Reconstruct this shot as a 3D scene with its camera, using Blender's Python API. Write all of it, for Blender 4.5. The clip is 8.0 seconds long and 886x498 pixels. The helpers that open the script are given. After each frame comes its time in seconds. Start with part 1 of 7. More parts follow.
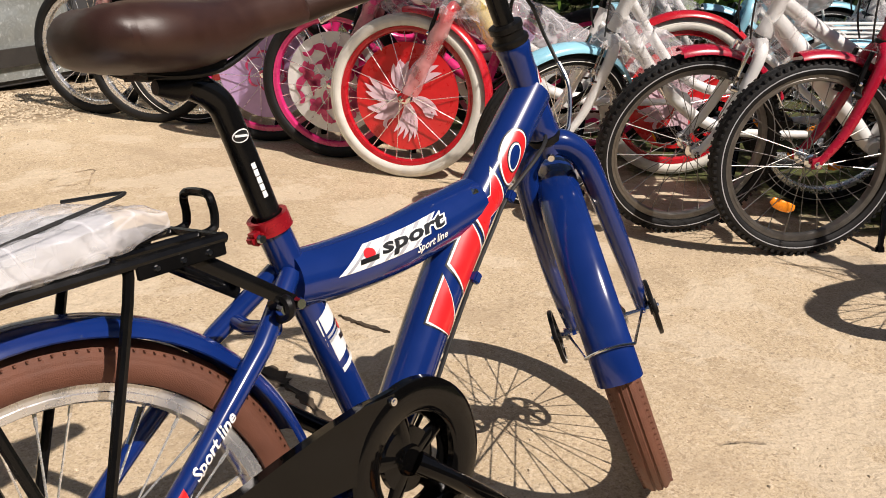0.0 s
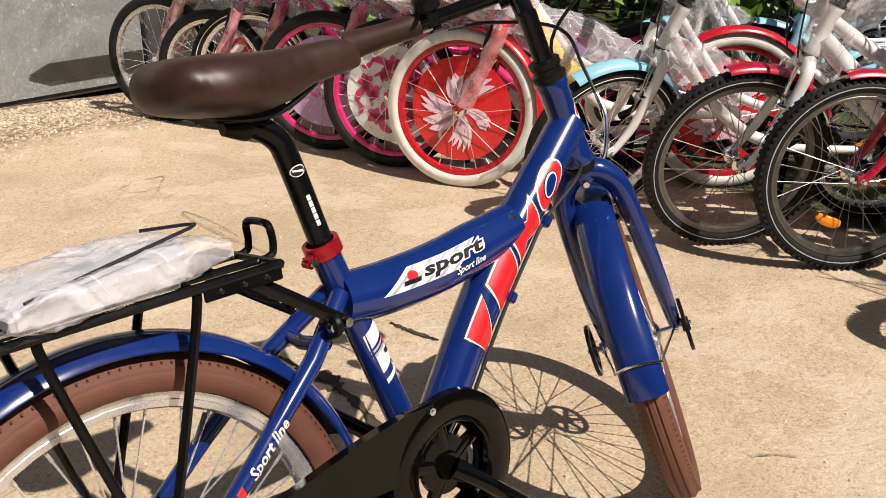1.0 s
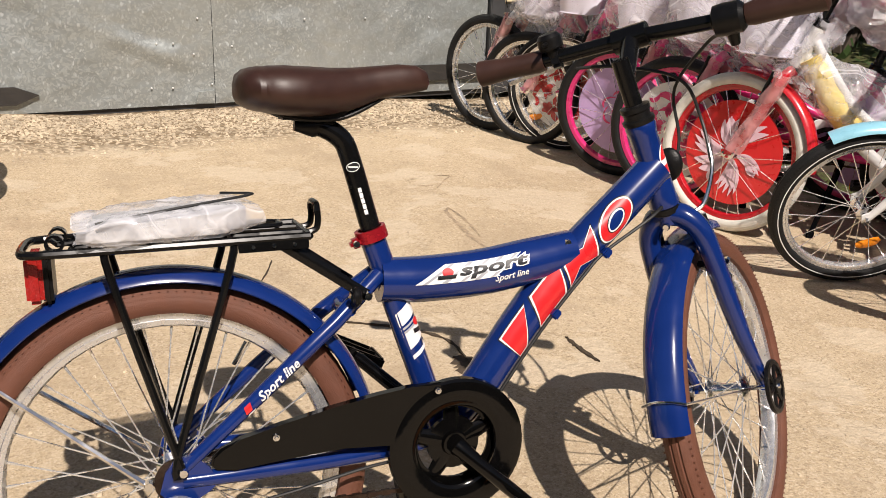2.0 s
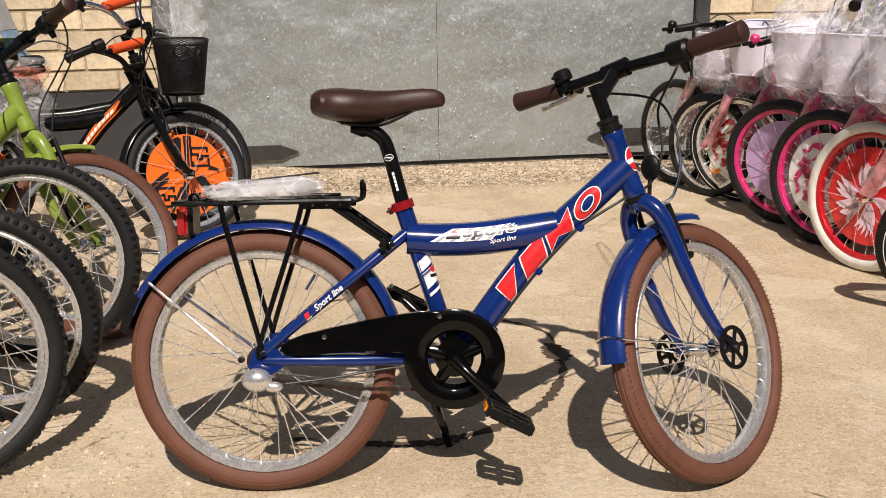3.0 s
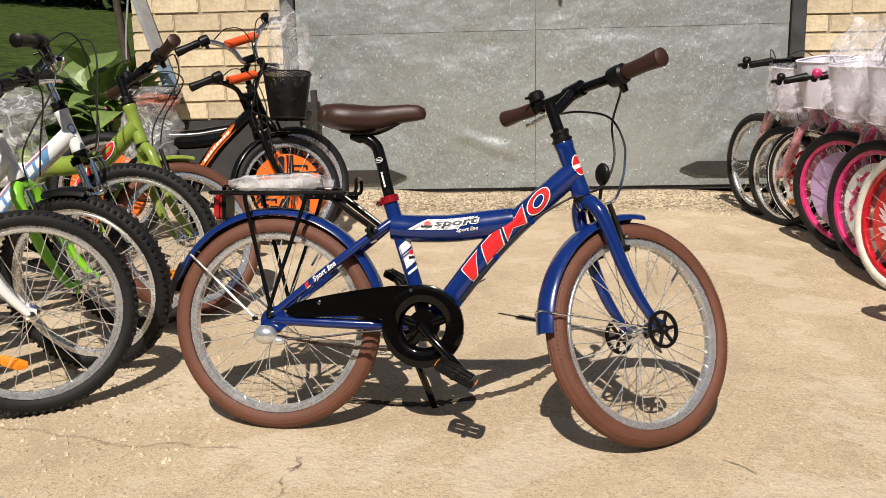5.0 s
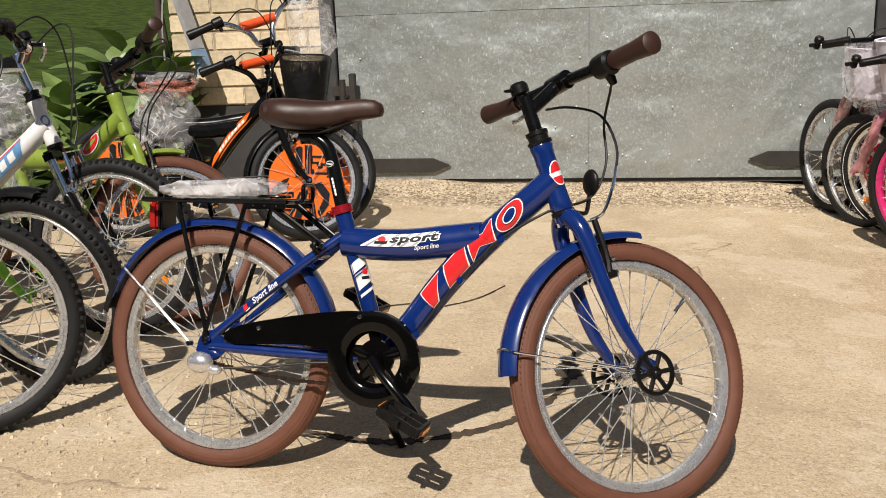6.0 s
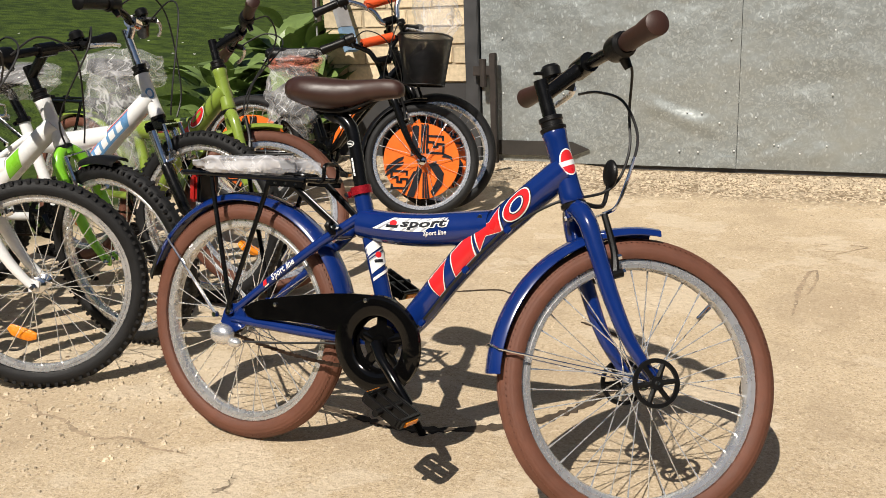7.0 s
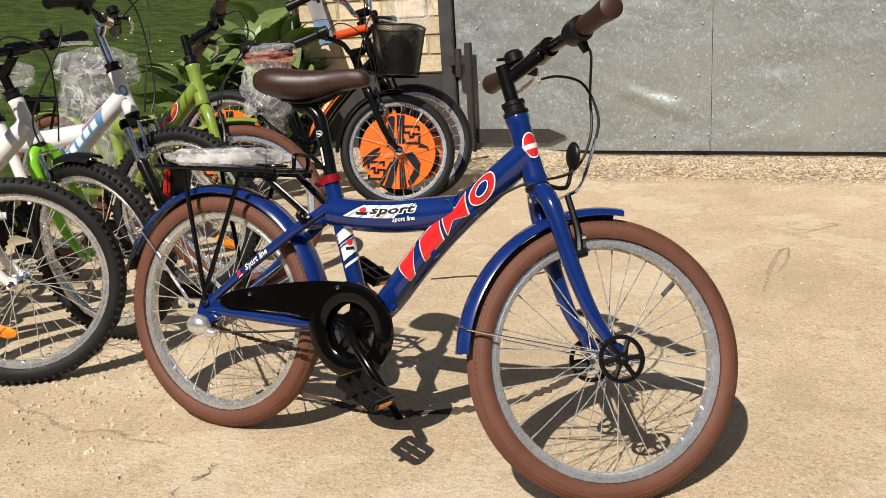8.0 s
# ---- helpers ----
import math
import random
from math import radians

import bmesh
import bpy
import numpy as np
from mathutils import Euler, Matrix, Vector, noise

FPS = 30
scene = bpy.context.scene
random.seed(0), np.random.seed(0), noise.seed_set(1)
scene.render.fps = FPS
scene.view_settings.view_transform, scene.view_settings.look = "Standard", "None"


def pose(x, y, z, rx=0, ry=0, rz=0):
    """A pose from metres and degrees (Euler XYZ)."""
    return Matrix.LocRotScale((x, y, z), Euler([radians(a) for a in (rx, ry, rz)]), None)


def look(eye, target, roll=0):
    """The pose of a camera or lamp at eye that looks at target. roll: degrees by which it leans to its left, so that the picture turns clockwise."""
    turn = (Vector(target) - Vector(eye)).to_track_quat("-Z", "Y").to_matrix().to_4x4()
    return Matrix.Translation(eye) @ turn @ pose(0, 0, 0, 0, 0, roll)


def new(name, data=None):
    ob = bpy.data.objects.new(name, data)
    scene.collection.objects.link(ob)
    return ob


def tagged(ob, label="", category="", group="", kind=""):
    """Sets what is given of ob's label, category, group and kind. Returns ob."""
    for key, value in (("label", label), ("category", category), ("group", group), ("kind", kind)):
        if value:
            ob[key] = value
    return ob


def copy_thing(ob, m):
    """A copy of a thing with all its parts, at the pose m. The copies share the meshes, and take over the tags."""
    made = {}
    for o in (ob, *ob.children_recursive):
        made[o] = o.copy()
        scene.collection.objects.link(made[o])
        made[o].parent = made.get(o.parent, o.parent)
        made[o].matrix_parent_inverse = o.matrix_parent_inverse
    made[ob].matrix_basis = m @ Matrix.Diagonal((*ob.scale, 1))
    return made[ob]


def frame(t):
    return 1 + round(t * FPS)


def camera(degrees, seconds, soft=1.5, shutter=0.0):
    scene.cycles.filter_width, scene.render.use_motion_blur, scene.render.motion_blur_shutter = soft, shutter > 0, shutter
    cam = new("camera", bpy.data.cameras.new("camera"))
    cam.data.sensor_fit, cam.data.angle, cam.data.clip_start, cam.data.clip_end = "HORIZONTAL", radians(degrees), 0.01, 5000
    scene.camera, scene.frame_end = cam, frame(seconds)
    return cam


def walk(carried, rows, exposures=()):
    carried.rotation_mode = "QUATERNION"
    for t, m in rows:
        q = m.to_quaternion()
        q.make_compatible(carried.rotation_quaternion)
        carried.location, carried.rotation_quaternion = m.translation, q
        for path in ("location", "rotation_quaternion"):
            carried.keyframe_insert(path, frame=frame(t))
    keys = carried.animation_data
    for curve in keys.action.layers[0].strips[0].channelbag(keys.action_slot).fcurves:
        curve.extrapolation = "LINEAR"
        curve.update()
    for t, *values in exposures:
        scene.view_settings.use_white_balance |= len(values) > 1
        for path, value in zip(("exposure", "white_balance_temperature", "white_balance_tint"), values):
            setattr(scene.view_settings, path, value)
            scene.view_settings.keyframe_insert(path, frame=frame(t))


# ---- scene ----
cam = camera(50.0, 8.0, soft=0.6)
PATH = [
    (0, (-0.288, -0.621, 0.858), (1.06, 0.658, 0.119), 1.1),
    (0.5, (-0.351, -0.656, 0.885), (1.036, 0.569, 0.128), 0.1),
    (1, (-0.324, -0.689, 0.918), (0.934, 0.676, 0.175), 0.5),
    (1.2, (-0.271, -0.713, 0.921), (0.82, 0.772, 0.145), 1.8),
    (1.5, (-0.161, -0.816, 0.93), (0.614, 0.872, 0.188), 1.6),
    (1.7, (-0.118, -0.89, 0.969), (0.551, 0.844, 0.23), 2.5),
    (2.8, (0.238, -1.538, 0.955), (0.388, 0.368, 0.37), -1.4),
    (3, (0.318, -1.643, 0.954), (0.303, 0.278, 0.397), -1.1),
    (3.5, (0.435, -1.841, 0.956), (0.443, 0.093, 0.447), -0.6),
    (4, (0.508, -1.981, 0.94), (0.431, -0.036, 0.482), -1.0),
    (4.5, (0.638, -2.027, 0.935), (0.345, -0.096, 0.504), -1.4),
    (4.7, (0.696, -2.03, 0.934), (0.372, -0.106, 0.493), -1.5),
    (5.8, (0.923, -1.691, 0.919), (0.377, 0.166, 0.414), -1.9),
    (6, (0.968, -1.606, 0.926), (0.394, 0.243, 0.424), -2.2),
    (6.4, (1.093, -1.475, 0.919), (0.313, 0.303, 0.439), -3.0),
    (6.5, (1.125, -1.454, 0.917), (0.277, 0.293, 0.435), -2.6),
    (7, (1.277, -1.407, 0.909), (0.317, 0.267, 0.383), -2.2),
    (7.5, (1.324, -1.414, 0.911), (0.346, 0.25, 0.385), -2.7),
    (8, (1.324, -1.422, 0.903), (0.389, 0.26, 0.36), -3.6),
]
# seconds, stops, kelvin, tint
EXPOSURES = [(0.0, 0.25, 6600, 14), (1.5, 0.27, 6600, 14), (3.0, 0.12, 6550, 14), (4.0, 0.16, 6500, 13), (4.7, 0.19, 6500, 11), (6.0, 0.13, 6500, 10), (7.0, 0.24, 6500, 9), (8.0, 0.21, 6500, 9)]
walk(cam, [(t, look(eye, target, roll)) for t, eye, target, roll in PATH],
     exposures=EXPOSURES)

# ---- light ----
SUN_TO = Vector((0.045, -0.80, 1.0)).normalized()
world = bpy.data.worlds.new("sky")
scene.world = world
world.use_nodes = True
wn, wl = world.node_tree.nodes, world.node_tree.links
sky = wn.new("ShaderNodeTexSky")
sky.sky_type, sky.sun_disc = "NISHITA", False
sky.sun_elevation = math.asin(SUN_TO.z)
sky.sun_rotation = math.atan2(SUN_TO.x, SUN_TO.y)
wl.new(sky.outputs[0], wn["Background"].inputs[0])
wn["Background"].inputs[1].default_value = 0.041
sun = new("sun", bpy.data.lights.new("sun", "SUN"))
sun.data.energy, sun.data.angle, sun.data.color = 5.0, radians(0.55), (1.0, 0.925, 0.83)
sun.matrix_world = look(SUN_TO * 20, (0, 0, 0))


# ---- materials ----
def material(name, colour, rough=0.5, metal=0.0, vary=0.15, scale=40.0, bump=0.0, bump_scale=200.0, coat=0.0, second=None, random_tint=0.0, spec=0.5):
    """A surface with two scales of colour variation, wear in the gloss and fine relief."""
    m = bpy.data.materials.new(name)
    m.use_nodes = True
    n, l = m.node_tree.nodes, m.node_tree.links
    b = n["Principled BSDF"]
    b.inputs["Metallic"].default_value = metal
    b.inputs["Coat Weight"].default_value = coat
    b.inputs["Coat Roughness"].default_value = 0.06
    b.inputs["Specular IOR Level"].default_value = spec
    co = n.new("ShaderNodeTexCoord")
    big, fine = n.new("ShaderNodeTexNoise"), n.new("ShaderNodeTexNoise")
    for t, s in ((big, scale * 0.2), (fine, scale)):
        l.new(co.outputs["Object"], t.inputs["Vector"])
        t.inputs["Scale"].default_value, t.inputs["Detail"].default_value = s, 4
    add = n.new("ShaderNodeMath")
    add.operation = "ADD"
    l.new(big.outputs["Fac"], add.inputs[0])
    l.new(fine.outputs["Fac"], add.inputs[1])
    ramp = n.new("ShaderNodeMapRange")
    ramp.inputs["From Min"].default_value, ramp.inputs["From Max"].default_value = 0.7, 1.3
    l.new(add.outputs[0], ramp.inputs["Value"])
    mix = n.new("ShaderNodeMix")
    mix.data_type = "RGBA"
    dark = second or tuple(c * (1 - vary) for c in colour)
    light = colour if second else tuple(min(1, c * (1 + vary)) for c in colour)
    mix.inputs["A"].default_value, mix.inputs["B"].default_value = (*dark, 1), (*light, 1)
    l.new(ramp.outputs[0], mix.inputs["Factor"])
    out = mix.outputs["Result"]
    if random_tint:
        info, hsv, mr = n.new("ShaderNodeObjectInfo"), n.new("ShaderNodeHueSaturation"), n.new("ShaderNodeMapRange")
        mr.inputs["To Min"].default_value, mr.inputs["To Max"].default_value = 1 - random_tint, 1 + random_tint
        l.new(info.outputs["Random"], mr.inputs["Value"])
        l.new(mr.outputs[0], hsv.inputs["Value"])
        l.new(out, hsv.inputs["Color"])
        out = hsv.outputs["Color"]
    l.new(out, b.inputs["Base Color"])
    rr = n.new("ShaderNodeMapRange")
    rr.inputs["From Min"].default_value, rr.inputs["From Max"].default_value = 0.7, 1.3
    rr.inputs["To Min"].default_value, rr.inputs["To Max"].default_value = max(0.02, rough - 0.06), min(1, rough + 0.08)
    l.new(add.outputs[0], rr.inputs["Value"])
    l.new(rr.outputs[0], b.inputs["Roughness"])
    if bump:
        bt, bn = n.new("ShaderNodeTexNoise"), n.new("ShaderNodeBump")
        bt.inputs["Scale"].default_value, bt.inputs["Detail"].default_value = bump_scale, 5
        l.new(co.outputs["Object"], bt.inputs["Vector"])
        bn.inputs["Strength"].default_value, bn.inputs["Distance"].default_value = bump, 0.002
        l.new(bt.outputs["Fac"], bn.inputs["Height"])
        l.new(bn.outputs[0], b.inputs["Normal"])
    return m


def film(name, colour, cover, rough=0.12):
    """Thin crumpled packing film: part clear, part milky, with sharp glints."""
    m = bpy.data.materials.new(name)
    m.use_nodes = True
    n, l = m.node_tree.nodes, m.node_tree.links
    b = n["Principled BSDF"]
    b.inputs["Base Color"].default_value = (*colour, 1)
    b.inputs["Roughness"].default_value = rough
    co, nt, bn = n.new("ShaderNodeTexCoord"), n.new("ShaderNodeTexVoronoi"), n.new("ShaderNodeBump")
    nt.feature = "DISTANCE_TO_EDGE"
    warp, wm = n.new("ShaderNodeTexNoise"), n.new("ShaderNodeVectorMath")
    warp.inputs["Scale"].default_value = 14
    l.new(co.outputs["Object"], warp.inputs["Vector"])
    wm.operation = "MULTIPLY_ADD"
    wm.inputs[1].default_value = (0.12, 0.12, 0.12)
    l.new(warp.outputs["Color"], wm.inputs[0])
    l.new(co.outputs["Object"], wm.inputs[2])
    l.new(wm.outputs[0], nt.inputs["Vector"])
    nt.inputs["Scale"].default_value = 19
    bn.inputs["Strength"].default_value, bn.inputs["Distance"].default_value = 0.5, 0.010
    l.new(nt.outputs["Distance"], bn.inputs["Height"])
    l.new(bn.outputs[0], b.inputs["Normal"])
    clear, mix = n.new("ShaderNodeBsdfTransparent"), n.new("ShaderNodeMixShader")
    fac, mr = n.new("ShaderNodeTexNoise"), n.new("ShaderNodeMapRange")
    fac.inputs["Scale"].default_value = 22
    l.new(co.outputs["Object"], fac.inputs["Vector"])
    mr.inputs["From Min"].default_value, mr.inputs["From Max"].default_value = 0.3, 0.7
    mr.inputs["To Min"].default_value, mr.inputs["To Max"].default_value = cover * 0.5, min(1, cover * 1.5)
    l.new(fac.outputs["Fac"], mr.inputs["Value"])
    ridge, sub, sharp, line, both = n.new("ShaderNodeTexNoise"), n.new("ShaderNodeMath"), n.new("ShaderNodeMath"), n.new("ShaderNodeMapRange"), n.new("ShaderNodeMath")
    ridge.inputs["Scale"].default_value, ridge.inputs["Detail"].default_value, ridge.inputs["Distortion"].default_value = 6.5, 2, 1.2
    l.new(co.outputs["Object"], ridge.inputs["Vector"])
    sub.operation, sub.inputs[1].default_value = "SUBTRACT", 0.5
    sharp.operation = "ABSOLUTE"
    l.new(ridge.outputs["Fac"], sub.inputs[0])
    l.new(sub.outputs[0], sharp.inputs[0])
    line.inputs["From Max"].default_value = 0.022
    line.inputs["To Min"].default_value, line.inputs["To Max"].default_value = 0.30, 0.0
    l.new(sharp.outputs[0], line.inputs["Value"])
    both.operation, both.use_clamp = "ADD", True
    l.new(line.outputs[0], both.inputs[0])
    l.new(mr.outputs[0], both.inputs[1])
    l.new(both.outputs[0], mix.inputs[0])
    l.new(clear.outputs[0], mix.inputs[1])
    l.new(b.outputs[0], mix.inputs[2])
    l.new(mix.outputs[0], n["Material Output"].inputs[0])
    return m


BLUE = material("blue_paint", (0.004, 0.020, 0.128), 0.18, 0, 0.08, 30, coat=0.6, spec=0.4)
BLACK = material("black_paint", (0.004, 0.004, 0.0042), 0.20, 0, 0.2, 60, coat=0.05, spec=0.22)
PLASTIC = material("black_plastic", (0.0055, 0.0052, 0.0052), 0.36, 0, 0.25, 90, 0.2, 500, spec=0.24)
GLOSSBLACK = material("gloss_black_plastic", (0.0024, 0.0023, 0.0023), 0.10, 0, 0.2, 40, spec=0.28)
RUBBER = material("black_rubber", (0.009, 0.009, 0.0095), 0.60, 0, 0.3, 60, 0.4, 700, spec=0.3)
BROWNTYRE = material("brown_rubber", (0.125, 0.045, 0.025), 0.62, 0, 0.16, 45, 0.5, 900)
WHITETYRE = material("white_rubber", (0.66, 0.64, 0.58), 0.55, 0, 0.14, 30, 0.4, 700)
LEATHER = material("brown_leatherette", (0.036, 0.014, 0.009), 0.46, 0, 0.18, 50, 0.10, 900)
DIMRIM = material("dull_dark_alloy", (0.20, 0.19, 0.18), 0.35, 0.85, 0.2, 60)
ALLOY = material("brushed_alloy", (0.74, 0.74, 0.745), 0.26, 0.78, 0.06, 80, 0.05, 800)
CHROME = material("chrome", (0.78, 0.78, 0.79), 0.12, 1.0, 0.08, 60)
STEEL = material("spoke_steel", (0.84, 0.83, 0.80), 0.24, 0.75, 0.1, 120)
CHAIN = material("oiled_chain", (0.040, 0.024, 0.016), 0.45, 0.7, 0.4, 300, 0.4, 900)
REDMETAL = material("red_anodised", (0.38, 0.012, 0.022), 0.25, 0.5, 0.1, 60)
REDPAINT = material("red_paint", (0.46, 0.009, 0.018), 0.25, 0, 0.08, 40, coat=0.6)
CRIMSON = material("crimson_paint", (0.36, 0.006, 0.026), 0.25, 0, 0.08, 40, coat=0.6)
REDDECAL = material("red_decal", (0.64, 0.016, 0.020), 0.3, 0, 0.05, 60, coat=0.5)
WHITEDECAL = material("white_decal", (0.80, 0.80, 0.80), 0.3, 0, 0.05, 60, coat=0.5)
GREYDECAL = material("grey_decal", (0.38, 0.39, 0.42), 0.3, 0, 0.1, 60, coat=0.5)
BLACKDECAL = material("black_decal", (0.012, 0.012, 0.013), 0.3, 0, 0.1, 60, coat=0.5)
BLUEDECAL = material("pale_blue_decal", (0.12, 0.28, 0.50), 0.3, 0, 0.1, 60, coat=0.5)
WHITEPAINT = material("white_paint", (0.76, 0.76, 0.75), 0.25, 0, 0.05, 30, coat=0.6)
LIMEPAINT = material("lime_paint", (0.20, 0.52, 0.025), 0.28, 0, 0.1, 30, coat=0.6)
OLIVEPAINT = material("yellow_green_paint", (0.21, 0.29, 0.040), 0.28, 0, 0.1, 30, coat=0.6)
SKYPAINT = material("light_blue_paint", (0.26, 0.55, 0.68), 0.3, 0, 0.08, 30, coat=0.5)
PINKPAINT = material("pink_paint", (0.62, 0.025, 0.16), 0.28, 0, 0.1, 30, coat=0.5)
ROSEPAINT = material("rose_paint", (0.55, 0.20, 0.28), 0.35, 0, 0.1, 30, coat=0.4)
ORANGE = material("orange_plastic", (0.78, 0.15, 0.015), 0.35, 0, 0.1, 30)
PADRED = material("red_orange_pad", (0.70, 0.085, 0.018), 0.35, 0, 0.15, 40, 0.6, 90)
AMBER = material("amber_reflector", (0.85, 0.26, 0.015), 0.15, 0, 0.2, 200, 0.6, 600)
REDLENS = material("red_lens", (0.30, 0.010, 0.008), 0.12, 0, 0.2, 200, 0.6, 600)
LILAC = material("lilac_plastic", (0.50, 0.34, 0.60), 0.4, 0, 0.1, 30)
PALEPINK = material("pale_pink_print", (0.80, 0.58, 0.66), 0.4, 0, 0.06, 30)
MESHWHITE = material("white_wire", (0.80, 0.77, 0.88), 0.4, 0, 0.05, 40)
FOAM = material("yellow_foam", (0.75, 0.58, 0.17), 0.7, 0, 0.12, 25, 0.4, 120)
CABLE = material("black_cable", (0.010, 0.010, 0.010), 0.5, 0, 0.1, 40)
FILMCLEAR = film("clear_film", (0.88, 0.87, 0.88), 0.17, 0.06)
FILMMILK = film("milky_film", (0.88, 0.86, 0.91), 0.24, 0.09)
FILMPARCEL = film("parcel_film", (0.72, 0.72, 0.76), 0.42, 0.10)
FILMWHITE = film("white_packing_film", (0.80, 0.78, 0.80), 0.78, 0.15)
FILMRED = film("red_tinted_film", (0.78, 0.40, 0.40), 0.45)
FILMORANGE = film("orange_tinted_film", (0.88, 0.30, 0.20), 0.24)
YELLOWBALL = material("yellow_plastic", (0.80, 0.38, 0.03), 0.3, 0, 0.1, 30)
PAPER = material("white_card", (0.66, 0.66, 0.67), 0.5, 0, 0.04, 20, 0.2, 90)


# ---- mesh helpers ----
def part(name, bm, mat, parent=None, label="", matrix=None, smooth=True):
    """Links a bmesh as one mesh object under a thing or a part."""
    me = bpy.data.meshes.new(name)
    bmesh.ops.recalc_face_normals(bm, faces=bm.faces)
    for f in bm.faces:
        f.smooth = smooth
    bm.to_mesh(me)
    bm.free()
    me.materials.append(mat)
    if smooth:
        me.set_sharp_from_angle(angle=radians(38))
    ob = new(name, me)
    if parent:
        ob.parent = parent
    if matrix:
        ob.matrix_basis = matrix
    if label:
        ob["label"] = label
    return ob


def share(name, me, parent, matrix):
    ob = new(name, me)
    ob.parent = parent
    ob.matrix_basis = matrix
    return ob


def thing(name, label, category, matrix=None, group="", kind=""):
    ob = new(name)
    ob.empty_display_size = 0.05
    if matrix:
        ob.matrix_basis = matrix
    return tagged(ob, label, category, group, kind)


def spline(pts, n=6):
    """Smooth points through pts."""
    v = [Vector(p) for p in pts]
    out = []
    for i in range(len(v) - 1):
        a, b, c, d = v[max(i - 1, 0)], v[i], v[i + 1], v[min(i + 2, len(v) - 1)]
        for k in range(n):
            t = k / n
            out.append(0.5 * ((2 * b) + (c - a) * t + (2 * a - 5 * b + 4 * c - d) * t * t + (3 * b - a - 3 * c + d) * t ** 3))
    out.append(v[-1])
    return out


def tube(bm, pts, r, seg=12, flat=1.0, caps=True):
    """A round bar along pts; r: one radius or one per point; flat: width across y over height."""
    v = [Vector(p) for p in pts]
    n = len(v)
    rad = [r] * n if isinstance(r, (int, float)) else list(r)
    if len(rad) != n:
        xs = np.linspace(0, 1, n)
        rad = [float(q) for q in np.interp(xs, np.linspace(0, 1, len(rad)), rad)]
    rings, up = [], None
    for i, p in enumerate(v):
        d = (v[min(i + 1, n - 1)] - v[max(i - 1, 0)]).normalized()
        if up is None:
            up = Vector((0, 1, 0)) if abs(d.y) < 0.9 else Vector((1, 0, 0))
        side = (up - d * up.dot(d)).normalized()
        up = side
        other = d.cross(side)
        rings.append([bm.verts.new(p + rad[i] * (flat * math.cos(a) * side + math.sin(a) * other)) for a in (2 * math.pi * k / seg for k in range(seg))])
    for a, b in zip(rings, rings[1:]):
        for k in range(seg):
            bm.faces.new((a[k], a[(k + 1) % seg], b[(k + 1) % seg], b[k]))
    if caps:
        bm.faces.new(rings[0][::-1])
        bm.faces.new(rings[-1])
    return bm


def lathe(bm, profile, seg=48, matrix=None, closed=True, start=0.0, end=360.0):
    """Turns a profile of (radius, y) about the y axis."""
    full = abs(end - start) >= 360
    count = seg if full else seg + 1
    rings = []
    for k in range(count):
        a = radians(start + (end - start) * k / seg)
        ring = []
        for r, y in profile:
            p = Vector((r * math.cos(a), y, r * math.sin(a)))
            ring.append(bm.verts.new(matrix @ p if matrix else p))
        rings.append(ring)
    m = len(profile)
    for k in range(seg):
        a, b = rings[k], rings[(k + 1) % count]
        for j in range(m if closed else m - 1):
            bm.faces.new((a[j], a[(j + 1) % m], b[(j + 1) % m], b[j]))
    if not full and closed:
        bm.faces.new(rings[0])
        bm.faces.new(rings[-1][::-1])
    return bm


def disc(bm, r, y, thick, seg=32, centre=(0, 0)):
    """A flat round plate across the y axis."""
    m = Matrix.Translation((centre[0], 0, centre[1]))
    return lathe(bm, [(0.0005, y - thick / 2), (r, y - thick / 2), (r, y + thick / 2), (0.0005, y + thick / 2)], seg, m)


def box(bm, centre, size, matrix=None, bevel=0.0):
    r = bmesh.ops.create_cube(bm, size=1.0)
    for v in r["verts"]:
        v.co = Vector((v.co.x * size[0], v.co.y * size[1], v.co.z * size[2]))
    if bevel:
        edges = list({e for v in r["verts"] for e in v.link_edges})
        g = bmesh.ops.bevel(bm, geom=edges, offset=bevel, segments=2, affect="EDGES")
        verts = {v for f in g["faces"] for v in f.verts} | {v for v in r["verts"] if v.is_valid}
    else:
        verts = r["verts"]
    for v in verts:
        p = v.co + Vector(centre)
        v.co = matrix @ p if matrix else p
    return bm


def plate(bm, outline, y0, y1):
    """A flat piece: an outline of (x, z), thick from y0 to y1."""
    a = [bm.verts.new((x, y0, z)) for x, z in outline]
    b = [bm.verts.new((x, y1, z)) for x, z in outline]
    bm.faces.new(a)
    bm.faces.new(b[::-1])
    for i in range(len(a)):
        j = (i + 1) % len(a)
        bm.faces.new((a[i], b[i], b[j], a[j]))
    return bm


def ball(bm, centre, size, matrix=None, seg=14):
    r = bmesh.ops.create_uvsphere(bm, u_segments=seg, v_segments=seg // 2 + 2, radius=1.0)
    for v in r["verts"]:
        p = Vector((v.co.x * size[0], v.co.y * size[1], v.co.z * size[2]))
        p = matrix @ p if matrix else p
        v.co = p + Vector(centre)
    return bm

# ---- bicycles ----
AXIS_FOOT, AXIS_UP, AXIS_AHEAD = Vector((0.669, 0, 0.550)), Vector((-0.342, 0, 0.940)), Vector((0.940, 0, 0.342))
REAR = Vector((-0.036, 0, 0.2525))
FRONT = AXIS_FOOT - 0.331 * AXIS_UP + 0.040 * AXIS_AHEAD
CRANK = Vector((0.322, 0, 0.252))
RADIUS = 0.2525


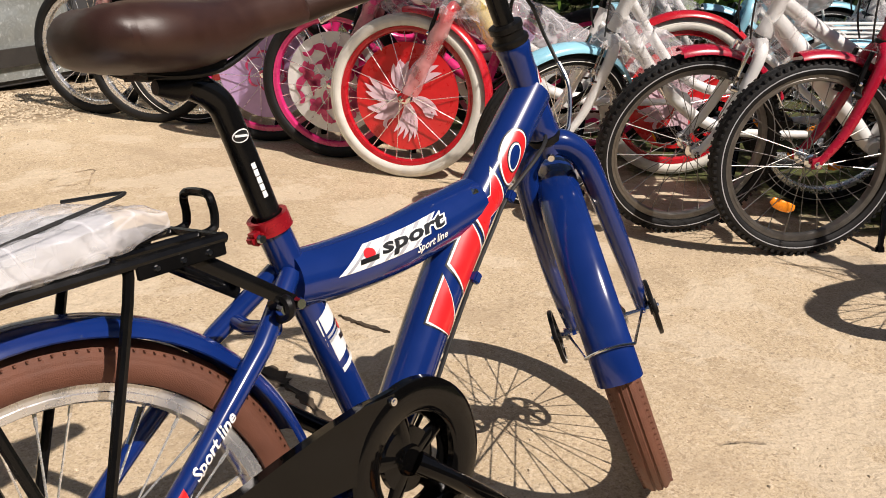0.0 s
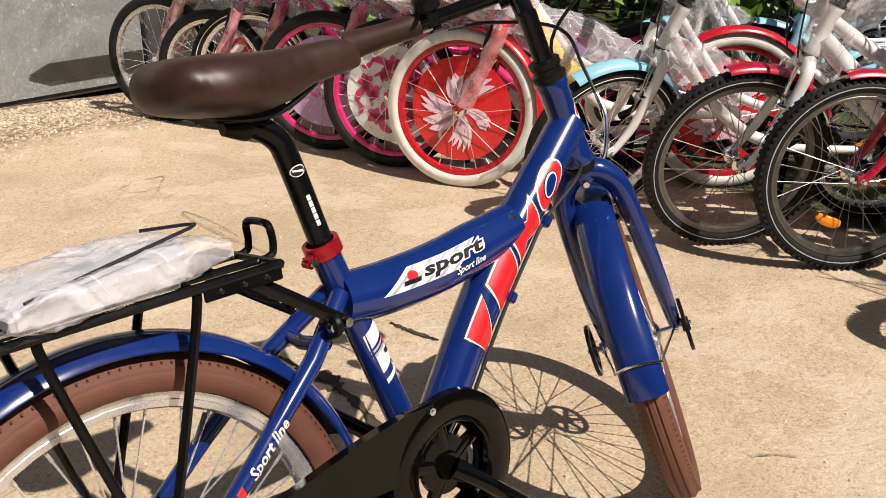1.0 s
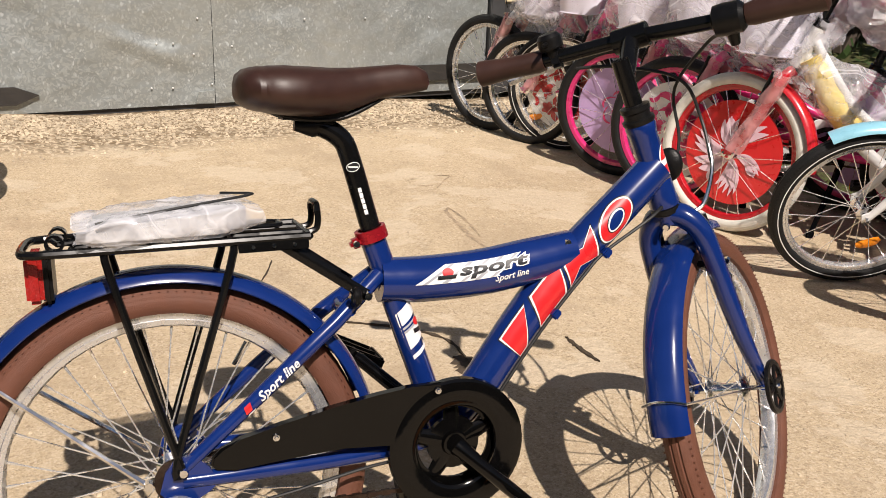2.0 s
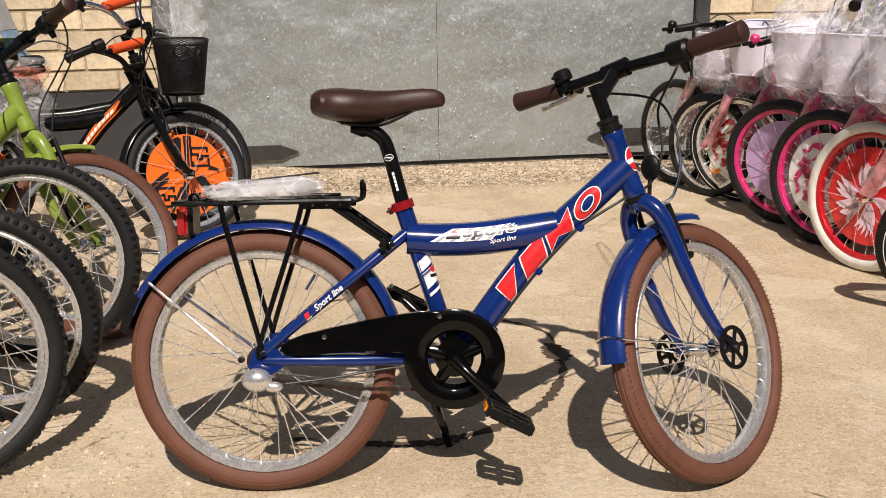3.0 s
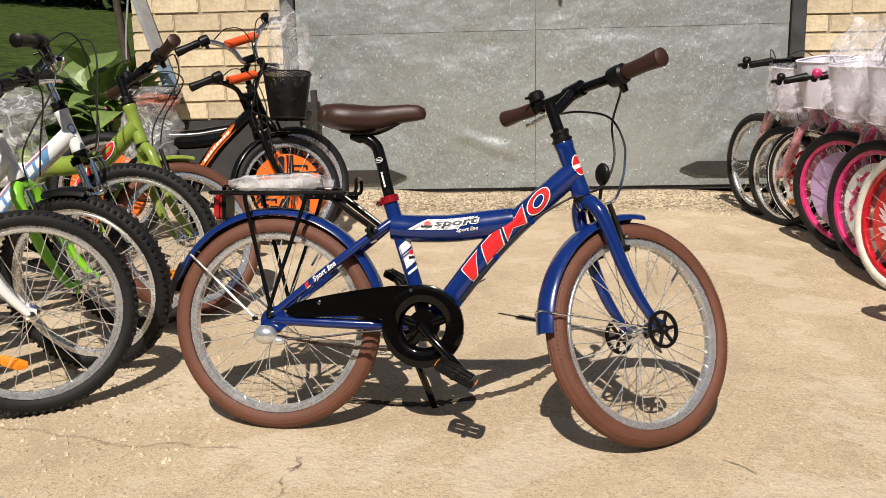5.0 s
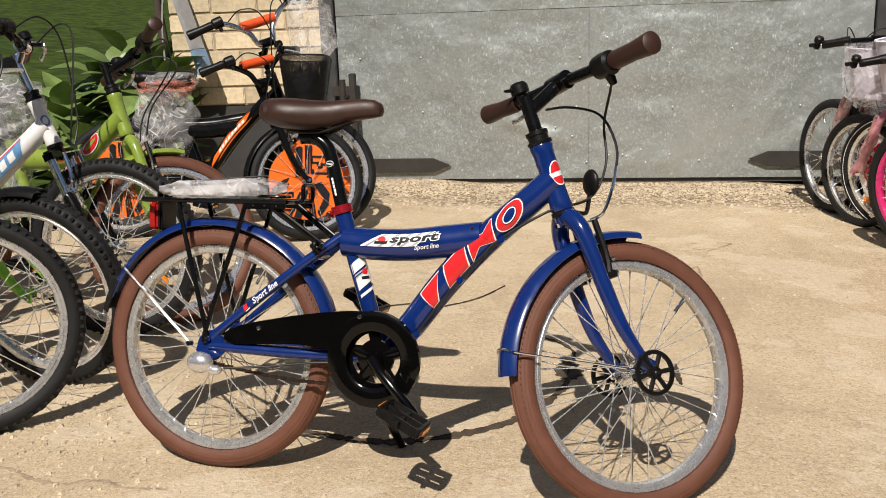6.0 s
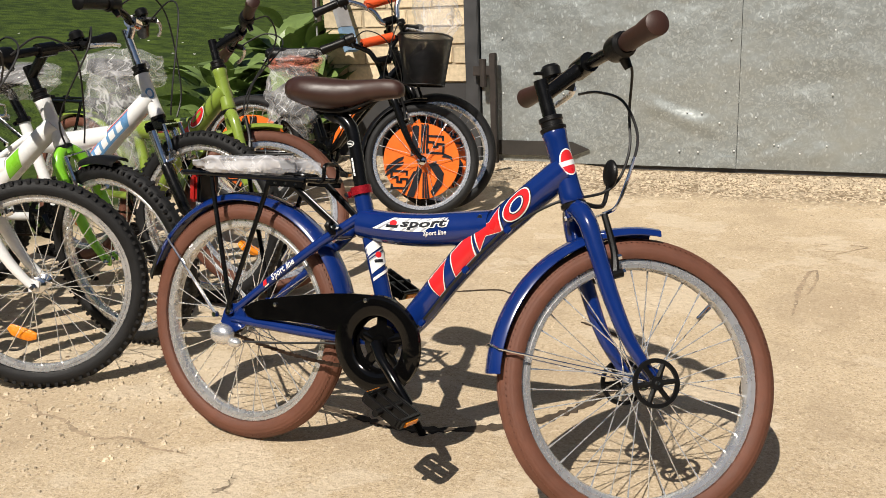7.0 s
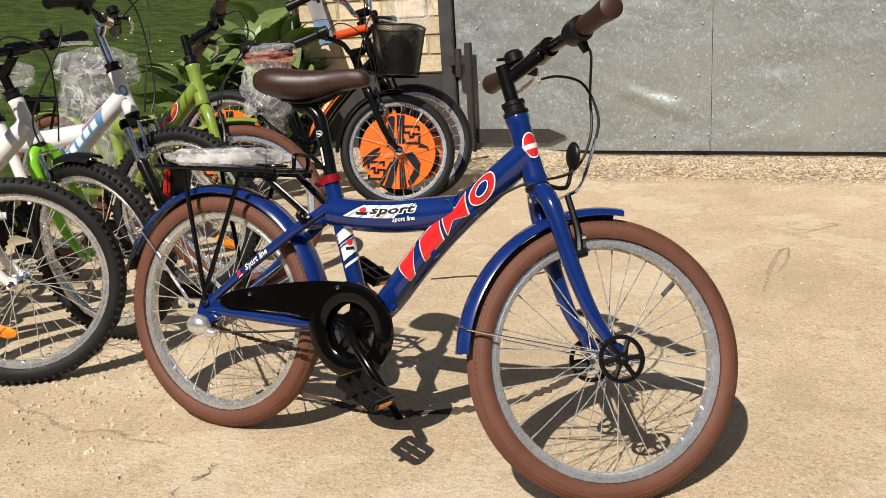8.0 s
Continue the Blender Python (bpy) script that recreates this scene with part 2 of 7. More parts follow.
def steer_matrix(deg):
    return Matrix.Translation(AXIS_FOOT) @ Matrix.Rotation(radians(deg), 4, AXIS_UP) @ Matrix.Translation(-AXIS_FOOT)


def fork_point(ahead, side, up):
    return AXIS_FOOT + ahead * AXIS_AHEAD + Vector((0, side, 0)) + up * AXIS_UP


SPOKES = {}


def spoke_mesh(rim_r, side, lead, mat):
    key = (round(rim_r, 3), side, lead, mat.name)
    if key not in SPOKES:
        bm = bmesh.new()
        a = radians(38 * lead)
        p, q = Vector((0.021 * math.sin(a), side * 0.026, 0.021 * math.cos(a))), Vector((0, side * 0.003, rim_r))
        tube(bm, [p, q - (q - p).normalized() * 0.014], 0.00115, 5)
        tube(bm, [q - (q - p).normalized() * 0.014, q], 0.0019, 5)
        me = bpy.data.meshes.new("spoke")
        bm.to_mesh(me)
        bm.free()
        me.materials.append(mat)
        SPOKES[key] = me
    return SPOKES[key]


def wheel(owner, name, at, tyre_mat, rim_mat, spokes=28, knobs=0, width=0.046, spoke_mat=None, stripe=None, label="", hub_mat=None):
    """A spoked wheel about the y axis: rim, tyre, hub, spokes and valve."""
    bm = bmesh.new()
    lathe(bm, [(0.1965, -0.005), (0.1995, -0.0118), (0.2060, -0.0128), (0.2070, -0.0120), (0.2140, -0.0126), (0.2150, -0.0112), (0.209, -0.009), (0.209, 0.009), (0.2150, 0.0112), (0.2140, 0.0126), (0.2070, 0.0120), (0.2060, 0.0128), (0.1995, 0.0118), (0.1965, 0.005)], 56)
    rim = part(name, bm, rim_mat, owner, label, at)
    bm = bmesh.new()
    prof = []
    rc, ra, ya = 0.2295, RADIUS - 0.2295, width / 2
    if knobs:
        for k in range(15):
            a = radians(-128 + 256 * k / 14)
            prof.append((rc + ra * math.cos(a), ya * math.sin(a)))
    else:
        # fine ridges run round the sidewalls, grooves round the tread
        side = []
        for k in range(25):
            a, lift = radians(128 - 94 * k / 24), -0.0005 if k in (13, 14, 18, 19, 22) else 0.0
            side.append((rc + (ra + lift) * math.cos(a), (ya + lift) * math.sin(a)))
        side += [(rc + ra * 0.93, 0.0110), (rc + ra * 0.98, 0.0075), (rc + ra * 0.90, 0.0062), (rc + ra * 0.90, 0.0048), (rc + ra, 0.003)]
        prof = [(r, -y) for r, y in side] + side[::-1]
    lathe(bm, prof, 72)
    count = knobs or 150
    for k in range(count):
        for side in (-1, 1):
            m = Matrix.Rotation(-2 * math.pi * (k + 0.5 * (side > 0)) / count, 4, "Y")
            if knobs:
                box(bm, (0, side * width * 0.385, 0.2450), (0.0080, 0.010, 0.0075), m)
                if k % 2 == 0:
                    box(bm, (0.004 * side, side * 0.006, RADIUS - 0.0018), (0.012, 0.009, 0.004), m)
            else:
                box(bm, (0, side * width * 0.375, 0.2440), (0.0020, 0.0075, 0.0012), m)
    part("tyre", bm, tyre_mat, rim)
    if stripe:
        bm = bmesh.new()
        for side in (-1, 1):
            y = side * width * 0.497
            lathe(bm, [(0.2280, y), (0.2305, y), (0.2305, y + side * 0.0008), (0.2280, y + side * 0.0008)], 72)
        part("tyre_stripe", bm, stripe, rim)
    bm = bmesh.new()
    lathe(bm, [(0.004, -0.058), (0.0045, 0.058), (0.0, 0.058), (0.0, -0.058)], 10)
    lathe(bm, [(0.006, -0.034), (0.009, -0.034), (0.0200, -0.029), (0.0200, -0.025), (0.011, -0.021), (0.0095, 0.0), (0.011, 0.021), (0.0200, 0.025), (0.0200, 0.029), (0.009, 0.034), (0.006, 0.034)], 24)
    part("hub", bm, hub_mat or CHROME, rim)
    for k in range(spokes):
        me = spoke_mesh(0.1980, 1 if k % 2 else -1, 1 if (k // 2) % 2 else -1, spoke_mat or STEEL)
        share("spoke", me, rim, Matrix.Rotation(2 * math.pi * (k + 0.35) / spokes, 4, "Y"))
    bm = bmesh.new()
    m = Matrix.Rotation(radians(32), 4, "Y")
    tube(bm, [m @ Vector((0, 0, 0.194)), m @ Vector((0, 0, 0.160))], [0.0030, 0.0036, 0.0030], 8)
    part("valve", bm, CHROME, rim)
    return rim


def mudguard(owner, name, centre, start, end, mat, at=None, width=0.029, lift=0.010, label=""):
    """A curved mudguard over a wheel, from one angle to another (0: ahead, 90: up)."""
    bm = bmesh.new()
    r = RADIUS + lift
    outer = [(r - 0.006, -width), (r + 0.003, -width * 0.86), (r + 0.0085, -width * 0.5), (r + 0.0105, 0), (r + 0.0085, width * 0.5), (r + 0.003, width * 0.86), (r - 0.006, width)]
    prof = outer + [(a - 0.0016, y * 0.96) for a, y in reversed(outer)]
    lathe(bm, prof, 36, Matrix.Translation(centre), start=start, end=end)
    return part(name, bm, mat, owner, label, at)


def saddle_mesh(bm, x0=0.050, z0=0.0, length=0.250):
    rows = [(0.00, 0.020, 0.739, 0.717), (0.015, 0.042, 0.748, 0.710), (0.05, 0.058, 0.754, 0.705), (0.10, 0.0665, 0.757, 0.701), (0.128, 0.0655, 0.7565, 0.700), (0.15, 0.0695, 0.7575, 0.698), (0.24, 0.072, 0.7575, 0.694), (0.36, 0.064, 0.755, 0.692), (0.48, 0.048, 0.7525, 0.693),
            (0.60, 0.036, 0.7520, 0.699), (0.72, 0.027, 0.7535, 0.710), (0.84, 0.0225, 0.755, 0.715), (0.93, 0.019, 0.753, 0.718), (0.985, 0.0125, 0.746, 0.721), (1.0, 0.005, 0.738, 0.727)]
    rings = []
    for t, w, top, low in rows:
        mid = low + (top - low) * 0.45
        ring = []
        for k in range(20):
            a = 2 * math.pi * k / 20
            c, s = math.cos(a), math.sin(a)
            y = w * math.copysign(abs(c) ** 0.75, c)
            z = mid + ((top - mid) * abs(s) ** 0.8 if s >= 0 else -(mid - low) * abs(s) ** 0.9)
            groove = 0.004 * math.exp(-(y / 0.012) ** 2) * (1 if s > 0 and t < 0.35 else 0)
            ring.append(bm.verts.new((x0 + t * length, y, z + z0 - groove)))
        rings.append(ring)
    for a, b in zip(rings, rings[1:]):
        for k in range(20):
            bm.faces.new((a[k], a[(k + 1) % 20], b[(k + 1) % 20], b[k]))
    bm.faces.new(rings[0])
    bm.faces.new(rings[-1])
    return bm


def pedal(owner, at, name="pedal"):
    bm = bmesh.new()
    for x in (-0.040, 0.040):
        box(bm, (x, 0, 0), (0.010, 0.072, 0.020), bevel=0.003)
    for y in (-0.033, 0, 0.033):
        box(bm, (0, y, 0), (0.076, 0.009, 0.018), bevel=0.002)
    tube(bm, [(0, -0.036, 0), (0, 0.055, 0)], 0.0065, 10)
    p = part(name, bm, PLASTIC, owner, "", at)
    for x in (-0.0462, 0.0462):
        bm = bmesh.new()
        box(bm, (x, 0, 0), (0.003, 0.040, 0.009))
        part("pedal_reflector", bm, AMBER, p, "amber pedal reflector")
    return p


def reflector(owner, at, name="spoke_reflector"):
    bm = bmesh.new()
    tube(bm, [(-0.034, 0, 0.0), (-0.02, 0, 0.004), (0, 0, 0.0055), (0.02, 0, 0.004), (0.034, 0, 0.0)], [0.008, 0.014, 0.015, 0.014, 0.008], 10, flat=0.35)
    return part(name, bm, AMBER, owner, "amber spoke reflector", at)


def cover_disc(owner, mat, pattern):
    """A printed plastic disc between the spokes, with flat printed shapes on both faces."""
    bm = bmesh.new()
    lathe(bm, [(0.020, -0.0045), (0.166, -0.002), (0.166, 0.002), (0.020, 0.0045)], 48)
    plate_ob = part("spoke_cover", bm, mat, owner)
    if not pattern:
        return
    colour, kind = pattern
    bm = bmesh.new()

    def leaf(cx, cz, ang, ln, wd, bend=0.0):
        for y, s in ((-0.0062, 1), (0.0062, -1)):
            n, a, b = 8, [], []
            for i in range(n + 1):
                t = i / n
                w = wd * math.sin(math.pi * min(1, t * 0.96 + 0.02)) ** 0.8
                th = ang + bend * t
                x, z = cx + ln * t * math.cos(th), cz + ln * t * math.sin(th)
                nx, nz = -math.sin(th), math.cos(th)
                a.append(bm.verts.new((x + nx * w, y, z + nz * w)))
                b.append(bm.verts.new((x - nx * w, y, z - nz * w)))
            for i in range(n):
                bm.faces.new((a[i], a[i + 1], b[i + 1], b[i]))

    if kind == "wings":
        # lobed wings round the hub, each of a few broad feathers with gaps between
        for base, count, ln, wd, spread in ((118, 4, 0.130, 0.0120, 10), (68, 3, 0.095, 0.0135, 13), (196, 3, 0.095, 0.0095, 9), (262, 5, 0.120, 0.0085, 8), (322, 2, 0.115, 0.0190, 16), (2, 3, 0.122, 0.0120, 10)):
            for k in range(count):
                a = radians(base + spread * (k - (count - 1) / 2))
                leaf(0.020 * math.cos(a), 0.020 * math.sin(a), a - 0.22, ln - 0.007 * abs(k - 1), wd, 0.45)
        for c, r in ((72, 0.105), (300, 0.118), (205, 0.10)):
            a = radians(c)
            leaf(r * math.cos(a), r * math.sin(a), a + 1.3, 0.045, 0.009, 2.0)
    elif kind == "flowers":
        for k in range(5):
            c = radians(72 * k + 20)
            x, z = 0.102 * math.cos(c), 0.102 * math.sin(c)
            for j in range(5):
                leaf(x, z, radians(72 * j + 10 * k), 0.031, 0.0115)
            leaf(0.05 * math.cos(c + 0.5), 0.05 * math.sin(c + 0.5), c + 0.8, 0.095, 0.012, 1.2)
            leaf(0.04 * math.cos(c + 0.2), 0.04 * math.sin(c + 0.2), c - 0.3, 0.080, 0.013, -1.1)
            leaf(0.13 * math.cos(c + 0.6), 0.13 * math.sin(c + 0.6), c + 2.2, 0.075, 0.014, 0.9)
            leaf(0.145 * math.cos(c + 0.35), 0.145 * math.sin(c + 0.35), c + 3.6, 0.050, 0.010, -1.4)
            leaf(0.060 * math.cos(c + 0.95), 0.060 * math.sin(c + 0.95), c + 0.2, 0.060, 0.009, 1.7)
            for j in range(5):
                leaf(0.064 * math.cos(c - 0.45), 0.064 * math.sin(c - 0.45), radians(72 * j + 31 * k), 0.018, 0.0065)
    elif kind == "bolts":
        def patch(pts):
            for y, k in ((-0.0062, 1), (0.0062, -1)):
                bm.faces.new([bm.verts.new((x * 0.166, y, z * 0.166)) for x, z in pts][::k])

        def stroke(pts, w):
            for (x0, z0), (x1, z1) in zip(pts, pts[1:]):
                ln = math.hypot(x1 - x0, z1 - z0)
                ux, uz = (x1 - x0) / ln, (z1 - z0) / ln
                patch([(x0 - ux * w - uz * w, z0 - uz * w + ux * w), (x0 - ux * w + uz * w, z0 - uz * w - ux * w), (x1 + ux * w + uz * w, z1 + uz * w - ux * w), (x1 + ux * w - uz * w, z1 + uz * w + ux * w)])

        # broad wedges below, upright bars above, streaks at one side
        patch([(0.18, -0.08), (0.38, 0.0), (0.60, -0.30), (0.56, -0.62), (0.33, -0.93), (0.26, -0.80), (0.44, -0.45)])
        patch([(-0.10, -0.14), (0.03, -0.24), (-0.08, -0.68), (-0.18, -0.98), (-0.36, -0.93), (-0.24, -0.62)])
        patch([(-0.42, -0.90), (-0.14, -0.28), (-0.20, -0.28), (-0.50, -0.85)])
        for x in (0.06, 0.13, 0.20):
            patch([(x * 0.6, -0.30), (x * 0.6 + 0.03, -0.30), (x + 0.045, -0.97), (x - 0.01, -0.98)])
        patch([(-0.30, 0.10), (-0.12, 0.16), (-0.10, 0.90), (-0.17, 0.93), (-0.26, 0.90)])
        for x in (-0.04, 0.03, 0.10):
            patch([(x, 0.20), (x + 0.04, 0.20), (x + 0.06, 0.95), (x, 0.97)])
        patch([(-0.10, 0.06), (-0.02, 0.12), (-0.02, 0.34), (-0.22, 0.34)])
        for z in (-0.02, -0.16):
            patch([(-0.95, z - 0.30), (-0.90, z - 0.16), (-0.62, z + 0.06), (-0.46, z + 0.12), (-0.50, z + 0.02), (-0.72, z - 0.12)])
        patch([(0.52, 0.12), (0.60, 0.22), (0.80, 0.14), (0.82, 0.02), (0.72, 0.10)])
        for sx, sz, k in ((0.36, 0.44, 1.0), (-0.56, -0.52, 1.0)):
            stroke([(sx + px * k, sz + pz * k) for px, pz in ((-0.20, -0.14), (-0.20, -0.22), (0.20, -0.22), (0.20, 0.02), (0.04, 0.02), (0.04, -0.06), (-0.06, -0.06), (-0.06, 0.06), (-0.22, 0.06), (-0.22, 0.22), (0.18, 0.22), (0.18, 0.14))], 0.028)
    else:
        for k in range(6):
            c = radians(60 * k)
            leaf(0.06 * math.cos(c), 0.06 * math.sin(c), c + 0.7, 0.07, 0.006, 1.8)
    tagged(part("printed_pattern", bm, colour, plate_ob), kind="stuff")


def basket(owner, at, mat, wide=0.235, deep=0.215, high=0.205, wire=0.0015):
    """A tapered wire-mesh basket with a heavier rim."""
    bm = bmesh.new()

    def ring(t):
        s = 0.74 + 0.26 * t
        return [Vector((deep / 2 * s * math.copysign(abs(math.cos(a)) ** 0.6, math.cos(a)), wide / 2 * s * math.copysign(abs(math.sin(a)) ** 0.6, math.sin(a)), high * t)) for a in (2 * math.pi * k / 72 for k in range(73))]

    tube(bm, ring(1.0), 0.0042, 6)
    b = part("basket", bm, mat, owner, "", at)
    bm = bmesh.new()
    tube(bm, ring(0.0), 0.003, 6)
    rows = [ring(i / 22) for i in range(23)]
    for i in range(22):
        for k in range(72):
            for p, q in ((rows[i][k], rows[i + 1][k + 1]), (rows[i][k + 1], rows[i + 1][k])):
                d = (q - p).normalized()
                s = d.cross(Vector((p.x, p.y, 0)).normalized()) * wire
                bm.faces.new([bm.verts.new(v) for v in (p - s, p + s, q + s, q - s)])
    for k in range(-5, 6):
        y = k * 0.017
        tube(bm, [(-deep * 0.34, y, 0.002), (deep * 0.34, y, 0.002)], 0.001, 4)
    tagged(part("basket_mesh", bm, mat, b), kind="stuff")
    return b


def crumpled(bm, shape, seg=28, rows=14, amount=0.012, seed=0.0, freq=14.0):
    """A closed, creased skin: shape(u, v) gives points for u, v in 0..1."""
    grid = []
    for j in range(rows + 1):
        line = []
        for k in range(seg):
            p = Vector(shape(k / seg, j / rows))
            q = p * freq + Vector((seed, seed * 1.7, seed * 0.3))
            p += amount * Vector((noise.noise(q), noise.noise(q + Vector((7, 0, 0))), noise.noise(q + Vector((0, 9, 0)))))
            p += amount * 0.5 * Vector((noise.noise(q * 2.7), noise.noise(q * 2.7 + Vector((7, 0, 0))), noise.noise(q * 2.7 + Vector((0, 9, 0)))))
            line.append(bm.verts.new(p))
        grid.append(line)
    for j in range(rows):
        for k in range(seg):
            bm.faces.new((grid[j][k], grid[j][(k + 1) % seg], grid[j + 1][(k + 1) % seg], grid[j + 1][k]))
    return bm


def bag(owner, at, mat, size, seed, name="plastic_wrap", peak=0.0):
    """A loose plastic bag round something; peak: how far its gathered top rises."""
    bm = bmesh.new()

    def shape(u, v):
        a = 2 * math.pi * u
        c, s = math.cos(a), math.sin(a)
        w = 0.30 + 0.70 * min(1, v * 6) if v < 0.17 else 1.0
        if peak and v > 0.62:
            w = 1.0 - 0.62 * ((v - 0.62) / 0.38) ** 1.2
        return (size[0] / 2 * w * math.copysign(abs(c) ** 0.7, c), size[1] / 2 * w * math.copysign(abs(s) ** 0.7, s), (size[2] + peak) * v + (0.035 * math.sin(2 * a + seed) * max(0, v - 0.5) if peak else 0))

    crumpled(bm, shape, 44, 26, 0.020, seed, 11)
    ob = part(name, bm, mat, owner, "", at)
    return ob


def handlebar(owner, spec):
    """Stem, bar, grips, levers and bell, turned about the steering axis."""
    m = steer_matrix(spec["bar_steer"])
    kind = spec.get("bar", "flat")
    rise = spec.get("rise", {"flat": 0.230, "riser": 0.250, "high": 0.270}[kind])
    ahead = spec.get("ahead", {"flat": 0.090, "riser": 0.03, "high": 0.02}[kind])
    bm = bmesh.new()
    tube(bm, [fork_point(0, 0, 0.125), fork_point(0, 0, rise - 0.012)], 0.0128, 14)
    tube(bm, [fork_point(0.0, 0, rise - 0.040), fork_point(ahead, 0, rise)], [0.0125, 0.012, 0.014], 12)
    tube(bm, [fork_point(ahead, -0.026, rise), fork_point(ahead, 0.026, rise)], 0.0185, 14)
    lathe(bm, [(0.0, 0.0), (0.006, 0.0), (0.006, 0.006), (0.0, 0.006)], 6, Matrix.Translation(fork_point(0, 0, rise - 0.02)) @ Matrix.Rotation(radians(70), 4, "X"))
    stem = part("stem", bm, spec.get("stem_mat", BLACK), owner, "", m)
    bm = bmesh.new()
    half = spec.get("half", 0.255)
    left = half if kind != "flat" else half - 0.015
    if kind == "flat":
        reach, droop = spec.get("reach", 0.0), spec.get("droop", 0.0)
        pts = spline([fork_point(ahead - 0.010, -half - reach, rise + 0.004 - droop), fork_point(ahead - 0.004, -0.13, rise - droop * 0.5), fork_point(ahead, 0, rise), fork_point(ahead - 0.004, 0.13, rise + droop * 0.25), fork_point(ahead - 0.010, left, rise + 0.004 + droop * 0.5)])
    else:
        lift = spec.get("lift", 0.08 if kind == "riser" else 0.15)
        pts = spline([fork_point(ahead - 0.05, -half, rise + lift), fork_point(ahead - 0.01, -0.15, rise + lift), fork_point(ahead, -0.06, rise + lift * 0.5), fork_point(ahead, -0.03, rise), fork_point(ahead, 0.03, rise),
                      fork_point(ahead, 0.06, rise + lift * 0.5), fork_point(ahead - 0.01, 0.15, rise + lift), fork_point(ahead - 0.05, half, rise + lift)])
    tube(bm, pts, 0.0112, 12)
    if kind == "high":
        tube(bm, [fork_point(ahead, -0.085, rise + 0.09), fork_point(ahead, 0.085, rise + 0.09)], 0.008, 10)
    part("handlebar", bm, spec.get("bar_mat", BLACK), owner, "", m)
    if kind == "high":
        bm = bmesh.new()
        tube(bm, [fork_point(ahead, -0.075, rise + 0.09), fork_point(ahead, 0.075, rise + 0.09)], 0.020, 16)
        part("crossbar_pad", bm, PADRED, owner, "orange foam crossbar pad", m)
    if spec.get("group"):
        top = rise + (spec.get("lift", 0.08 if kind == "riser" else 0.15) if kind != "flat" else 0.0)
        for side, loop in ((-1, 0.10), (1, 0.13)):
            bm = bmesh.new()
            tube(bm, spline([fork_point(ahead + 0.02, side * 0.125, top - 0.006), fork_point(ahead + loop * 0.8, side * 0.075, top + 0.012), fork_point(ahead + loop, side * 0.010, top - 0.05), fork_point(0.085, -side * 0.040, 0.06), fork_point(0.045, -side * 0.030, -0.02)], 6), 0.0025, 6)
            part("brake_cable", bm, CABLE, owner, "", m)
    for side in (-1, 1):
        a, b = (pts[0], pts[4]) if side < 0 else (pts[-1], pts[-5])
        d = (b - a).normalized()
        bm = bmesh.new()
        tube(bm, [a - d * 0.004, a, a + d * 0.012, a + d * 0.05, a + d * 0.095, a + d * 0.105], [0.014, 0.0200, 0.0195, 0.0165, 0.0170, 0.0150], 18)
        part("grip", bm, spec.get("grip_mat", PLASTIC), owner, "", m)
        bm = bmesh.new()
        if side < 0:
            tube(bm, [a + d * 0.106, a + d * 0.112, a + d * 0.135, a + d * 0.148, a + d * 0.152], [0.017, 0.0225, 0.0235, 0.022, 0.013], 18)
            tube(bm, [a + d * 0.128 + Vector((0, 0, -0.005)), a + d * 0.130 + AXIS_AHEAD * 0.006 - AXIS_UP * 0.038], [0.012, 0.010, 0.007], 10)
            part("twist_shifter", bm, PLASTIC, owner, "", m)
        else:
            box(bm, tuple(a + d * 0.125), (0.024, 0.022, 0.030), bevel=0.005)
            tube(bm, [a + d * 0.125 + AXIS_AHEAD * 0.01, a + d * 0.130 + AXIS_AHEAD * 0.034 - AXIS_UP * 0.012], 0.009, 8)
            lever_base = part("brake_lever_clamp", bm, PLASTIC, owner, "", m)
            bm = bmesh.new()
            s = a + d * 0.128
            tube(bm, spline([s + AXIS_AHEAD * 0.034 - AXIS_UP * 0.014, s + AXIS_AHEAD * 0.044 - AXIS_UP * 0.020 - d * 0.03, s + AXIS_AHEAD * 0.046 - AXIS_UP * 0.026 - d * 0.075, s + AXIS_AHEAD * 0.040 - AXIS_UP * 0.030 - d * 0.105]), [0.006, 0.0055, 0.005, 0.006], 8)
            part("brake_lever", bm, ALLOY, owner, "silver brake lever", m)
            bm = bmesh.new()
            c = a + d * 0.122 + AXIS_UP * 0.027
            if spec.get("ball_bell"):
                ball(bm, c + AXIS_UP * 0.012, (0.033, 0.033, 0.030), None, 18)
            else:
                tube(bm, [c - AXIS_UP * 0.012, c - AXIS_UP * 0.010, c + AXIS_UP * 0.006, c + AXIS_UP * 0.012, c + AXIS_UP * 0.014], [0.017, 0.019, 0.019, 0.014, 0.003], 18)
            tube(bm, [c - AXIS_UP * 0.002, c + AXIS_UP * 0.001 - AXIS_AHEAD * 0.036], [0.005, 0.006, 0.003], 8)
            tube(bm, [c - AXIS_UP * 0.024, c - AXIS_UP * 0.010], 0.012, 10)
            part("bell", bm, spec.get("bell_mat", PLASTIC), owner, "", m)


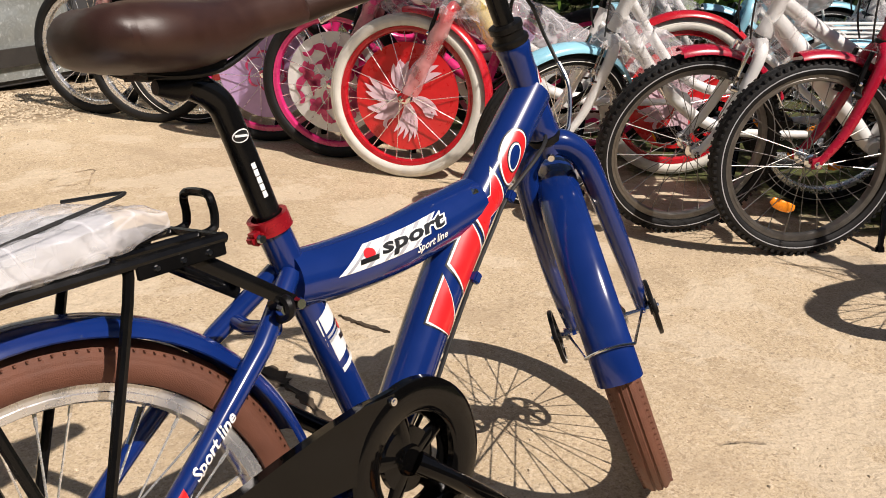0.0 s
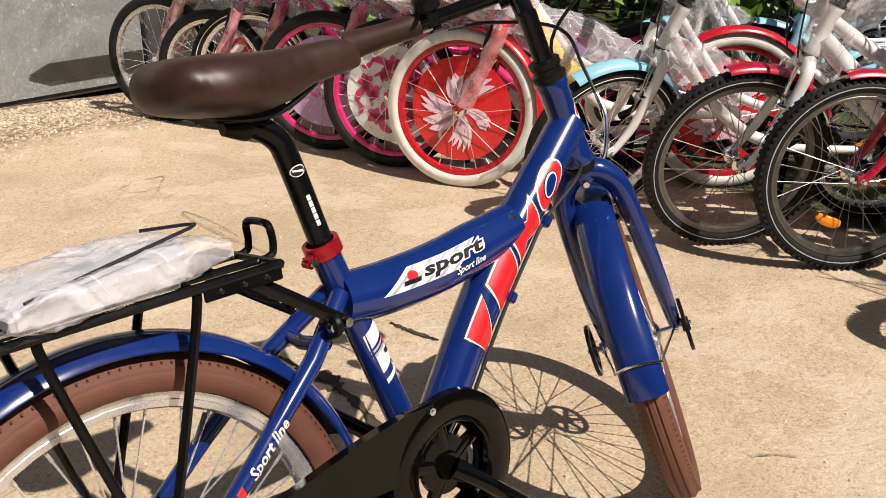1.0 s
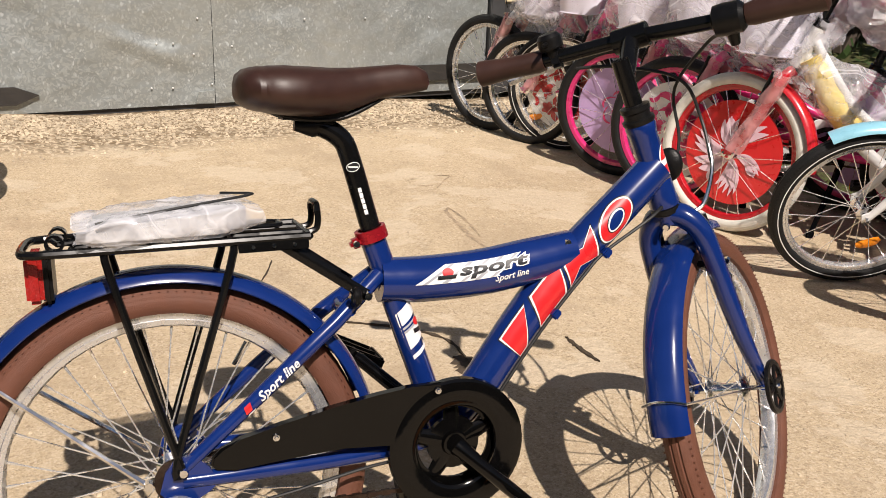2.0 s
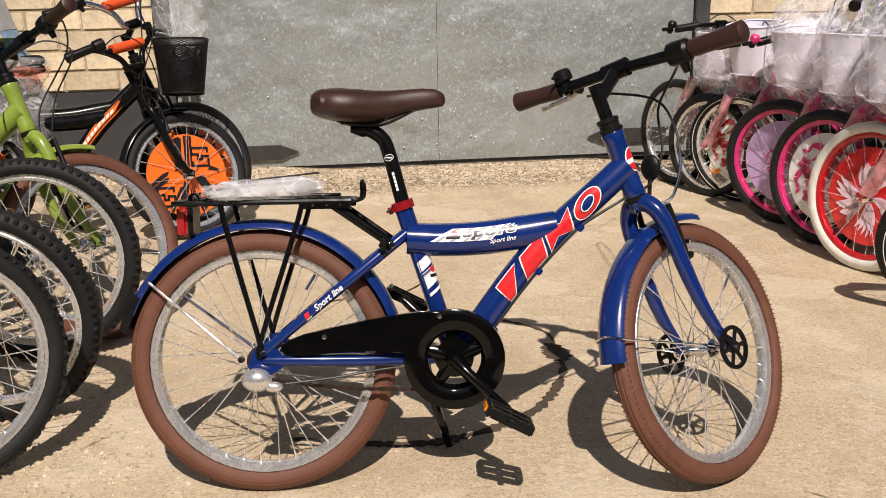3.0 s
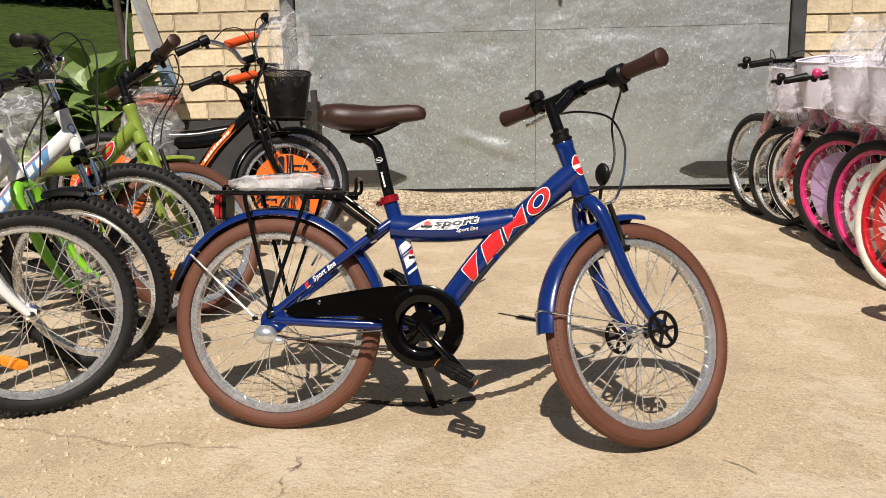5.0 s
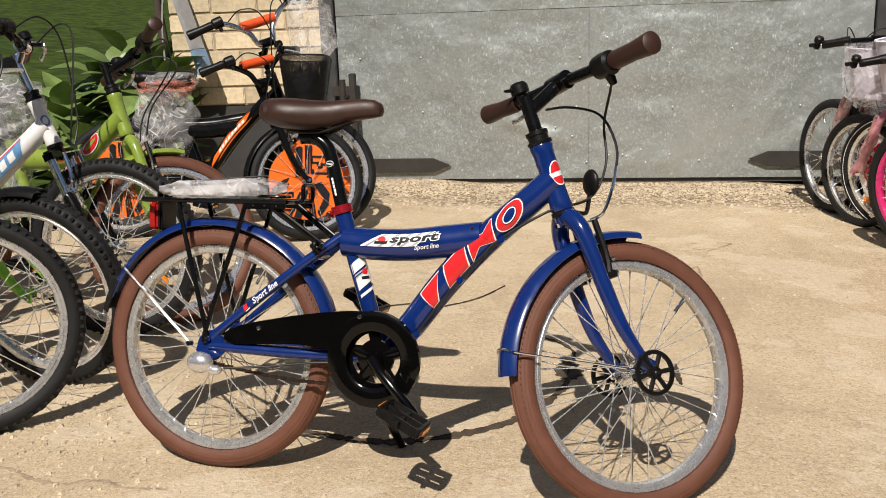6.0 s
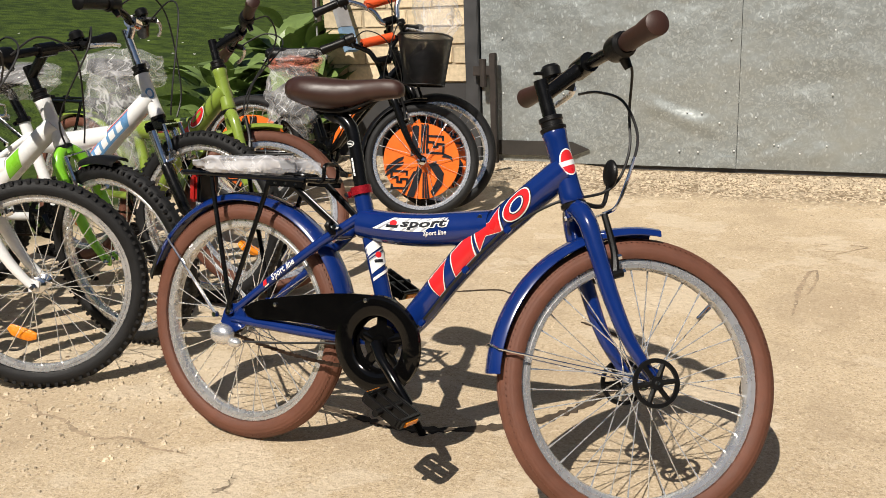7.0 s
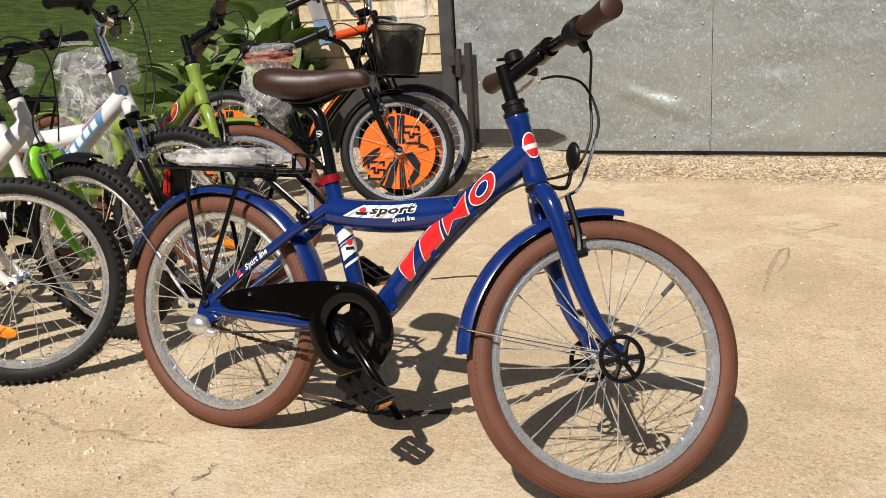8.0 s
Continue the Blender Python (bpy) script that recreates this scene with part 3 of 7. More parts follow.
def bicycle(spec):
    """A children's bicycle: x ahead, y to its left, z up; its wheels stand on z = 0."""
    ob = thing(spec.get("name", "bicycle"), spec["label"], "bicycle", spec["matrix"], spec.get("group", ""))
    paint, fork_paint = spec["paint"], spec.get("fork", spec["paint"])
    steer = steer_matrix(spec["steer"])
    style = spec.get("style", "y")
    knobs = spec.get("knobs", 0)

    # wheels
    rear = wheel(ob, "rear_wheel", Matrix.Translation(REAR), spec["tyre"], spec.get("rim", ALLOY), spec.get("spokes", 28), knobs, spoke_mat=spec.get("spoke_mat"), stripe=spec.get("stripe"))
    front = wheel(ob, "front_wheel", steer @ Matrix.Translation(FRONT) @ Matrix.Rotation(radians(spec.get("turn", 0)), 4, "Y"), spec["tyre"], spec.get("rim", ALLOY), spec.get("spokes", 28), knobs, spoke_mat=spec.get("spoke_mat"), stripe=spec.get("stripe"))
    for w in (rear, front):
        if spec.get("cover"):
            cover_disc(w, spec["cover"][0], spec["cover"][1])
        if spec.get("reflector"):
            reflector(w, Matrix.Rotation(radians(spec.get("reflector")), 4, "Y") @ Matrix.Translation((0, 0, 0.125)))

    # frame
    bm = bmesh.new()
    seat_top, seat_low = Vector((0.224 + spec.get("seat_dx", 0.0), 0, 0.530)), CRANK + Vector((-0.002, 0, 0.0))
    tube(bm, [seat_low, seat_top], 0.0172, 18)
    tube(bm, [AXIS_FOOT + AXIS_UP * q for q in (-0.004, 0.0, 0.012, 0.06, 0.108, 0.120, 0.124)], [0.021, 0.0225, 0.0205, 0.0195, 0.0205, 0.0225, 0.021], 20)
    if style == "y":
        tube(bm, spline([CRANK + Vector((0.008, 0, 0.006)), (0.378, 0, 0.312), (0.440, 0, 0.393), (0.505, 0, 0.467), (0.580, 0, 0.536), (0.655, 0, 0.604)]), [0.022, 0.0275, 0.0285, 0.0295, 0.0275, 0.026], 22)
        tube(bm, spline([(0.238, 0, 0.474), (0.300, 0, 0.470), (0.380, 0, 0.472), (0.450, 0, 0.481), (0.520, 0, 0.492)]), [0.0300, 0.0315, 0.0320, 0.0320, 0.0290], 22)
    elif style == "mtb":
        tube(bm, spline([CRANK + Vector((0.008, 0, 0.006)), (0.45, 0, 0.385), (0.56, 0, 0.50), (0.650, 0, 0.590)]), [0.022, 0.028, 0.028, 0.024], 18)
        tube(bm, spline([(0.245, 0, 0.455), (0.36, 0, 0.475), (0.50, 0, 0.545), (0.640, 0, 0.635)]), [0.018, 0.019, 0.020, 0.018], 16)
    else:
        tube(bm, spline([CRANK + Vector((0.008, 0, 0.006)), (0.40, 0, 0.290), (0.50, 0, 0.375), (0.59, 0, 0.49), (0.656, 0, 0.592)]), 0.0185, 16)
        tube(bm, spline([(0.270, 0, 0.385), (0.36, 0, 0.370), (0.47, 0, 0.425), (0.56, 0, 0.53), (0.640, 0, 0.640)]), 0.0145, 14)
    for side in (-1, 1):
        tube(bm, spline([REAR + Vector((0.004, side * 0.056, 0.004)), (0.05, side * 0.053, 0.2545), (0.16, side * 0.043, 0.2510), (0.25, side * 0.030, 0.2495), CRANK + Vector((-0.01, side * 0.022, 0))]), [0.0105, 0.0120, 0.0130, 0.0130], 14)
        tube(bm, [REAR + Vector((0.006, side * 0.057, 0.020)), (0.08, side * 0.052, 0.362), (0.170, side * 0.040, 0.433), (0.236, side * 0.012, 0.484)], [0.0085, 0.0100, 0.0105, 0.0110], 12)
        bm2 = [(-0.060, 0.246), (-0.052, 0.272), (-0.040, 0.286), (-0.018, 0.290), (0.000, 0.272), (0.012, 0.252), (-0.002, 0.240), (-0.024, 0.228), (-0.046, 0.230)]
        plate(bm, bm2, side * 0.0565, side * 0.0625)
    tube(bm, [(0.190, -0.040, 0.446), (0.185, 0.0, 0.442), (0.190, 0.040, 0.446)], 0.008, 10)
    tube(bm, [CRANK + Vector((0, -0.036, 0)), CRANK + Vector((0, 0.036, 0))], 0.0215, 18)
    frame_ob = part("frame", bm, paint, ob)

    # headset
    bm = bmesh.new()
    tube(bm, [AXIS_FOOT + AXIS_UP * q for q in (-0.016, -0.013, -0.006, -0.004)], [0.018, 0.0225, 0.0225, 0.018], 20)
    part("headset_cup", bm, spec.get("headset_mat", PLASTIC), ob)
    bm = bmesh.new()
    tube(bm, [AXIS_FOOT + AXIS_UP * q for q in (0.124, 0.127, 0.131, 0.133, 0.141, 0.143, 0.150, 0.152)], [0.022, 0.0235, 0.0235, 0.0195, 0.0195, 0.0215, 0.0215, 0.014], 20)
    part("headset", bm, spec.get("headset_mat", PLASTIC), ob)

    # fork
    bm = bmesh.new()
    for side in (-1, 1):
        if spec.get("suspension"):
            tube(bm, [fork_point(0.0, side * 0.048, -0.150), fork_point(0.004, side * 0.048, -0.156), fork_point(0.012, side * 0.050, -0.290), fork_point(0.036, side * 0.052, -0.333)], [0.0155, 0.0175, 0.017, 0.011], 14)
        else:
            tube(bm, spline([fork_point(0.0, side * 0.004, -0.018), fork_point(0.001, side * 0.022, -0.026), fork_point(0.002, side * 0.039, -0.052), fork_point(0.002, side * 0.045, -0.10), fork_point(0.004, side * 0.049, -0.18), fork_point(0.012, side * 0.052, -0.25), fork_point(0.030, side * 0.053, -0.310), fork_point(0.040, side * 0.053, -0.333)]), [0.018, 0.0175, 0.0165, 0.0155, 0.0145, 0.0125, 0.0105, 0.0095], 16)
            plate_m = [(FRONT.x - 0.013, FRONT.z - 0.010), (FRONT.x + 0.010, FRONT.z - 0.012), (FRONT.x + 0.013, FRONT.z + 0.012), (FRONT.x - 0.010, FRONT.z + 0.022)]
            plate(bm, plate_m, side * 0.050, side * 0.056)
    tube(bm, [fork_point(0, 0, -0.004), fork_point(0, 0, -0.030)], [0.0195, 0.021, 0.019], 16)
    if spec.get("suspension"):
        box(bm, (0, 0, 0), (0.030, 0.125, 0.032), Matrix.Translation(fork_point(0, 0, -0.036)) @ Matrix.Rotation(radians(-20), 4, "Y"), 0.006)
    fork_ob = part("fork", bm, fork_paint, ob, "", steer)
    if spec.get("suspension"):
        for side in (-1, 1):
            bm = bmesh.new()
            tube(bm, [fork_point(0.0, side * 0.048, -0.030), fork_point(0.0, side * 0.048, -0.155)], 0.0125, 14)
            part("stanchion", bm, CHROME, fork_ob, "chrome suspension tube")
    for side in (-1, 1):
        bm = bmesh.new()
        tube(bm, [FRONT + Vector((0, side * q, 0)) for q in (0.054, 0.062, 0.0625, 0.070)], [0.0095, 0.0095, 0.005, 0.005], 6)
        part("axle_nut", bm, CHROME, ob, "", steer)

    # front brake
    for side in (-1, 1):
        bm = bmesh.new()
        tube(bm, spline([fork_point(0.024, side * 0.043, -0.145), fork_point(0.034, side * 0.040, -0.105), fork_point(0.036, side * 0.036, -0.040)]), [0.008, 0.0065, 0.006], 8)
        tube(bm, [fork_point(0.0, side * 0.046, -0.145), fork_point(0.036, side * 0.046, -0.145)], 0.0075, 8)
        box(bm, (0, 0, 0), (0.040, 0.010, 0.010), Matrix.Translation(fork_point(0.022, side * 0.022, -0.117)) @ Matrix.Rotation(radians(15), 4, "Y"), 0.002)
        arm = part("brake_arm", bm, spec.get("brake_mat", PLASTIC), ob, "", steer)
        for a, y, u, r in ((0.034, 0.046, -0.145, 0.0065), (0.032, 0.052, -0.118, 0.005)):
            bm = bmesh.new()
            tube(bm, [fork_point(a, side * y, u), fork_point(a + 0.007, side * y, u)], r, 6)
            part("brake_bolt", bm, CHROME, arm)
    bm = bmesh.new()
    tube(bm, [fork_point(0.036, -0.040, -0.040), fork_point(0.036, 0.052, -0.038)], 0.0022, 6)
    part("brake_wire", bm, STEEL, ob, "", steer)

    # mudguards
    if spec.get("guards"):
        mudguard(ob, "rear_mudguard", REAR, 16, 158, spec["guards"])
        mudguard(ob, "front_mudguard", FRONT, spec.get("guard_from", 87), spec.get("guard_to", 182), spec["guards"], steer)
    # saddle and post
    bm = bmesh.new()
    saddle_mesh(bm, 0.050 + spec.get("seat_back", 0), spec.get("seat_z", 0.0))
    sad = part("saddle", bm, spec.get("saddle_mat", PLASTIC), ob)
    bm = bmesh.new()
    dz = spec.get("seat_z", 0.0)
    tube(bm, spline([(0.232, 0, 0.505), (0.2215, 0, 0.545), (0.1975, 0, 0.640 + dz), (0.186, 0, 0.664 + dz), (0.166, 0, 0.678 + dz), (0.152, 0, 0.682 + dz)], 4), 0.0136, 16)
    part("seat_post", bm, spec.get("post_mat", BLACK), ob)
    bm = bmesh.new()
    tube(bm, [(0.128, 0, 0.682 + dz), (0.150, 0, 0.680 + dz), (0.176, 0, 0.684 + dz)], [0.007, 0.0145, 0.012], 10)
    box(bm, (0.150, 0, 0.696 + dz), (0.085, 0.050, 0.012), bevel=0.004)
    for y in (-0.018, 0.018):
        tube(bm, spline([(0.082, y * 1.3, 0.712 + dz), (0.120, y, 0.693 + dz), (0.185, y, 0.690 + dz), (0.248, y * 0.4, 0.716 + dz)]), 0.0035, 8)
    part("saddle_clamp", bm, PLASTIC, ob)
    bm = bmesh.new()
    m = Matrix.Translation((0.2225, 0, 0.537)) @ Matrix.Rotation(radians(-17), 4, "Y") @ Matrix.Rotation(radians(90), 4, "X")
    lathe(bm, [(0.0165, -0.008), (0.0212, -0.008), (0.0212, 0.008), (0.0165, 0.008)], 28, m)
    box(bm, (-0.024, 0, 0), (0.016, 0.018, 0.013), Matrix.Translation((0.2225, -0.006, 0.534)) @ Matrix.Rotation(radians(-17), 4, "Y"), 0.004)
    collar = part("seat_clamp", bm, spec.get("collar_mat", BLACK), ob)

    if spec.get("saddle_bag"):
        m = Matrix.Translation((0.175 + spec.get("seat_back", 0), 0, 0.700 + dz - spec.get("bag_drop", 0))) @ Matrix.Diagonal((*spec.get("bag_scale", (1, 1, 1)), 1))
        bm = bmesh.new()

        def sack(u, v):
            a = 2 * math.pi * u
            c, q = math.cos(a), math.sin(a)
            w = 0.35 + 0.65 * min(1, v * 2.2) if v < 0.5 else 1.0 - 0.85 * max(0, (v - 0.75) / 0.25) ** 2
            return (0.165 * w * math.copysign(abs(c) ** 0.8, c), 0.105 * w * math.copysign(abs(q) ** 0.8, q), -0.10 + 0.215 * v)

        crumpled(bm, sack, 40, 24, 0.022, spec.get("seed", 3.0), 12)
        part("saddle_wrap", bm, spec["saddle_bag"], ob, "", m)

    if spec.get("drape"):
        bm = bmesh.new()

        def skirt(u, v):
            a = 2 * math.pi * u
            w = 0.55 + 0.45 * math.sin(math.pi * (0.15 + 0.7 * v))
            return (0.16 + 0.15 * w * math.cos(a), 0.085 * w * math.sin(a), 0.36 + 0.30 * v + 0.03 * math.sin(3 * a) * (1 - v))

        crumpled(bm, skirt, 40, 28, 0.030, spec.get("seed", 3.0) + 2, 10)
        part("film_drape", bm, spec["drape"], ob)

    # chain guard, chainset, cranks and pedals
    if spec.get("chain_guard"):
        bm = bmesh.new()
        lathe(bm, [(0.056, -0.062), (0.092, -0.062), (0.0945, -0.064), (0.0935, -0.072), (0.088, -0.0745), (0.060, -0.0745), (0.0555, -0.071)], 44, Matrix.Translation(CRANK))
        cg = part("chain_guard", bm, spec["chain_guard"], ob)
        bm = bmesh.new()
        arc = [(CRANK.x + 0.0925 * math.cos(a), CRANK.z + 0.0925 * math.sin(a)) for a in (radians(v) for v in (200, 185, 170, 155, 140, 125, 112, 102, 96))]
        inner = [(CRANK.x + 0.070 * math.cos(a), CRANK.z + 0.070 * math.sin(a)) for a in (radians(v) for v in (100, 120, 140, 160, 180, 196))]
        outline = [(0.302, 0.3440), (0.260, 0.3425), (0.215, 0.3375), (0.158, 0.3285), (0.090, 0.3150), (0.040, 0.3030), (0.016, 0.2940), (0.004, 0.2840), (0.002, 0.2740), (0.010, 0.2660), (0.030, 0.2640), (0.100, 0.2690), (0.170, 0.2720), (0.2315, 0.2700)]
        plate(bm, outline + [(p[0], p[1]) for p in reversed(inner)], -0.0740, -0.0615)
        es = [e for e in bm.edges if abs(e.verts[0].co.y - e.verts[1].co.y) < 1e-5]
        bmesh.ops.bevel(bm, geom=es, offset=0.003, segments=2, affect="EDGES")
        part("guard_arm", bm, spec["chain_guard"], cg)
        for x, z in ((0.083, 0.300), (0.296, 0.334)):
            bm = bmesh.new()
            tube(bm, [(x, y, z) for y in (-0.0735, -0.0775, -0.0776, -0.0790)], [0.0052, 0.0044, 0.0028, 0.0020], 10)
            part("guard_screw", bm, CHROME, cg)
    bm = bmesh.new()
    lathe(bm, [(0.050, -0.050), (0.066, -0.050), (0.066, -0.054), (0.050, -0.054)], 40, Matrix.Translation(CRANK))
    lathe(bm, [(0.0, -0.048), (0.037, -0.050), (0.036, -0.056), (0.018, -0.058), (0.016, -0.064), (0.0, -0.065)], 28, Matrix.Translation(CRANK))
    for k in range(5):
        a = radians(72 * k + 20)
        tube(bm, [CRANK + Vector((0.015 * math.cos(a), -0.054, 0.015 * math.sin(a))), CRANK + Vector((0.054 * math.cos(a), -0.052, 0.054 * math.sin(a)))], [0.014, 0.010], 8, flat=0.35)
    part("chainset", bm, GLOSSBLACK, ob)
    ang = radians(spec.get("crank_angle", -43))
    for side, name in ((-1, "crank_arm"), (1, "crank_arm")):
        d = Vector((math.cos(ang), 0, math.sin(ang))) * (1 if side < 0 else -1)
        bm = bmesh.new()
        tube(bm, [CRANK + Vector((0, side * 0.062, 0)), CRANK + d * 0.03 + Vector((0, side * 0.080, 0)), CRANK + d * 0.127 + Vector((0, side * 0.098, 0)), CRANK + d * 0.137 + Vector((0, side * 0.098, 0))], [0.0135, 0.0105, 0.0095, 0.007], 10)
        ca = part(name, bm, GLOSSBLACK, ob)
        flip = Matrix.Rotation(0 if side > 0 else math.pi, 4, "Z")
        pedal(ob, Matrix.Translation(CRANK + d * 0.127 + Vector((0, side * 0.150, 0))) @ flip @ Matrix.Rotation(radians(spec.get("pedal_tilt", 10) * side), 4, "Y"))
    # chain
    bm = bmesh.new()
    for a, b in (((-0.036, 0.2200), (0.300, 0.196)), ((-0.036, 0.2790), (0.310, 0.308))):
        for k in range(34):
            t = (k + 0.5) / 34
            box(bm, (0, 0, 0), (0.0112, 0.004 if k % 2 else 0.007, 0.0052 if k % 2 else 0.0066), Matrix.Translation((a[0] + (b[0] - a[0]) * t, -0.046, a[1] + (b[1] - a[1]) * t - 0.010 * math.sin(math.pi * t) * (a[1] < 0.25))))
    lathe(bm, [(0.012, -0.049), (0.030, -0.047), (0.030, -0.044), (0.012, -0.043)], 20, Matrix.Translation(REAR))
    part("chain", bm, CHAIN, ob)

    # kickstand
    bm = bmesh.new()
    tube(bm, [(0.270, 0.030, 0.236), (0.278, 0.060, 0.190), (0.318, 0.165, 0.024)], [0.012, 0.010, 0.008], 8)
    box(bm, (0, 0, 0), (0.024, 0.013, 0.034), Matrix.Translation((0.319, 0.170, 0.018)) @ Matrix.Rotation(radians(30), 4, "X"), 0.004)
    part("kickstand", bm, GLOSSBLACK, ob)

    handlebar(ob, spec)
    if spec.get("rack"):
        carrier(ob, spec["rack"])
    if spec.get("basket"):
        bmat = steer_matrix(spec.get("basket_steer", spec["bar_steer"]))
        at = bmat @ Matrix.Translation(fork_point(spec.get("basket_x", 0.095), 0, 0.0)) @ Matrix.Translation((0, 0, spec.get("basket_z", -0.012)))
        basket(ob, at, spec["basket"][0], spec.get("basket_wide", 0.235), wire=spec.get("basket_wire", 0.0034))
        bm = bmesh.new()
        for side in (-1, 1):
            tube(bm, [fork_point(0.07, side * 0.05, 0.010), fork_point(0.01, side * 0.02, 0.06)], 0.004, 6)
        part("basket_bracket", bm, spec["basket"][0], ob, "", bmat)
        if spec["basket"][1]:
            bag(ob, at @ Matrix.Translation((0, 0, -0.045)), spec["basket"][1], (0.245, 0.265, 0.27), spec.get("seed", 1.0), "basket_wrap", spec.get("peak", 0.0))
    if spec.get("hung_bag"):
        bag(ob, steer_matrix(spec["bar_steer"]) @ Matrix.Translation(fork_point(0.07, 0.20, 0.10)), FILMCLEAR, (0.14, 0.19, 0.26), 6.6, "hanging_bag", 0.08)
    if spec.get("wrap"):
        bm = bmesh.new()

        def sleeve(u, v):
            a = 2 * math.pi * u
            c = AXIS_FOOT * v + Vector(spec.get("wrap_end", (0.42, 0, 0.40))) * (1 - v)
            r = spec.get("wrap_r", 0.045) * (0.55 + 0.45 * math.sin(math.pi * min(1, v * 1.1)))
            return c + Vector((-0.6, 0, 0.8)) * r * math.cos(a) + Vector((0, 1, 0)) * r * 0.8 * math.sin(a)

        crumpled(bm, sleeve, 28, 20, 0.018, spec.get("seed", 2.0), 18)
        part("tube_wrap", bm, spec["wrap"], ob)
    if spec.get("head_wrap"):
        bm = bmesh.new()

        def hood(u, v):
            a = 2 * math.pi * u
            c = AXIS_FOOT + AXIS_UP * (-0.05 + 0.21 * v) + Vector((-0.02, 0, 0))
            w = 0.050 + 0.018 * math.sin(3 * a + 4 * v)
            return c + AXIS_AHEAD * w * math.cos(a) + Vector((0, 1, 0)) * w * 1.15 * math.sin(a)

        crumpled(bm, hood, 24, 14, 0.018, spec.get("seed", 2.0) + 4, 16)
        part("head_wrap", bm, spec["head_wrap"], ob)
    if spec.get("foam"):
        bm = bmesh.new()
        pts = spline([(0.635, 0, 0.575), (0.585, 0, 0.50), (0.52, 0, 0.41), (0.44, 0, 0.34)])
        tube(bm, pts, [0.037 + 0.003 * math.sin(5.1 * k) for k in range(len(pts))], 16)
        part("foam_sleeve", bm, spec["foam"], ob, "yellow packing foam round the frame tube")
    if spec.get("fork_wrap"):
        for side in (-1, 1):
            bm = bmesh.new()

            def leg(u, v):
                a = 2 * math.pi * u
                c = fork_point(0.02 * v, side * 0.050, -0.03 - 0.28 * v)
                return c + AXIS_AHEAD * 0.024 * math.cos(a) + Vector((0, 1, 0)) * 0.024 * math.sin(a)

            crumpled(bm, leg, 14, 14, 0.009, spec.get("seed", 2.0) + side, 22)
            part("fork_wrap", bm, spec["fork_wrap"], ob, "", steer)
    return ob


def carrier(ob, mat):
    """A rear luggage rack of round bar."""
    z, r = 0.550, 0.0042
    bm = bmesh.new()
    tube(bm, spline([(0.125, -0.062, z), (-0.150, -0.062, z), (-0.192, -0.058, z), (-0.204, -0.045, z), (-0.206, 0.0, z), (-0.204, 0.045, z), (-0.192, 0.058, z), (-0.150, 0.062, z), (0.125, 0.062, z)], 4), 0.0052, 8)
    rack = part("luggage_rack", bm, mat, ob)
    bm = bmesh.new()
    for y in (-0.024, 0.024):
        tube(bm, spline([(-0.150, y, z), (0.090, y, z), (0.134, y, z), (0.142, y, z + 0.010), (0.142, y, z + 0.026)], 4), r, 8)
    tube(bm, spline([(0.142, -0.024, z + 0.022), (0.142, -0.018, z + 0.033), (0.142, 0.018, z + 0.033), (0.142, 0.024, z + 0.022)], 4), r, 8)
    part("stop_loop", bm, mat, rack)
    for x in (-0.150, 0.030, 0.125):
        bm = bmesh.new()
        tube(bm, [(x, -0.062, z), (x, 0.062, z)], r, 8)
        part("cross_bar", bm, mat, rack)
    for side in (-1, 1):
        for x in (-0.110, 0.030):
            bm = bmesh.new()
            tube(bm, spline([(x, side * 0.058, z), (x * 0.98 - 0.002, side * 0.060, z - 0.03), (-0.050, side * 0.066, 0.290), (-0.045, side * 0.066, 0.270)], 5), 0.0050, 8)
            part("rack_leg", bm, mat, rack)
        bm = bmesh.new()
        tube(bm, [(0.092, side * 0.058, 0.541), (0.196, side * 0.048, 0.466)], 0.0075, 8, flat=0.4)
        part("rack_strut", bm, mat, rack)
        bm = bmesh.new()
        box(bm, (0.080, side * 0.0645, z - 0.008), (0.085, 0.0035, 0.013), bevel=0.001)
        part("side_plate", bm, mat, rack)
        for x, zz, y in ((0.196, 0.466, 0.052), (-0.045, 0.272, 0.068), (0.055, z - 0.008, 0.0652), (0.080, z - 0.008, 0.0652), (0.105, z - 0.008, 0.0652)):
            bm = bmesh.new()
            r = 0.0068 if zz < 0.5 else 0.0032
            tube(bm, [(x, side * y, zz), (x, side * (y + r), zz)], [r, r * 0.75], 8)
            part("rack_bolt", bm, CHROME, rack)
    bm = bmesh.new()
    tube(bm, spline([(-0.165, -0.03, z + 0.006), (-0.175, 0.0, z + 0.010), (-0.165, 0.03, z + 0.006), (-0.06, 0.024, z + 0.012), (0.08, 0.020, z + 0.010), (0.095, 0.0, z + 0.010), (0.08, -0.020, z + 0.010), (-0.06, -0.024, z + 0.012), (-0.165, -0.03, z + 0.006)], 4), 0.0032, 7)
    for y in (-0.03, 0.03):
        for k in range(5):
            lathe(bm, [(0.008, -0.0015), (0.011, -0.0015), (0.011, 0.0015), (0.008, 0.0015)], 12, Matrix.Translation((-0.168, y + 0.0035 * (k - 2), z + 0.008)))
    part("spring_clip", bm, mat, rack)
    bm = bmesh.new()
    box(bm, (-0.180, 0, z - 0.034), (0.012, 0.060, 0.060), bevel=0.004)
    part("reflector_housing", bm, PLASTIC, rack)
    bm = bmesh.new()
    box(bm, (-0.194, 0, z - 0.034), (0.020, 0.064, 0.058), bevel=0.005)
    part("rear_reflector", bm, REDLENS, rack, "red rear reflector")
    return rack

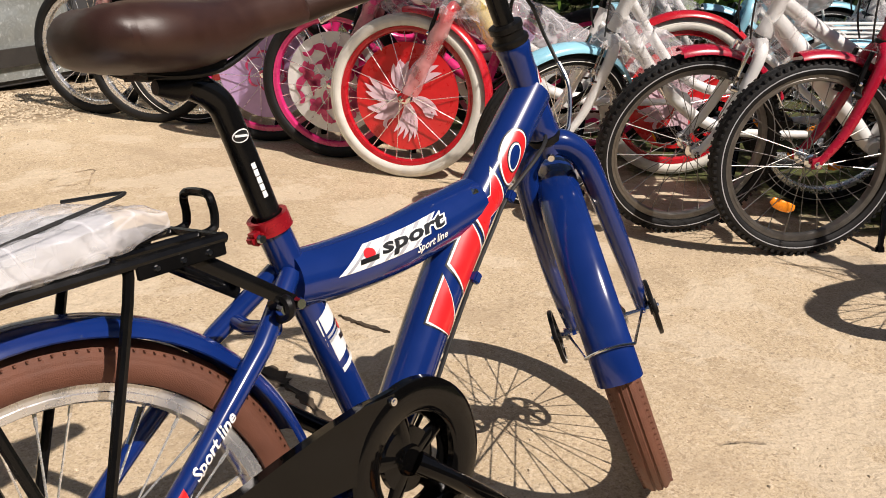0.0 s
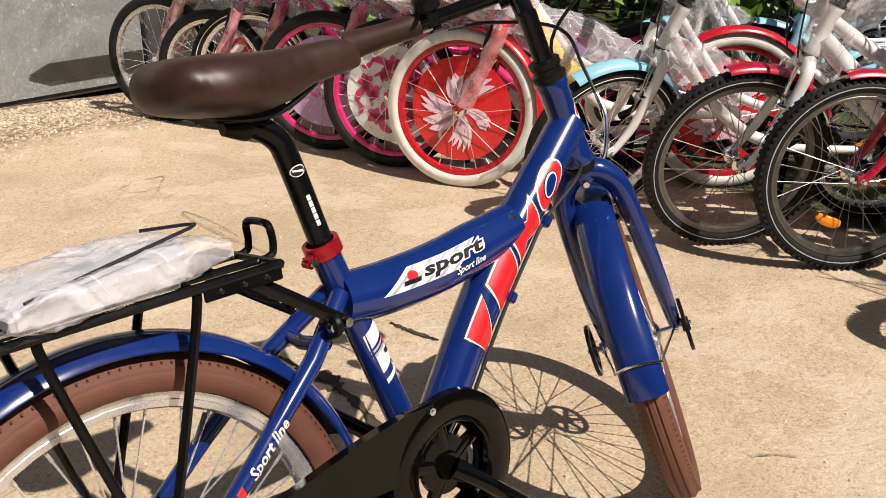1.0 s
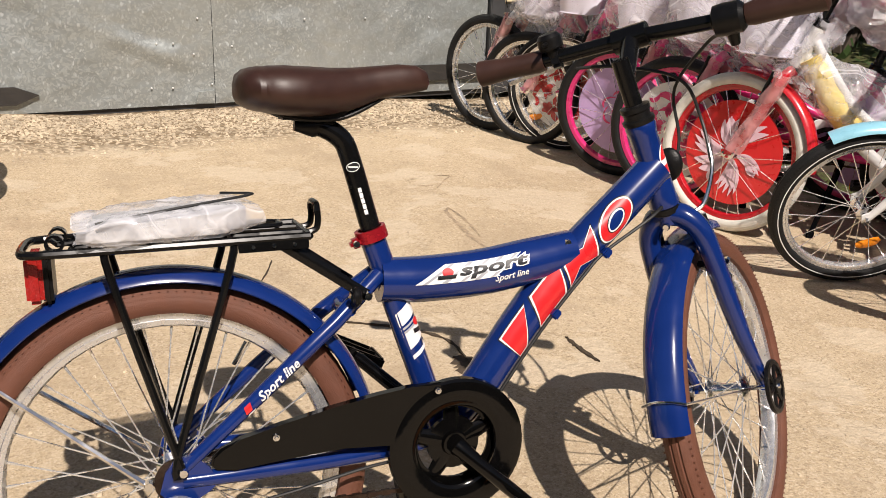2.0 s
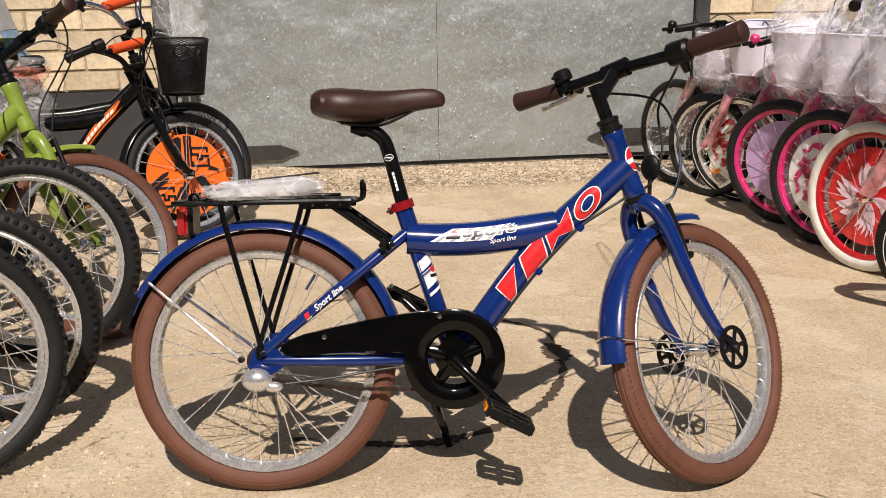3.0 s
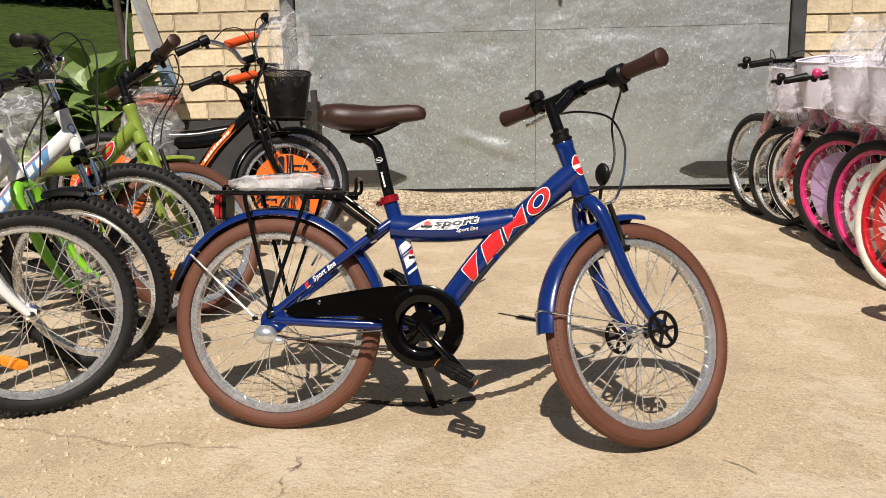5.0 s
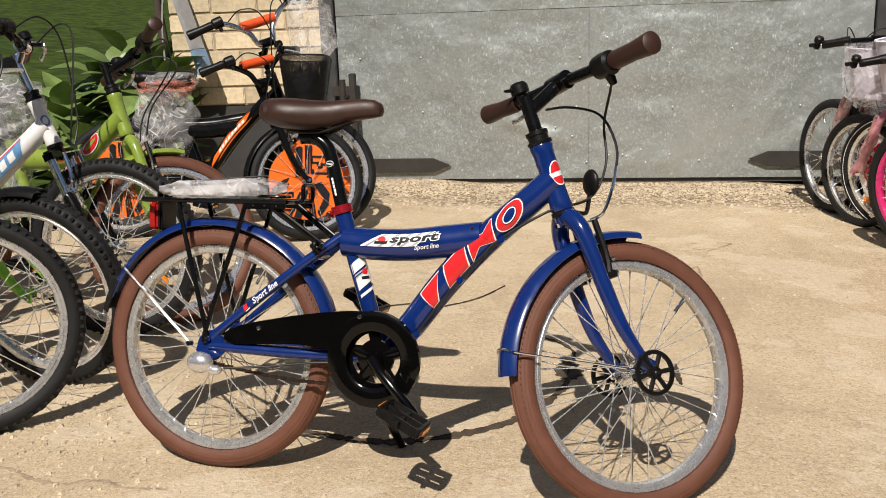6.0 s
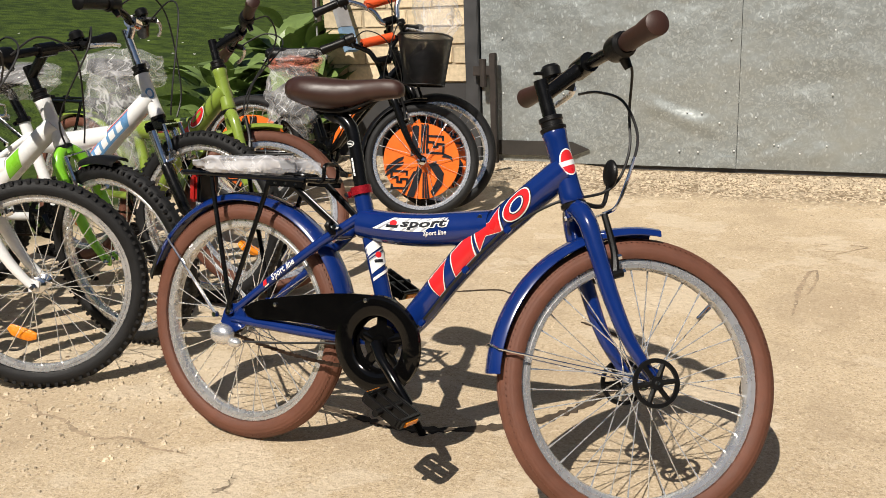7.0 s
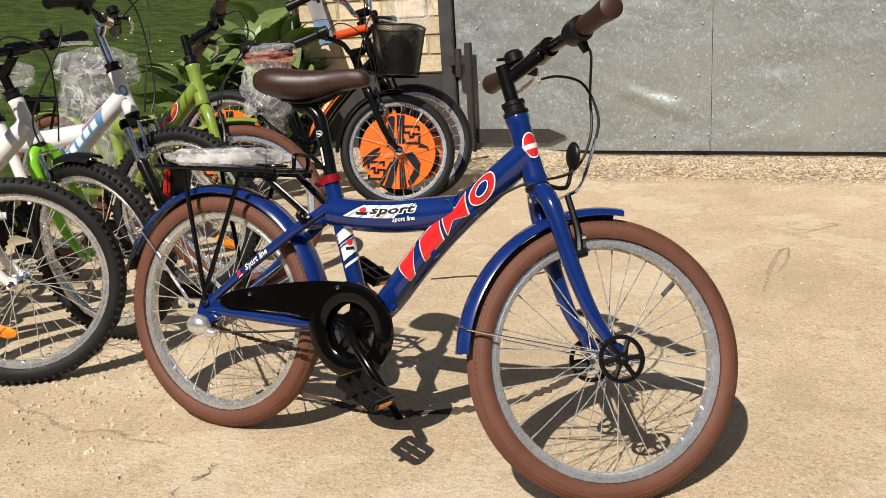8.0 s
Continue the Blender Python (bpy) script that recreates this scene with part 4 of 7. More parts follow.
# ---- the yard ----
WALL_TURN = radians(7.2)
WALL_O = Vector((0, 3.177, 0))
WALL = Matrix.Translation(WALL_O) @ Matrix.Rotation(WALL_TURN, 4, "Z")   # x along the facade, y into it


def nodes_of(name):
    m = bpy.data.materials.new(name)
    m.use_nodes = True
    return m, m.node_tree.nodes, m.node_tree.links


def ground_material():
    """Worn concrete, a strip of gravel along the facade, and soil under the lawn."""
    m, n, l = nodes_of("yard_ground")
    b = n["Principled BSDF"]
    co = n.new("ShaderNodeTexCoord")

    def tex(kind, scale, detail=5, src=None):
        t = n.new(kind)
        t.inputs["Scale"].default_value = scale
        if kind == "ShaderNodeTexNoise":
            t.inputs["Detail"].default_value = detail
            t.inputs["Roughness"].default_value = 0.62
        l.new(src or co.outputs["Object"], t.inputs["Vector"])
        return t

    def ramp(src, lo, hi, a=0.0, c=1.0):
        r = n.new("ShaderNodeMapRange")
        for key, v in (("From Min", lo), ("From Max", hi), ("To Min", a), ("To Max", c)):
            r.inputs[key].default_value = v
        l.new(src, r.inputs["Value"])
        return r.outputs[0]

    def blend(fac, a, c):
        x = n.new("ShaderNodeMix")
        x.data_type = "RGBA"
        l.new(fac, x.inputs["Factor"])
        for key, v in (("A", a), ("B", c)):
            if isinstance(v, tuple):
                x.inputs[key].default_value = (*v, 1)
            else:
                l.new(v, x.inputs[key])
        return x.outputs["Result"]

    def math_node(op, a, c):
        x = n.new("ShaderNodeMath")
        x.operation = op
        for i, v in enumerate((a, c)):
            if isinstance(v, (int, float)):
                x.inputs[i].default_value = v
            else:
                l.new(v, x.inputs[i])
        return x.outputs[0]

    large, mid, grit, sand = tex("ShaderNodeTexNoise", 0.9), tex("ShaderNodeTexNoise", 6), tex("ShaderNodeTexNoise", 75, 6), tex("ShaderNodeTexNoise", 230, 4)
    base = blend(ramp(large.outputs["Fac"], 0.35, 0.65), (0.455, 0.355, 0.232), (0.545, 0.435, 0.292))
    base = blend(ramp(mid.outputs["Fac"], 0.52, 0.70, 0.0, 0.6), base, (0.55, 0.45, 0.32))
    base = blend(ramp(mid.outputs["Fac"], 0.45, 0.30, 0.0, 0.45), base, (0.30, 0.228, 0.150))
    base = blend(ramp(grit.outputs["Fac"], 0.45, 0.32, 0.0, 0.35), base, (0.205, 0.150, 0.095))
    base = blend(ramp(grit.outputs["Fac"], 0.56, 0.70, 0.0, 0.35), base, (0.60, 0.50, 0.37))
    base = blend(ramp(sand.outputs["Fac"], 0.42, 0.32, 0.0, 0.34), base, (0.185, 0.135, 0.085))
    base = blend(ramp(sand.outputs["Fac"], 0.58, 0.70, 0.0, 0.40), base, (0.68, 0.59, 0.46))
    for scale, lo, hi in ((190, 0.55, 0.55), (420, 0.5, 0.5)):
        cell, sepc = tex("ShaderNodeTexVoronoi", scale), n.new("ShaderNodeSeparateColor")
        l.new(cell.outputs["Color"], sepc.inputs[0])
        base = blend(ramp(sepc.outputs[0], 0.24, 0.0, 0.0, lo), base, (0.235, 0.170, 0.108))
        base = blend(ramp(sepc.outputs[1], 0.78, 1.0, 0.0, hi), base, (0.66, 0.555, 0.415))
    wear = tex("ShaderNodeTexNoise", 2.6, 9)
    base = blend(ramp(wear.outputs["Fac"], 0.535, 0.565, 0.0, 0.40), base, (0.64, 0.545, 0.415))
    base = blend(ramp(wear.outputs["Fac"], 0.46, 0.38, 0.0, 0.40), base, (0.35, 0.268, 0.180))
    speck = tex("ShaderNodeTexVoronoi", 38)
    base = blend(ramp(speck.outputs["Distance"], 0.12, 0.06, 0.0, 0.30), base, (0.26, 0.21, 0.155))
    # fine cracks, only here and there
    wn_, wv = tex("ShaderNodeTexNoise", 5, 6), n.new("ShaderNodeVectorMath")
    wv.operation, wv.inputs[1].default_value = "MULTIPLY_ADD", (0.22, 0.22, 0.0)
    l.new(wn_.outputs["Color"], wv.inputs[0])
    l.new(co.outputs["Object"], wv.inputs[2])
    cr = tex("ShaderNodeTexVoronoi", 1.15, src=wv.outputs[0])
    cr.feature = "DISTANCE_TO_EDGE"
    where = tex("ShaderNodeTexNoise", 1.7)
    crack = math_node("MULTIPLY", ramp(cr.outputs["Distance"], 0.0065, 0.002), ramp(where.outputs["Fac"], 0.60, 0.68))
    base = blend(crack, base, (0.10, 0.075, 0.05))
    # gravel strip along the facade
    sep = n.new("ShaderNodeSeparateXYZ")
    l.new(co.outputs["Object"], sep.inputs[0])
    s, c = math.sin(WALL_TURN), math.cos(WALL_TURN)
    dist = math_node("SUBTRACT", math_node("SUBTRACT", math_node("MULTIPLY", sep.outputs[1], c), math_node("MULTIPLY", sep.outputs[0], s)), 3.177 * c)
    edge = math_node("ADD", dist, math_node("MULTIPLY", mid.outputs["Fac"], 0.35))
    gfac = ramp(edge, -0.47, -0.30)
    peb = tex("ShaderNodeTexVoronoi", 48)
    pebc = n.new("ShaderNodeSeparateColor")
    l.new(peb.outputs["Color"], pebc.inputs[0])
    gravel = blend(ramp(pebc.outputs[0], 0.15, 0.9), (0.27, 0.20, 0.125), (0.56, 0.46, 0.33))
    gravel = blend(ramp(peb.outputs["Distance"], 0.35, 0.75, 0.0, 0.75), gravel, (0.16, 0.115, 0.07))
    colour = blend(gfac, base, gravel)
    # soil and thin grass under the lawn
    lawn = math_node("ADD", math_node("MULTIPLY", sep.outputs[0], -1.0), math_node("MULTIPLY", large.outputs["Fac"], 0.5))
    lfac = ramp(lawn, 2.15, 2.4)
    colour = blend(lfac, colour, blend(ramp(mid.outputs["Fac"], 0.38, 0.62), (0.018, 0.034, 0.004), (0.056, 0.088, 0.010)))
    weeds = math_node("ADD", sep.outputs[0], math_node("ADD", math_node("MULTIPLY", mid.outputs["Fac"], 0.5), math_node("MULTIPLY", large.outputs["Fac"], 0.8)))
    colour = blend(ramp(weeds, 2.86, 3.0), colour, blend(ramp(grit.outputs["Fac"], 0.42, 0.60), (0.045, 0.035, 0.018), (0.085, 0.105, 0.030)))
    l.new(colour, b.inputs["Base Color"])
    b.inputs["Roughness"].default_value = 0.88
    b.inputs["Specular IOR Level"].default_value = 0.25
    h = math_node("ADD", math_node("MULTIPLY", grit.outputs["Fac"], 0.5), math_node("MULTIPLY", sand.outputs["Fac"], 0.25))
    flake = tex("ShaderNodeTexNoise", 24, 8)
    rough = math_node("MULTIPLY", ramp(flake.outputs["Fac"], 0.42, 0.62), ramp(wear.outputs["Fac"], 0.46, 0.56))
    h = math_node("ADD", h, math_node("MULTIPLY", mid.outputs["Fac"], 0.35))
    h = math_node("ADD", h, math_node("MULTIPLY", rough, 0.30))
    h = math_node("SUBTRACT", h, math_node("MULTIPLY", math_node("MULTIPLY", peb.outputs["Distance"], gfac), 1.6))
    h = math_node("SUBTRACT", h, math_node("MULTIPLY", crack, 1.2))
    bump = n.new("ShaderNodeBump")
    bump.inputs["Strength"].default_value, bump.inputs["Distance"].default_value = 1.0, 0.0065
    l.new(h, bump.inputs["Height"])
    l.new(bump.outputs[0], b.inputs["Normal"])
    return m


def step(a, b, x):
    t = min(1.0, max(0.0, (x - a) / (b - a)))
    return t * t * (3 - 2 * t)


def slab_height(x, y):
    """The slab falls gently towards the far row and rises towards the wall corner."""
    return -0.035 * step(0.95, 1.55, x) + 0.028 * step(0.25, 0.6, -x) * step(1.2, 1.65, y)


def lawn_height(x):
    """The lawn climbs away from the yard."""
    d = max(0.0, -2.3 - x)
    return min(2.6, 0.135 * d) * min(1.0, d / 2.0)


def build_ground():
    bm = bmesh.new()
    xs = [-400, -120, -40, -30, -26, -22, -19, -16, -13, -10, -8, -6.5, -5, -4.5] + [round(-4 + 0.1 * i, 2) for i in range(81)] + [5, 8, 16, 40, 120, 400]
    ys = [-400, -120, -40, -16, -8, -5] + [round(-4 + 0.1 * i, 2) for i in range(86)] + [5.5, 8, 16, 40, 120, 400]
    grid = []
    for y in ys:
        row = []
        for x in xs:
            z = slab_height(x, y)
            if x < -2.3:
                z += lawn_height(x)
            row.append(bm.verts.new((x, y, z)))
        grid.append(row)
    for j in range(len(ys) - 1):
        for i in range(len(xs) - 1):
            bm.faces.new((grid[j][i], grid[j][i + 1], grid[j + 1][i + 1], grid[j + 1][i]))
    ob = part("ground", bm, ground_material())
    return tagged(ob, "sunlit worn sandy concrete yard with gravel and a grassy side", "ground", kind="structure")


build_ground()

BRICK = material("cream_brick", (0.60, 0.490, 0.330), 0.85, 0, 0.22, 45, 1.0, 110, random_tint=0.16)
MORTAR = material("mortar", (0.36, 0.295, 0.205), 0.9, 0, 0.15, 60, 0.5, 200)
PLINTH = material("bitumen_plinth", (0.035, 0.034, 0.034), 0.8, 0, 0.3, 12, 0.5, 60)
DARKSTEEL = material("dark_painted_steel", (0.060, 0.060, 0.062), 0.55, 0.2, 0.25, 15, 0.3, 90)
TIMBER = material("blackened_timber", (0.030, 0.026, 0.022), 0.75, 0, 0.3, 20, 0.5, 80)
GREYWOOD = material("weathered_grey_board", (0.30, 0.30, 0.31), 0.75, 0, 0.2, 18, 0.4, 90)
PALEBLUE = material("faded_blue_paint", (0.17, 0.27, 0.40), 0.6, 0, 0.2, 18, 0.3, 90)


def galvanised():
    """Galvanised sheet: patchy spangle, dull streaks and rows of faint dents."""
    m, n, l = nodes_of("galvanised_sheet")
    b = n["Principled BSDF"]
    co = n.new("ShaderNodeTexCoord")
    v = n.new("ShaderNodeTexVoronoi")
    v.inputs["Scale"].default_value = 120
    warp, wm = n.new("ShaderNodeTexNoise"), n.new("ShaderNodeVectorMath")
    warp.inputs["Scale"].default_value = 18
    wm.operation, wm.inputs[1].default_value = "MULTIPLY_ADD", (0.05, 0.05, 0.05)
    l.new(co.outputs["Object"], warp.inputs["Vector"])
    l.new(warp.outputs["Color"], wm.inputs[0])
    l.new(co.outputs["Object"], wm.inputs[2])
    l.new(wm.outputs[0], v.inputs["Vector"])
    sc = n.new("ShaderNodeSeparateColor")
    l.new(v.outputs["Color"], sc.inputs[0])
    big = n.new("ShaderNodeTexNoise")
    big.inputs["Scale"].default_value, big.inputs["Detail"].default_value = 2.2, 6
    l.new(co.outputs["Object"], big.inputs["Vector"])
    mr = n.new("ShaderNodeMapRange")
    mr.inputs["From Min"].default_value, mr.inputs["From Max"].default_value = 0.45, 1.0
    l.new(sc.outputs[0], mr.inputs["Value"])
    m1, m2 = n.new("ShaderNodeMix"), n.new("ShaderNodeMix")
    m1.data_type = m2.data_type = "RGBA"
    m1.inputs["A"].default_value, m1.inputs["B"].default_value = (0.300, 0.325, 0.318, 1), (0.410, 0.438, 0.430, 1)
    l.new(mr.outputs[0], m1.inputs["Factor"])
    mb = n.new("ShaderNodeMapRange")
    mb.inputs["From Min"].default_value, mb.inputs["From Max"].default_value = 0.40, 0.75
    mb.inputs["To Max"].default_value = 0.75
    l.new(big.outputs["Fac"], mb.inputs["Value"])
    l.new(mb.outputs[0], m2.inputs["Factor"])
    l.new(m1.outputs["Result"], m2.inputs["A"])
    m2.inputs["B"].default_value = (0.455, 0.485, 0.47, 1)
    fleck, fs, fm, ff, m3 = n.new("ShaderNodeTexVoronoi"), n.new("ShaderNodeSeparateColor"), n.new("ShaderNodeMapRange"), n.new("ShaderNodeMath"), n.new("ShaderNodeMix")
    fleck.inputs["Scale"].default_value = 75
    fmap = n.new("ShaderNodeMapping")
    fmap.inputs["Scale"].default_value = (1.0, 1.0, 0.55)
    l.new(wm.outputs[0], fmap.inputs["Vector"])
    l.new(fmap.outputs[0], fleck.inputs["Vector"])
    l.new(fleck.outputs["Color"], fs.inputs[0])
    fm.inputs["From Min"].default_value, fm.inputs["From Max"].default_value = 0.42, 0.22
    l.new(fleck.outputs["Distance"], fm.inputs["Value"])
    ff.operation = "MULTIPLY"
    fg = n.new("ShaderNodeMapRange")
    fg.inputs["From Min"].default_value, fg.inputs["From Max"].default_value = 0.55, 0.98
    l.new(fs.outputs[0], fg.inputs["Value"])
    l.new(fm.outputs[0], ff.inputs[0])
    l.new(fg.outputs[0], ff.inputs[1])
    m3.data_type = "RGBA"
    m3.inputs["B"].default_value = (0.56, 0.60, 0.60, 1)
    l.new(ff.outputs[0], m3.inputs["Factor"])
    l.new(m2.outputs["Result"], m3.inputs["A"])
    l.new(m3.outputs["Result"], b.inputs["Base Color"])
    b.inputs["Metallic"].default_value = 0.5
    rr = n.new("ShaderNodeMapRange")
    rr.inputs["From Min"].default_value, rr.inputs["From Max"].default_value = 0.35, 0.7
    rr.inputs["To Min"].default_value, rr.inputs["To Max"].default_value = 0.52, 0.34
    l.new(big.outputs["Fac"], rr.inputs["Value"])
    l.new(rr.outputs[0], b.inputs["Roughness"])
    bump, dn = n.new("ShaderNodeBump"), n.new("ShaderNodeTexNoise")
    dn.inputs["Scale"].default_value, dn.inputs["Detail"].default_value = 5, 3
    l.new(co.outputs["Object"], dn.inputs["Vector"])
    bump.inputs["Strength"].default_value, bump.inputs["Distance"].default_value = 0.8, 0.03
    l.new(dn.outputs["Fac"], bump.inputs["Height"])
    l.new(bump.outputs[0], b.inputs["Normal"])
    return m


GALV = galvanised()
NAIL = material("bright_nail", (0.72, 0.73, 0.72), 0.35, 0.3, 0.1, 60)
RUST = material("rusty_dark_steel", (0.034, 0.027, 0.023), 0.7, 0.1, 0.35, 25, 0.5, 90)

DOOR_L, DOOR_R, DOOR_TOP = -1.022, 1.606, 2.25
WALL_L, WALL_R, WALL_TOP = -1.93, 2.53, 2.75


def build_facade():
    # mortar body, with the doorway left open
    bm = bmesh.new()
    for x0, x1, z0, z1 in ((WALL_L + 0.005, DOOR_L - 0.078, 0.434, WALL_TOP), (DOOR_R + 0.078, WALL_R, 0.434, WALL_TOP), (DOOR_L - 0.078, DOOR_R + 0.078, DOOR_TOP + 0.06, WALL_TOP)):
        box(bm, ((x0 + x1) / 2, 0.145, (z0 + z1) / 2), (x1 - x0, 0.25, z1 - z0))
    wall = part("wall_front", bm, MORTAR, None, "", WALL, smooth=False)
    tagged(wall, "cream brick garage wall with recessed grey mortar joints", "wall", kind="structure")
    bm = bmesh.new()
    box(bm, ((WALL_L + DOOR_L - 0.078) / 2, 0.150, 0.217), (DOOR_L - 0.078 - WALL_L + 0.02, 0.27, 0.434), bevel=0.006)
    box(bm, ((WALL_R + DOOR_R + 0.078) / 2, 0.150, 0.217), (WALL_R - DOOR_R - 0.078, 0.27, 0.434), bevel=0.006)
    pl = part("plinth", bm, PLINTH, None, "", WALL, smooth=False)
    tagged(pl, "black bitumen-coated base of the brick wall", "wall base", kind="structure")
    # side and back walls and the roof close the garage
    bm = bmesh.new()
    box(bm, (WALL_L + 0.13, 2.6, 1.375), (0.25, 4.65, 2.75))
    box(bm, (WALL_R - 0.13, 2.6, 1.375), (0.25, 4.65, 2.75))
    box(bm, ((WALL_L + WALL_R) / 2, 5.05, 1.375), (WALL_R - WALL_L, 0.25, 2.75))
    sw = part("wall_side", bm, BRICK, None, "", WALL, smooth=False)
    tagged(sw, "plain cream brick side of the garage", "wall", kind="structure")
    bm = bmesh.new()
    box(bm, ((WALL_L + WALL_R) / 2, 2.55, WALL_TOP + 0.07), (WALL_R - WALL_L + 0.3, 5.5, 0.12), bevel=0.01)
    rf = part("roof", bm, DARKSTEEL, None, "", WALL, smooth=False)
    tagged(rf, "flat dark garage roof", "roof", kind="structure")
    return wall


FACADE = build_facade()


def build_door():
    door = thing("garage_door", "closed double garage door clad in dull galvanised sheet", "garage door", WALL)
    tagged(door, kind="structure")
    mid = 0.273
    # two leaves, each of overlapping sheets
    for x0, x1, name in ((DOOR_L + 0.004, mid - 0.0012, "door_leaf"), (mid + 0.0012, DOOR_R - 0.004, "door_leaf")):
        bm = bmesh.new()
        box(bm, ((x0 + x1) / 2, 0.055, (0.045 + DOOR_TOP) / 2), (x1 - x0, 0.040, DOOR_TOP - 0.045))
        leaf = part(name, bm, DARKSTEEL, door, smooth=False)
        for z0, z1, y in ((0.024, 0.890, 0.0), (0.878, 1.74, -0.0022), (1.73, DOOR_TOP, 0.0)):
            bm = bmesh.new()
            nx, nz = 84, 56
            rows = []
            for j in range(nz + 1):
                row = []
                for i in range(nx + 1):
                    x, z = x0 + (x1 - x0) * i / nx, z0 + (z1 - z0) * j / nz
                    edge = min(i, nx - i, 5) / 5 * min(j, nz - j, 5) / 5
                    d = 0.015 * noise.noise(Vector((x * 2.3, z * 2.3, 3.1))) + 0.004 * noise.noise(Vector((x * 8, z * 8, 1.0)))
                    # a long shallow buckle near the foot of the seam
                    d -= 0.017 * math.exp(-((z - 0.2725 + (x + 0.002) * 0.367) / 0.038) ** 2) * math.exp(-((x + 0.002) / 0.17) ** 2)
                    # folds at the foot of the other leaf and a dent along the upper seam
                    d += 0.006 * math.exp(-((z - 0.115 - (x - 0.40) * 0.62) / 0.020) ** 2) * math.exp(-((x - 0.44) / 0.10) ** 2)
                    d += 0.006 * math.exp(-((z - 0.855) / 0.030) ** 2) * math.exp(-((x - 0.67) / 0.14) ** 2)
                    row.append(bm.verts.new((x, 0.010 + y + d * edge, z)))
                rows.append(row)
            for j in range(nz):
                for i in range(nx):
                    bm.faces.new((rows[j][i], rows[j][i + 1], rows[j + 1][i + 1], rows[j + 1][i]))
            ext = bmesh.ops.extrude_face_region(bm, geom=list(bm.faces))
            for v in ext["geom"]:
                if isinstance(v, bmesh.types.BMVert):
                    v.co.y += 0.0018
            part("metal_sheet", bm, GALV, leaf, "dented galvanised steel sheet")
    # nails in small clusters and along the edges
    bm = bmesh.new()
    lathe(bm, [(0.0, -0.0035), (0.003, -0.003), (0.0048, 0.0), (0.0, 0.0005)], 10)
    me = part("nail_head", bm, NAIL, door, "", Matrix.Translation((mid - 0.012, 0.005, 0.11))).data
    spots = [(0.362, 0.73), (0.228, 0.637), (0.678, 0.67), (0.96, 0.66), (1.27, 0.668), (0.366, 0.495), (0.684, 0.383), (0.972, 0.381), (1.29, 0.378), (0.354, 0.272), (0.82, 0.113), (0.442, 0.146), (0.674, 0.144),
             (0.558, 0.104), (-0.579, 0.658), (-0.235, 0.408), (0.211, 0.394), (0.035, 0.292), (0.104, 0.291), (0.003, 0.104), (0.092, 0.101), (0.188, 0.243), (0.373, 0.144), (0.462, 0.138), (0.532, 0.17)]
    spots += [(x, z + 0.95) for x, z in spots[:9]] + [(-0.9, 0.66), (-0.9, 0.38), (-0.58, 0.38), (-0.24, 0.66)]
    for x, z in spots:
        share("nail_head", me, door, Matrix.Translation((x, 0.0055, z)))
    # bent corner patch at the foot of the seam
    bm = bmesh.new()
    plate(bm, [(mid - 0.088, 0.030), (mid - 0.004, 0.026), (mid - 0.006, 0.084), (mid - 0.074, 0.080)], -0.002, 0.004)
    part("corner_patch", bm, GALV, door, "small bent patch of galvanised sheet", smooth=False)
    bm = bmesh.new()
    tube(bm, [(0.403, -0.022, 1.082), (0.403, 0.0, 1.082), (0.403, 0.012, 1.082)], [0.013, 0.020, 0.022], 16)
    box(bm, (0.403, -0.010, 1.050), (0.022, 0.020, 0.040), bevel=0.006)
    part("door_lock", bm, DARKSTEEL, door, "round weathered door lock")
    # frame of dark steel and long hinge bands
    bm = bmesh.new()
    box(bm, (DOOR_L - 0.039, 0.03, DOOR_TOP / 2), (0.074, 0.10, DOOR_TOP), bevel=0.004)
    box(bm, (DOOR_R + 0.039, 0.03, DOOR_TOP / 2), (0.074, 0.10, DOOR_TOP), bevel=0.004)
    box(bm, ((DOOR_L + DOOR_R) / 2, 0.03, DOOR_TOP + 0.030), (DOOR_R - DOOR_L + 0.18, 0.10, 0.058), bevel=0.004)
    part("door_frame", bm, DARKSTEEL, door, "dark steel door frame", smooth=False)
    for x0, x1, z in ((DOOR_L + 0.02, -0.444, 0.100), (DOOR_R - 0.02, 1.057, 0.118), (DOOR_L + 0.02, -0.444, 1.95), (DOOR_R - 0.02, 1.057, 1.95)):
        s = 1 if x1 > x0 else -1
        bm = bmesh.new()
        plate(bm, [(x0, z - 0.037), (x1 - s * 0.09, z - 0.037), (x1, z), (x1 - s * 0.09, z + 0.037), (x0, z + 0.037)][::s], -0.010, 0.002)
        part("hinge_band", bm, TIMBER, door, "blackened pointed hinge band", smooth=False)
    # stub post with a gate pin beside the left jamb
    bm = bmesh.new()
    box(bm, (DOOR_L + 0.092, -0.06, 0.290), (0.032, 0.036, 0.60), bevel=0.003)
    box(bm, (DOOR_L + 0.03, -0.045, 0.50), (0.10, 0.03, 0.05), bevel=0.003)
    tube(bm, [(DOOR_L + 0.035, -0.055, 0.42), (DOOR_L + 0.035, -0.055, 0.56)], 0.018, 12)
    part("hinge_post", bm, RUST, door, "rusty dark hinge post", smooth=False)
    bm = bmesh.new()
    box(bm, ((DOOR_L + DOOR_R) / 2, 0.075, 0.012), (DOOR_R - DOOR_L, 0.10, 0.030), bevel=0.004)
    part("threshold", bm, DARKSTEEL, door, "", smooth=False)


build_door()


